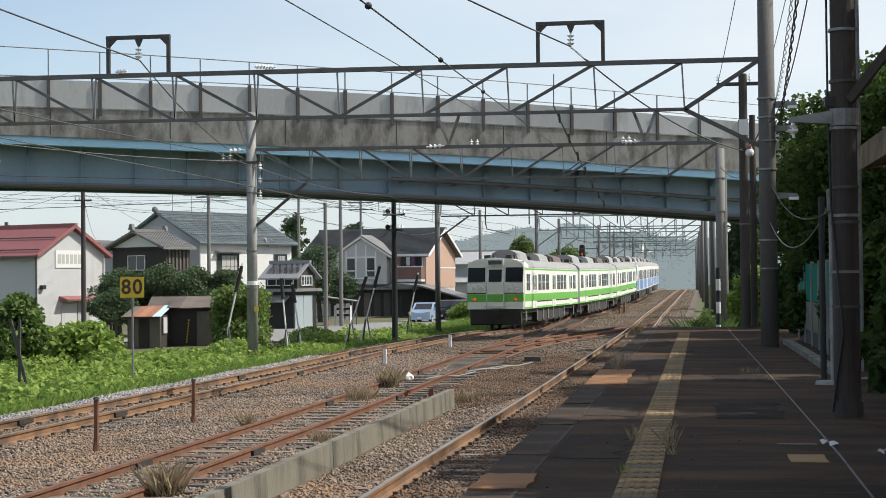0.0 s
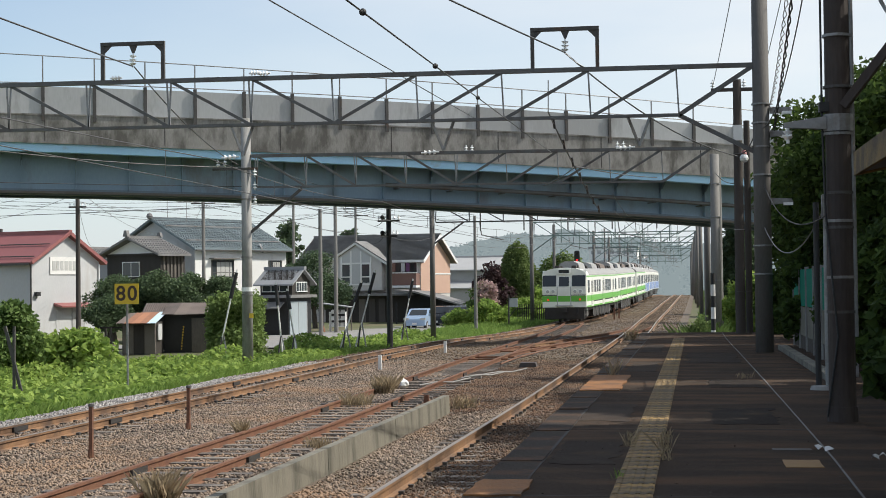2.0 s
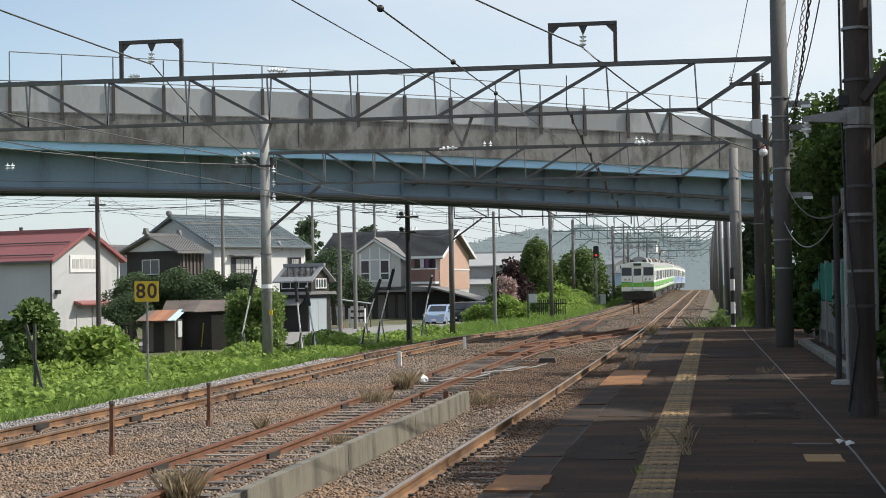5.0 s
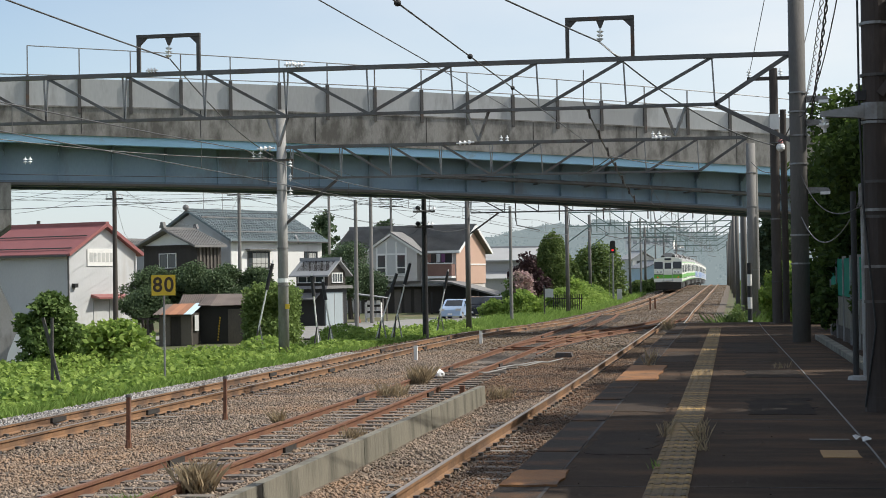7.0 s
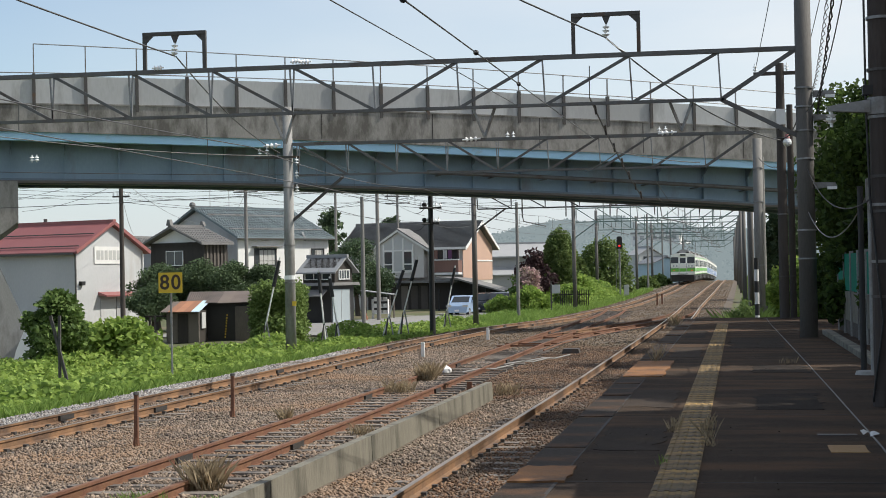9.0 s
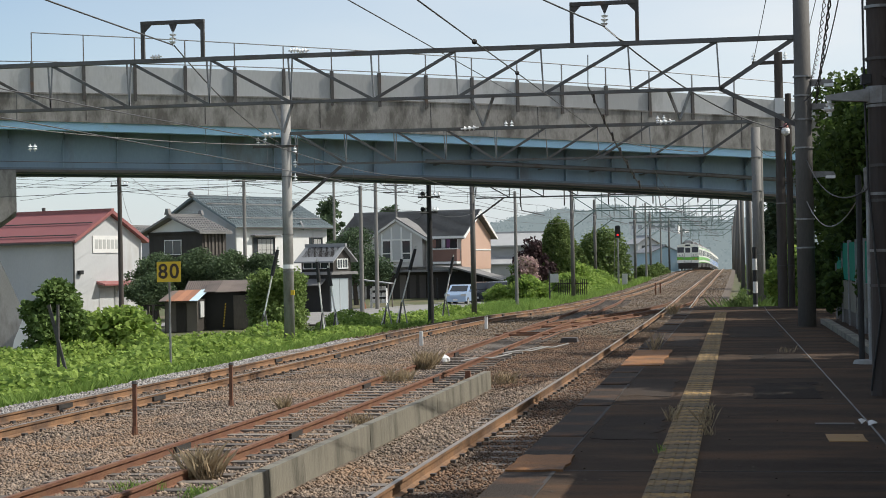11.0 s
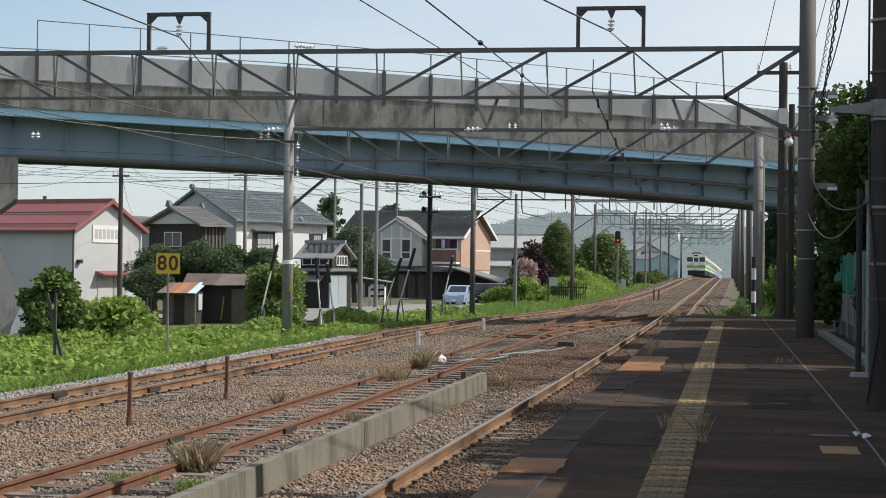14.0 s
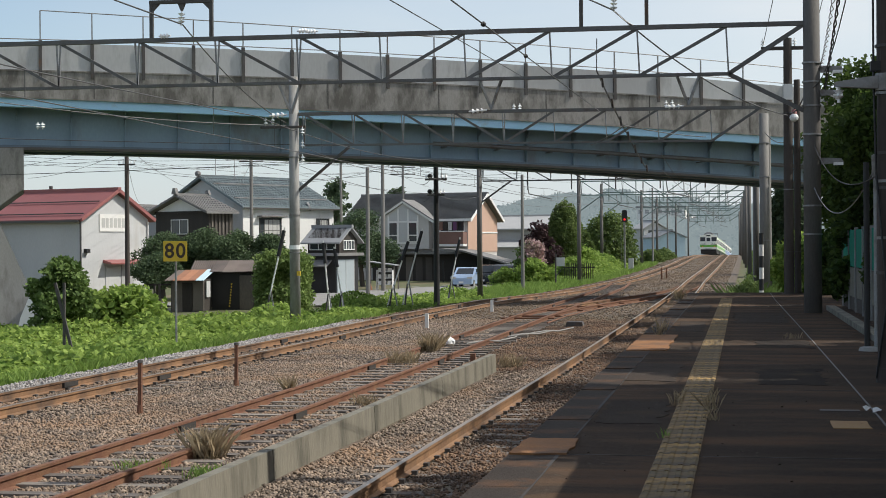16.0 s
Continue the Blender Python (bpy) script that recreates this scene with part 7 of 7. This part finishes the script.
# white sheet over a heap beside the pier
s = thing("covered_heap", -24.95, 57.0, -1.1, "white plastic sheet over a heap beside the pier", "tarpaulin")
part("sheet", Geo().prism([(-0.7, 0), (0.45, 0), (0.36, 0.6), (0.12, 1.6), (-0.05, 1.8), (-0.5, 0.8)], "y", -0.5, 0.5), M["porcelain"], s)

# old fence posts on the bank
for x, y, dx in ((-17.67, 42.0, 0.02), (-17.31, 42.0, -0.6)):
    s = thing("old_post", x, y, -0.95, "leaning grey steel post on the bank", "post", "old posts on the bank")
    part("bar", Geo().beam((0, 0, -0.1), (dx, 0, 2.25), 0.06, 0.08), M["darksteel"], s)
s = thing("yellow_cap", -16.6, 41.2, -0.75, "small yellow plastic guard on the bank", "guard")
part("sleeve", Geo().rod((0, 0, 0), (0.03, 0, 0.3), 0.07, 0.06, 10), M["yellow"], s)

# leaning stays with black sleeves
for bx0, by0, tx, tz in ((-15.1, 62.0, -15.45, 2.45), (-15.0, 64.0, -15.5, 2.2), (-14.1, 67.0, -13.0, 2.5), (-13.8, 69.0, -12.8, 2.95), (-13.4, 78.5, -12.7, 2.6), (-17.2, 59.5, -16.3, 2.95)):
    zb = float(ground_z(np.array(bx0), np.array(by0)))
    s = thing("stay_post", bx0, by0, zb, "leaning steel guy stay with a black sleeve", "stay", "guy stays beside the line")
    top = Vector((tx - bx0, 0.2, tz - zb))
    part("rod", Geo().rod((0, 0, -0.15), top, 0.035, 0.03, 8), M["white"], s)
    part("sleeve", Geo().rod(top * 0.72, top * 0.97, 0.075, 0.065, 10), M["black"], s, "black rubber sleeve")
    part("leg", Geo().beam(top * 0.4, (top.x * 0.4 + 0.25, 0.1, -0.1), 0.05, 0.05), M["galv"], s)
    part("leg", Geo().beam(top * 0.35, (top.x * 0.35 - 0.12, -0.2, -0.1), 0.05, 0.05), M["darksteel"], s)

# signal
zs = float(track_z(148))
s = thing("railway_signal", -8.88, 148, zs - 0.4, "railway signal showing red on a slim mast", "signal")
part("mast", Geo().rod((0, 0, -0.3), (0, 0, 5.1), 0.07, 0.06, 10), M["galv"], s)
hd = part("head", Geo().prism([(-0.24, 4.25), (0.24, 4.25), (0.24, 5.25), (0.14, 5.35), (-0.14, 5.35), (-0.24, 5.25)], "y", -0.22, 0.0), M["black"], s, "black signal head")
part("red_lamp", Geo().rod((0, -0.235, 4.5), (0, -0.21, 4.5), 0.095, 0.095, 16), M["redlamp"], hd, "lit red lamp")
part("hood", Geo().prism([(-0.16, 5.02), (-0.12, 5.16), (0.12, 5.16), (0.16, 5.02), (0.14, 5.02), (0.1, 5.13), (-0.1, 5.13), (-0.14, 5.02)], "y", -0.42, -0.22), M["black"], hd)
part("ladder", Geo().box(-0.35, 0.05, 0.3, -0.32, 0.08, 4.7).box(-0.12, 0.05, 0.3, -0.09, 0.08, 4.7), M["galv"], s)
part("service_box", Geo().box(0.3, 0.2, 0.0, 0.75, 0.5, 1.0), M["siding"], s)
s = thing("notice_board", -11.5, 112.5, -0.35, "pale notice board on a post beside the line", "sign")
part("post", Geo().box(-0.05, -0.05, -0.2, 0.05, 0.05, 1.9), M["darksteel"], s)
part("board", Geo().box(0.06, -0.03, 1.05, 0.62, 0.03, 1.65), M["siding"], s)
part("brace", Geo().beam((0.05, 0, 0.4), (0.5, 0, 0.95), 0.05, 0.05), M["darksteel"], s)
f = thing("picket_fence", -11.7, 121, -0.35, "dark picket fence beside the slope", "fence")
for k in range(14):
    part("pale", Geo().box(k * 0.16 - 0.03, 0, 0, k * 0.16 + 0.03, 0.04, 1.15), M["darkwood"], f)
part("rail", Geo().box(-0.1, 0.041, 0.8, 2.2, 0.08, 0.87), M["darkwood"], f)


# ---- poles and wires of the village ----
def village_pole(x, y, z0, z1, r, mat, label, arms=()):
    p = thing("utility_pole", x, y, z0, label, "pole", "utility poles")
    part("shaft", Geo().rod((0, 0, -0.3), (0, 0, z1 - z0), r, r * 0.75, 12), M[mat], p)
    for za, wd in arms:
        part("crossarm", Geo().beam((-wd, 0, za - z0), (wd, 0, za - z0), 0.09, 0.09), M["darksteel"], p)
        for u in (-0.9, -0.4, 0.5, 0.9):
            insulator(p, (u * wd, 0, za - z0 + 0.04), (u * wd, 0, za - z0 + 0.26), 1, 0.07)
    return p


POLES = [(-33.2, 88, 8.3, 0.15, "creosote", "dark wooden utility pole behind the bank", ((8.0, 0.6), (6.9, 0.5))),
         (-33.9, 115, 9.4, 0.15, "pole", "grey concrete utility pole before the white house", ((9.1, 0.9), (8.4, 0.9))),
         (-23.1, 110, 8.4, 0.15, "pole", "concrete utility pole behind the shed", ((8.2, 0.5),)),
         (-20.1, 91.5, 6.7, 0.13, "pole", "slim concrete pole beside the shed", ()),
         (-12.83, 72.8, 6.4, 0.14, "black", "black catenary pole beside the line", ((5.2, 0.5), (4.5, 0.4))),
         (-35.5, 150, 11.5, 0.15, "pole", "far utility pole with crossarms", ((10.9, 1.1), (10.2, 1.1))),
         (-27.6, 140, 9.4, 0.13, "pole", "far slim utility pole", ((9.0, 1.1), (8.4, 1.1))),
         (-12.5, 102, 6.6, 0.12, "pole", "slim concrete pole beside the line", ()),
         (-47.0, 96, 10.0, 0.15, "pole", "utility pole behind the red-roofed house", ((9.7, 1.0),)),
         (-8.2, 190, 8.6, 0.13, "pole", "far pole beside the line", ((8.2, 0.7),)),
         (-7.6, 222, 8.8, 0.13, "pole", "far pole beside the line", ((8.3, 0.7),))]
for x, y, z1, r, mt, lb, arms in POLES:
    village_pole(x, y, float(ground_z(np.array(x), np.array(y))), z1, r, mt, lb, arms)
for k, y in enumerate((66, 100)):
    village_pole(1.7 + 0.06 * k, y, -0.4, 6.6, 0.14, "pole", "concrete pole beside the far end of the platform", ())


def wire(a, b, sag, r=0.011, label="thin overhead wire", mat="wire", name="overhead_wire", n=14):
    a, b = Vector(a), Vector(b)
    pts = [a.lerp(b, k / n) - Vector((0, 0, sag * 4 * (k / n) * (1 - k / n))) for k in range(n + 1)]
    g = Geo()
    k = 5
    d = (b - a).normalized()
    s = d.cross(Vector((0, 0, 1))).normalized() * r
    u = s.cross(d).normalized() * r
    for p in pts:
        g.v += [tuple(p + s * math.cos(1.2566 * i) + u * math.sin(1.2566 * i)) for i in range(k)]
    for j in range(n):
        g.f += [(j * k + i, j * k + (i + 1) % k, (j + 1) * k + (i + 1) % k, (j + 1) * k + i) for i in range(k)]
    return solid(name, g, M[mat], label, "wire", "overhead wires"), pts


# catenary over the main line, span by span
def catenary(line, spans, hi, lo, off=0.0):
    for (ya, yb) in spans:
        pa, pb = ((float(line(y)) + off, y, float(track_z(y))) for y in (ya, yb))
        _, up = wire((pa[0], ya, pa[2] + hi), (pb[0], yb, pb[2] + hi), 0.22, 0.011, "catenary messenger wire over the track")
        _, dn = wire((pa[0], ya, pa[2] + lo), (pb[0], yb, pb[2] + lo), 0.02, 0.010, "contact wire over the track")
        for k in range(1, 14, 3):
            g = Geo().rod(up[k], dn[k], 0.007, 0.007, 5)
            solid("dropper", g, M["wire"], "thin dropper between the catenary wires", "wire", "overhead wires")


catenary(line_1, ((-6, 35.3), (35.3, 55), (55, 85.5), (85.5, 118.5), (118.5, 150), (150, 200), (200, 236)), 5.15, 4.55)
catenary(line_3, ((55, 85.5), (85.5, 118.5), (118.5, 150), (150, 200), (200, 236)), 5.25, 4.72)
# beaded stay over the platform track
_, pts = wire((-2.88, 10.0, 4.72), (-3.74, 50, 6.28), 0.0, 0.010, "stay wire with round insulators")
for k in (1, 2, 4, 6):
    b = solid("bead_insulator", Geo().ball(tuple(pts[k]), 0.038, 10), M["black"], "round dark bead insulator on a stay wire", "insulator", "bead insulators", smooth=True)
wire((-5.65, 12, 6.02), (-6.38, 54.0, 7.68), 0.0, 0.012, "wire slanting over the siding")
# feeders at the hanger frames
wire((-12.35, 12.0, 7.35), (-11.97, 35.2, 7.24), 0.08, 0.018, "thick feeder wire to the hanger frame")
wire((-11.97, 35.3, 7.24), (-14.9, 54.8, 6.5), 0.25, 0.016, "thick feeder wire between gantries")
wire((-7.2, 13.0, 7.5), (-2.31, 35.2, 7.24), 0.1, 0.018, "thick feeder wire to the hanger frame")
wire((-2.31, 35.3, 7.24), (1.8, 48.2, 5.9), 0.35, 0.018, "thick feeder wire to the platform end pole")
wire((-2.31, 35.3, 7.24), (-1.8, 35.5, 6.9), 0.05, 0.012, "short jumper wire at the hanger frame")
# lines along the platform
for dx, za, zb, r in ((-0.7, 9.6, 7.95, 0.01), (0.65, 9.8, 7.9, 0.01)):
    wire((1.75 + dx * 0.4, 10.0, za + 0.3), (1.82 + dx, 48.4, zb), 0.3, r, "wire along the back of the platform")


def twisted(a, b, sag, strands, r, mat, label, swing=0.022, pitch=1.3):
    """A cable of strands wound round each other."""
    a, b = Vector(a), Vector(b)
    n = int((b - a).length / pitch * 6)
    s = (b - a).normalized().cross(Vector((0, 0, 1))).normalized()
    u = Vector((0, 0, 1))
    ob = thing("cable", a.x, a.y, a.z, label, "cable", "platform cables")
    for q in range(strands):
        pts = []
        for k in range(n + 1):
            t = k / n
            w = 6.28318 * (k / 6.0 + q / strands)
            pts.append((b - a) * t - Vector((0, 0, sag * 4 * t * (1 - t))) + (s * math.cos(w) + u * math.sin(w)) * swing)
        part("strand", Geo().tube(pts, r, 5), M[mat], ob)
    return ob


twisted((1.62, 17.9, 8.3), (2.08, 35.1, 5.45), 0.35, 2, 0.014, "black", "black twisted cable between platform poles")
twisted((1.55, 17.9, 8.4), (2.0, 35.1, 5.9), 0.6, 2, 0.008, "galv", "pale chain-like wire between platform poles", 0.03, 1.1)
arm = thing("pole_bracket", 1.60, 17.85, PZ + 3.17, "grey steel bracket with a white insulator on the pole", "bracket")
part("arm", Geo().prism([(-0.44, 0.02), (0.0, 0.08), (0.0, -0.06), (-0.44, -0.03)], "y", -0.05, 0.05), M["galv"], arm)
part("clamp", Geo().rod((0.13, 0.05, -0.08), (0.13, 0.05, 0.10), 0.165, 0.165, 16), M["galv"], arm)
insulator(arm, (-0.40, 0, -0.02), (-0.40, 0, -0.2), 2, 0.06)
for k, (za, zb, sag, r) in enumerate(((7.4, 5.5, 0.8, 0.01), (3.1, 4.3, 0.5, 0.01))):
    wire((1.75, 17.9, za), (1.85, 35.2, zb), sag, r, "drooping black cable between platform poles", "black", "cable")
wire((1.85, 35.2, 5.9), (1.85, 48.4, 6.0), 0.3, 0.015, "black cable between platform poles", "black", "cable")
wire((1.85, 35.2, 3.4), (2.04, 23.1, 3.3), 0.6, 0.01, "pale looping cable between platform posts", "galv", "cable")
wire((1.9, 48.4, 5.2), (1.3, 55, 5.9), 0.2, 0.012, "jumper wire at the platform end")
# village lines
top = [(-60.0, 88, 8.2), (-33.2, 88, 7.95), (-33.9, 115, 9.0), (-23.1, 110, 8.1), (-12.83, 72.8, 5.3)]
for a, b in ((0, 1), (1, 2), (2, 3), (1, 3)):
    for dz, dx in ((0.0, -0.4), (-0.05, 0.4), (-0.75, 0.0)):
        p, q = top[a], top[b]
        wire((p[0] + dx, p[1], p[2] + dz), (q[0] + dx, q[1], q[2] + dz), 0.5, 0.010, "service wire between utility poles")
for za, zb in ((10.8, 10.2), (10.1, 9.6), (10.4, 9.9)):
    wire((-70, 150, za + 0.5), (-35.5, 150, za), 0.6, 0.018, "service wire between far poles")
    wire((-35.5, 150, za), (-27.6, 140, zb - 0.8), 0.3, 0.018, "service wire between far poles")
    wire((-27.6, 140, zb - 0.8), (-12.5, 102, zb - 3.2), 0.4, 0.014, "service wire between far poles")
for z in (5.2, 4.5, 6.2):
    wire((-14.67, 55, z + 0.6), (-12.83, 72.8, z), 0.3, 0.010, "signal wire beside the line")
    wire((-12.83, 72.8, z), (-12.75, 85.5, z + 0.3), 0.2, 0.010, "signal wire beside the line")
    wire((-12.75, 85.5, z + 0.3), (-10.4, 118.5, z + 0.5), 0.3, 0.010, "signal wire beside the line")
wire((-22.5, 40, 6.7), (-14.9, 54.8, 6.4), 0.25, 0.014, "wire to the gantry post")
wire((-60, 60, 5.6), (-14.7, 55, 5.1), 0.4, 0.012, "wire to the gantry post")

# anchored stay with beads before the overpass
wire((-2.74, 36.0, 6.75), (-2.75, 36.0, 6.05), 0.0, 0.012, "short dropper at the gantry")
_, pts = wire((-2.75, 36.0, 6.05), (-2.43, 54.0, 4.55), 0.12, 0.016, "anchored stay wire with clamps")
for k in range(1, 14, 2):
    c = Vector(pts[k])
    solid("wire_clamp", Geo().rod(c + Vector((0, -0.06, 0.12)), c + Vector((0.02, 0.06, -0.10)), 0.028, 0.03, 8), M["darksteel"], "dark clamp on the anchored stay wire", "clamp", "wire clamps")
wire((-4.4, 54.9, 5.55), (-2.75, 46.0, 5.55), 0.05, 0.014, "steady arm wire under the overpass")
wire((-2.75, 46.0, 5.55), (-0.6, 54.9, 5.75), 0.05, 0.014, "steady arm wire under the overpass")
ins = thing("strain_insulator", -22.67, 52.0, 6.23, "pair of white porcelain strain insulators on a wire", "insulator")
for u in (-0.07, 0.1):
    insulator(ins, (u, 0, 0), (u, 0, 0.26), 2, 0.085)
wire((-40.0, 50.0, 6.75), (-14.8, 54.9, 5.75), 0.12, 0.014, "wire to the gantry post")
# service lines fanning out over the roofs
for a, b, sag in (((-33.2, 88, 7.7), (-44.0, 99, 6.7), 0.3), ((-33.2, 88, 7.2), (-52.0, 141, 6.2), 0.5), ((-33.2, 88, 7.9), (-41.5, 128, 6.6), 0.5), ((-33.2, 88, 6.9), (-33.9, 115, 7.6), 0.4), ((-33.2, 88, 8.1), (-60.0, 104, 6.3), 0.4), ((-33.2, 88, 7.8), (-70.0, 96, 8.3), 0.5), ((-33.9, 115, 8.4), (-40.5, 133, 7.2), 0.2), ((-33.9, 115, 9.1), (-27.6, 140, 9.0), 0.4), ((-33.9, 115, 8.3), (-24.5, 138, 6.6), 0.4), ((-23.1, 110, 8.0), (-25.0, 139, 7.2), 0.3), ((-23.1, 110, 7.8), (-12.5, 102, 6.4), 0.3), ((-20.1, 91.5, 6.5), (-12.83, 72.8, 5.9), 0.2), ((-33.9, 115, 7.4), (-20.1, 91.5, 6.4), 0.5), ((-33.2, 88, 6.6), (-20.1, 91.5, 6.2), 0.4)):
    wire(a, b, sag, 0.012, "service wire from a pole to the houses")
for x, y, z in ((-40.2, 131.5, 8.2),):
    ae = thing("tv_aerial", x, y, z, "thin television aerial on a roof", "aerial", "roof aerials")
    part("mast", Geo().rod((0, 0, -0.4), (0, 0, 2.1), 0.025, 0.02, 6), M["galv"], ae)
    for zz, w in ((2.0, 0.5), (1.7, 0.65), (1.2, 0.75)):
        part("boom", Geo().beam((-w, 0, zz), (w, 0.1, zz), 0.025, 0.025), M["galv"], ae)
    for k in range(5):
        part("element", Geo().beam((-0.6 + k * 0.3, -0.3, 1.7), (-0.6 + k * 0.3, 0.3, 1.7), 0.02, 0.02), M["galv"], ae)
# jumper loops on the black pole beside the line
for k, (za, zb) in enumerate(((5.6, 5.0), (4.9, 4.2))):
    wire((-12.83, 72.7, za), (-13.6, 72.7, zb), 0.25, 0.014, "drooping jumper wire on the black pole")
    solid("bead_insulator", Geo().ball((-13.1, 72.7, za - 0.25), 0.11, 10), M["black"], "round dark bead insulator on a stay wire", "insulator", "bead insulators", smooth=True)


motions()
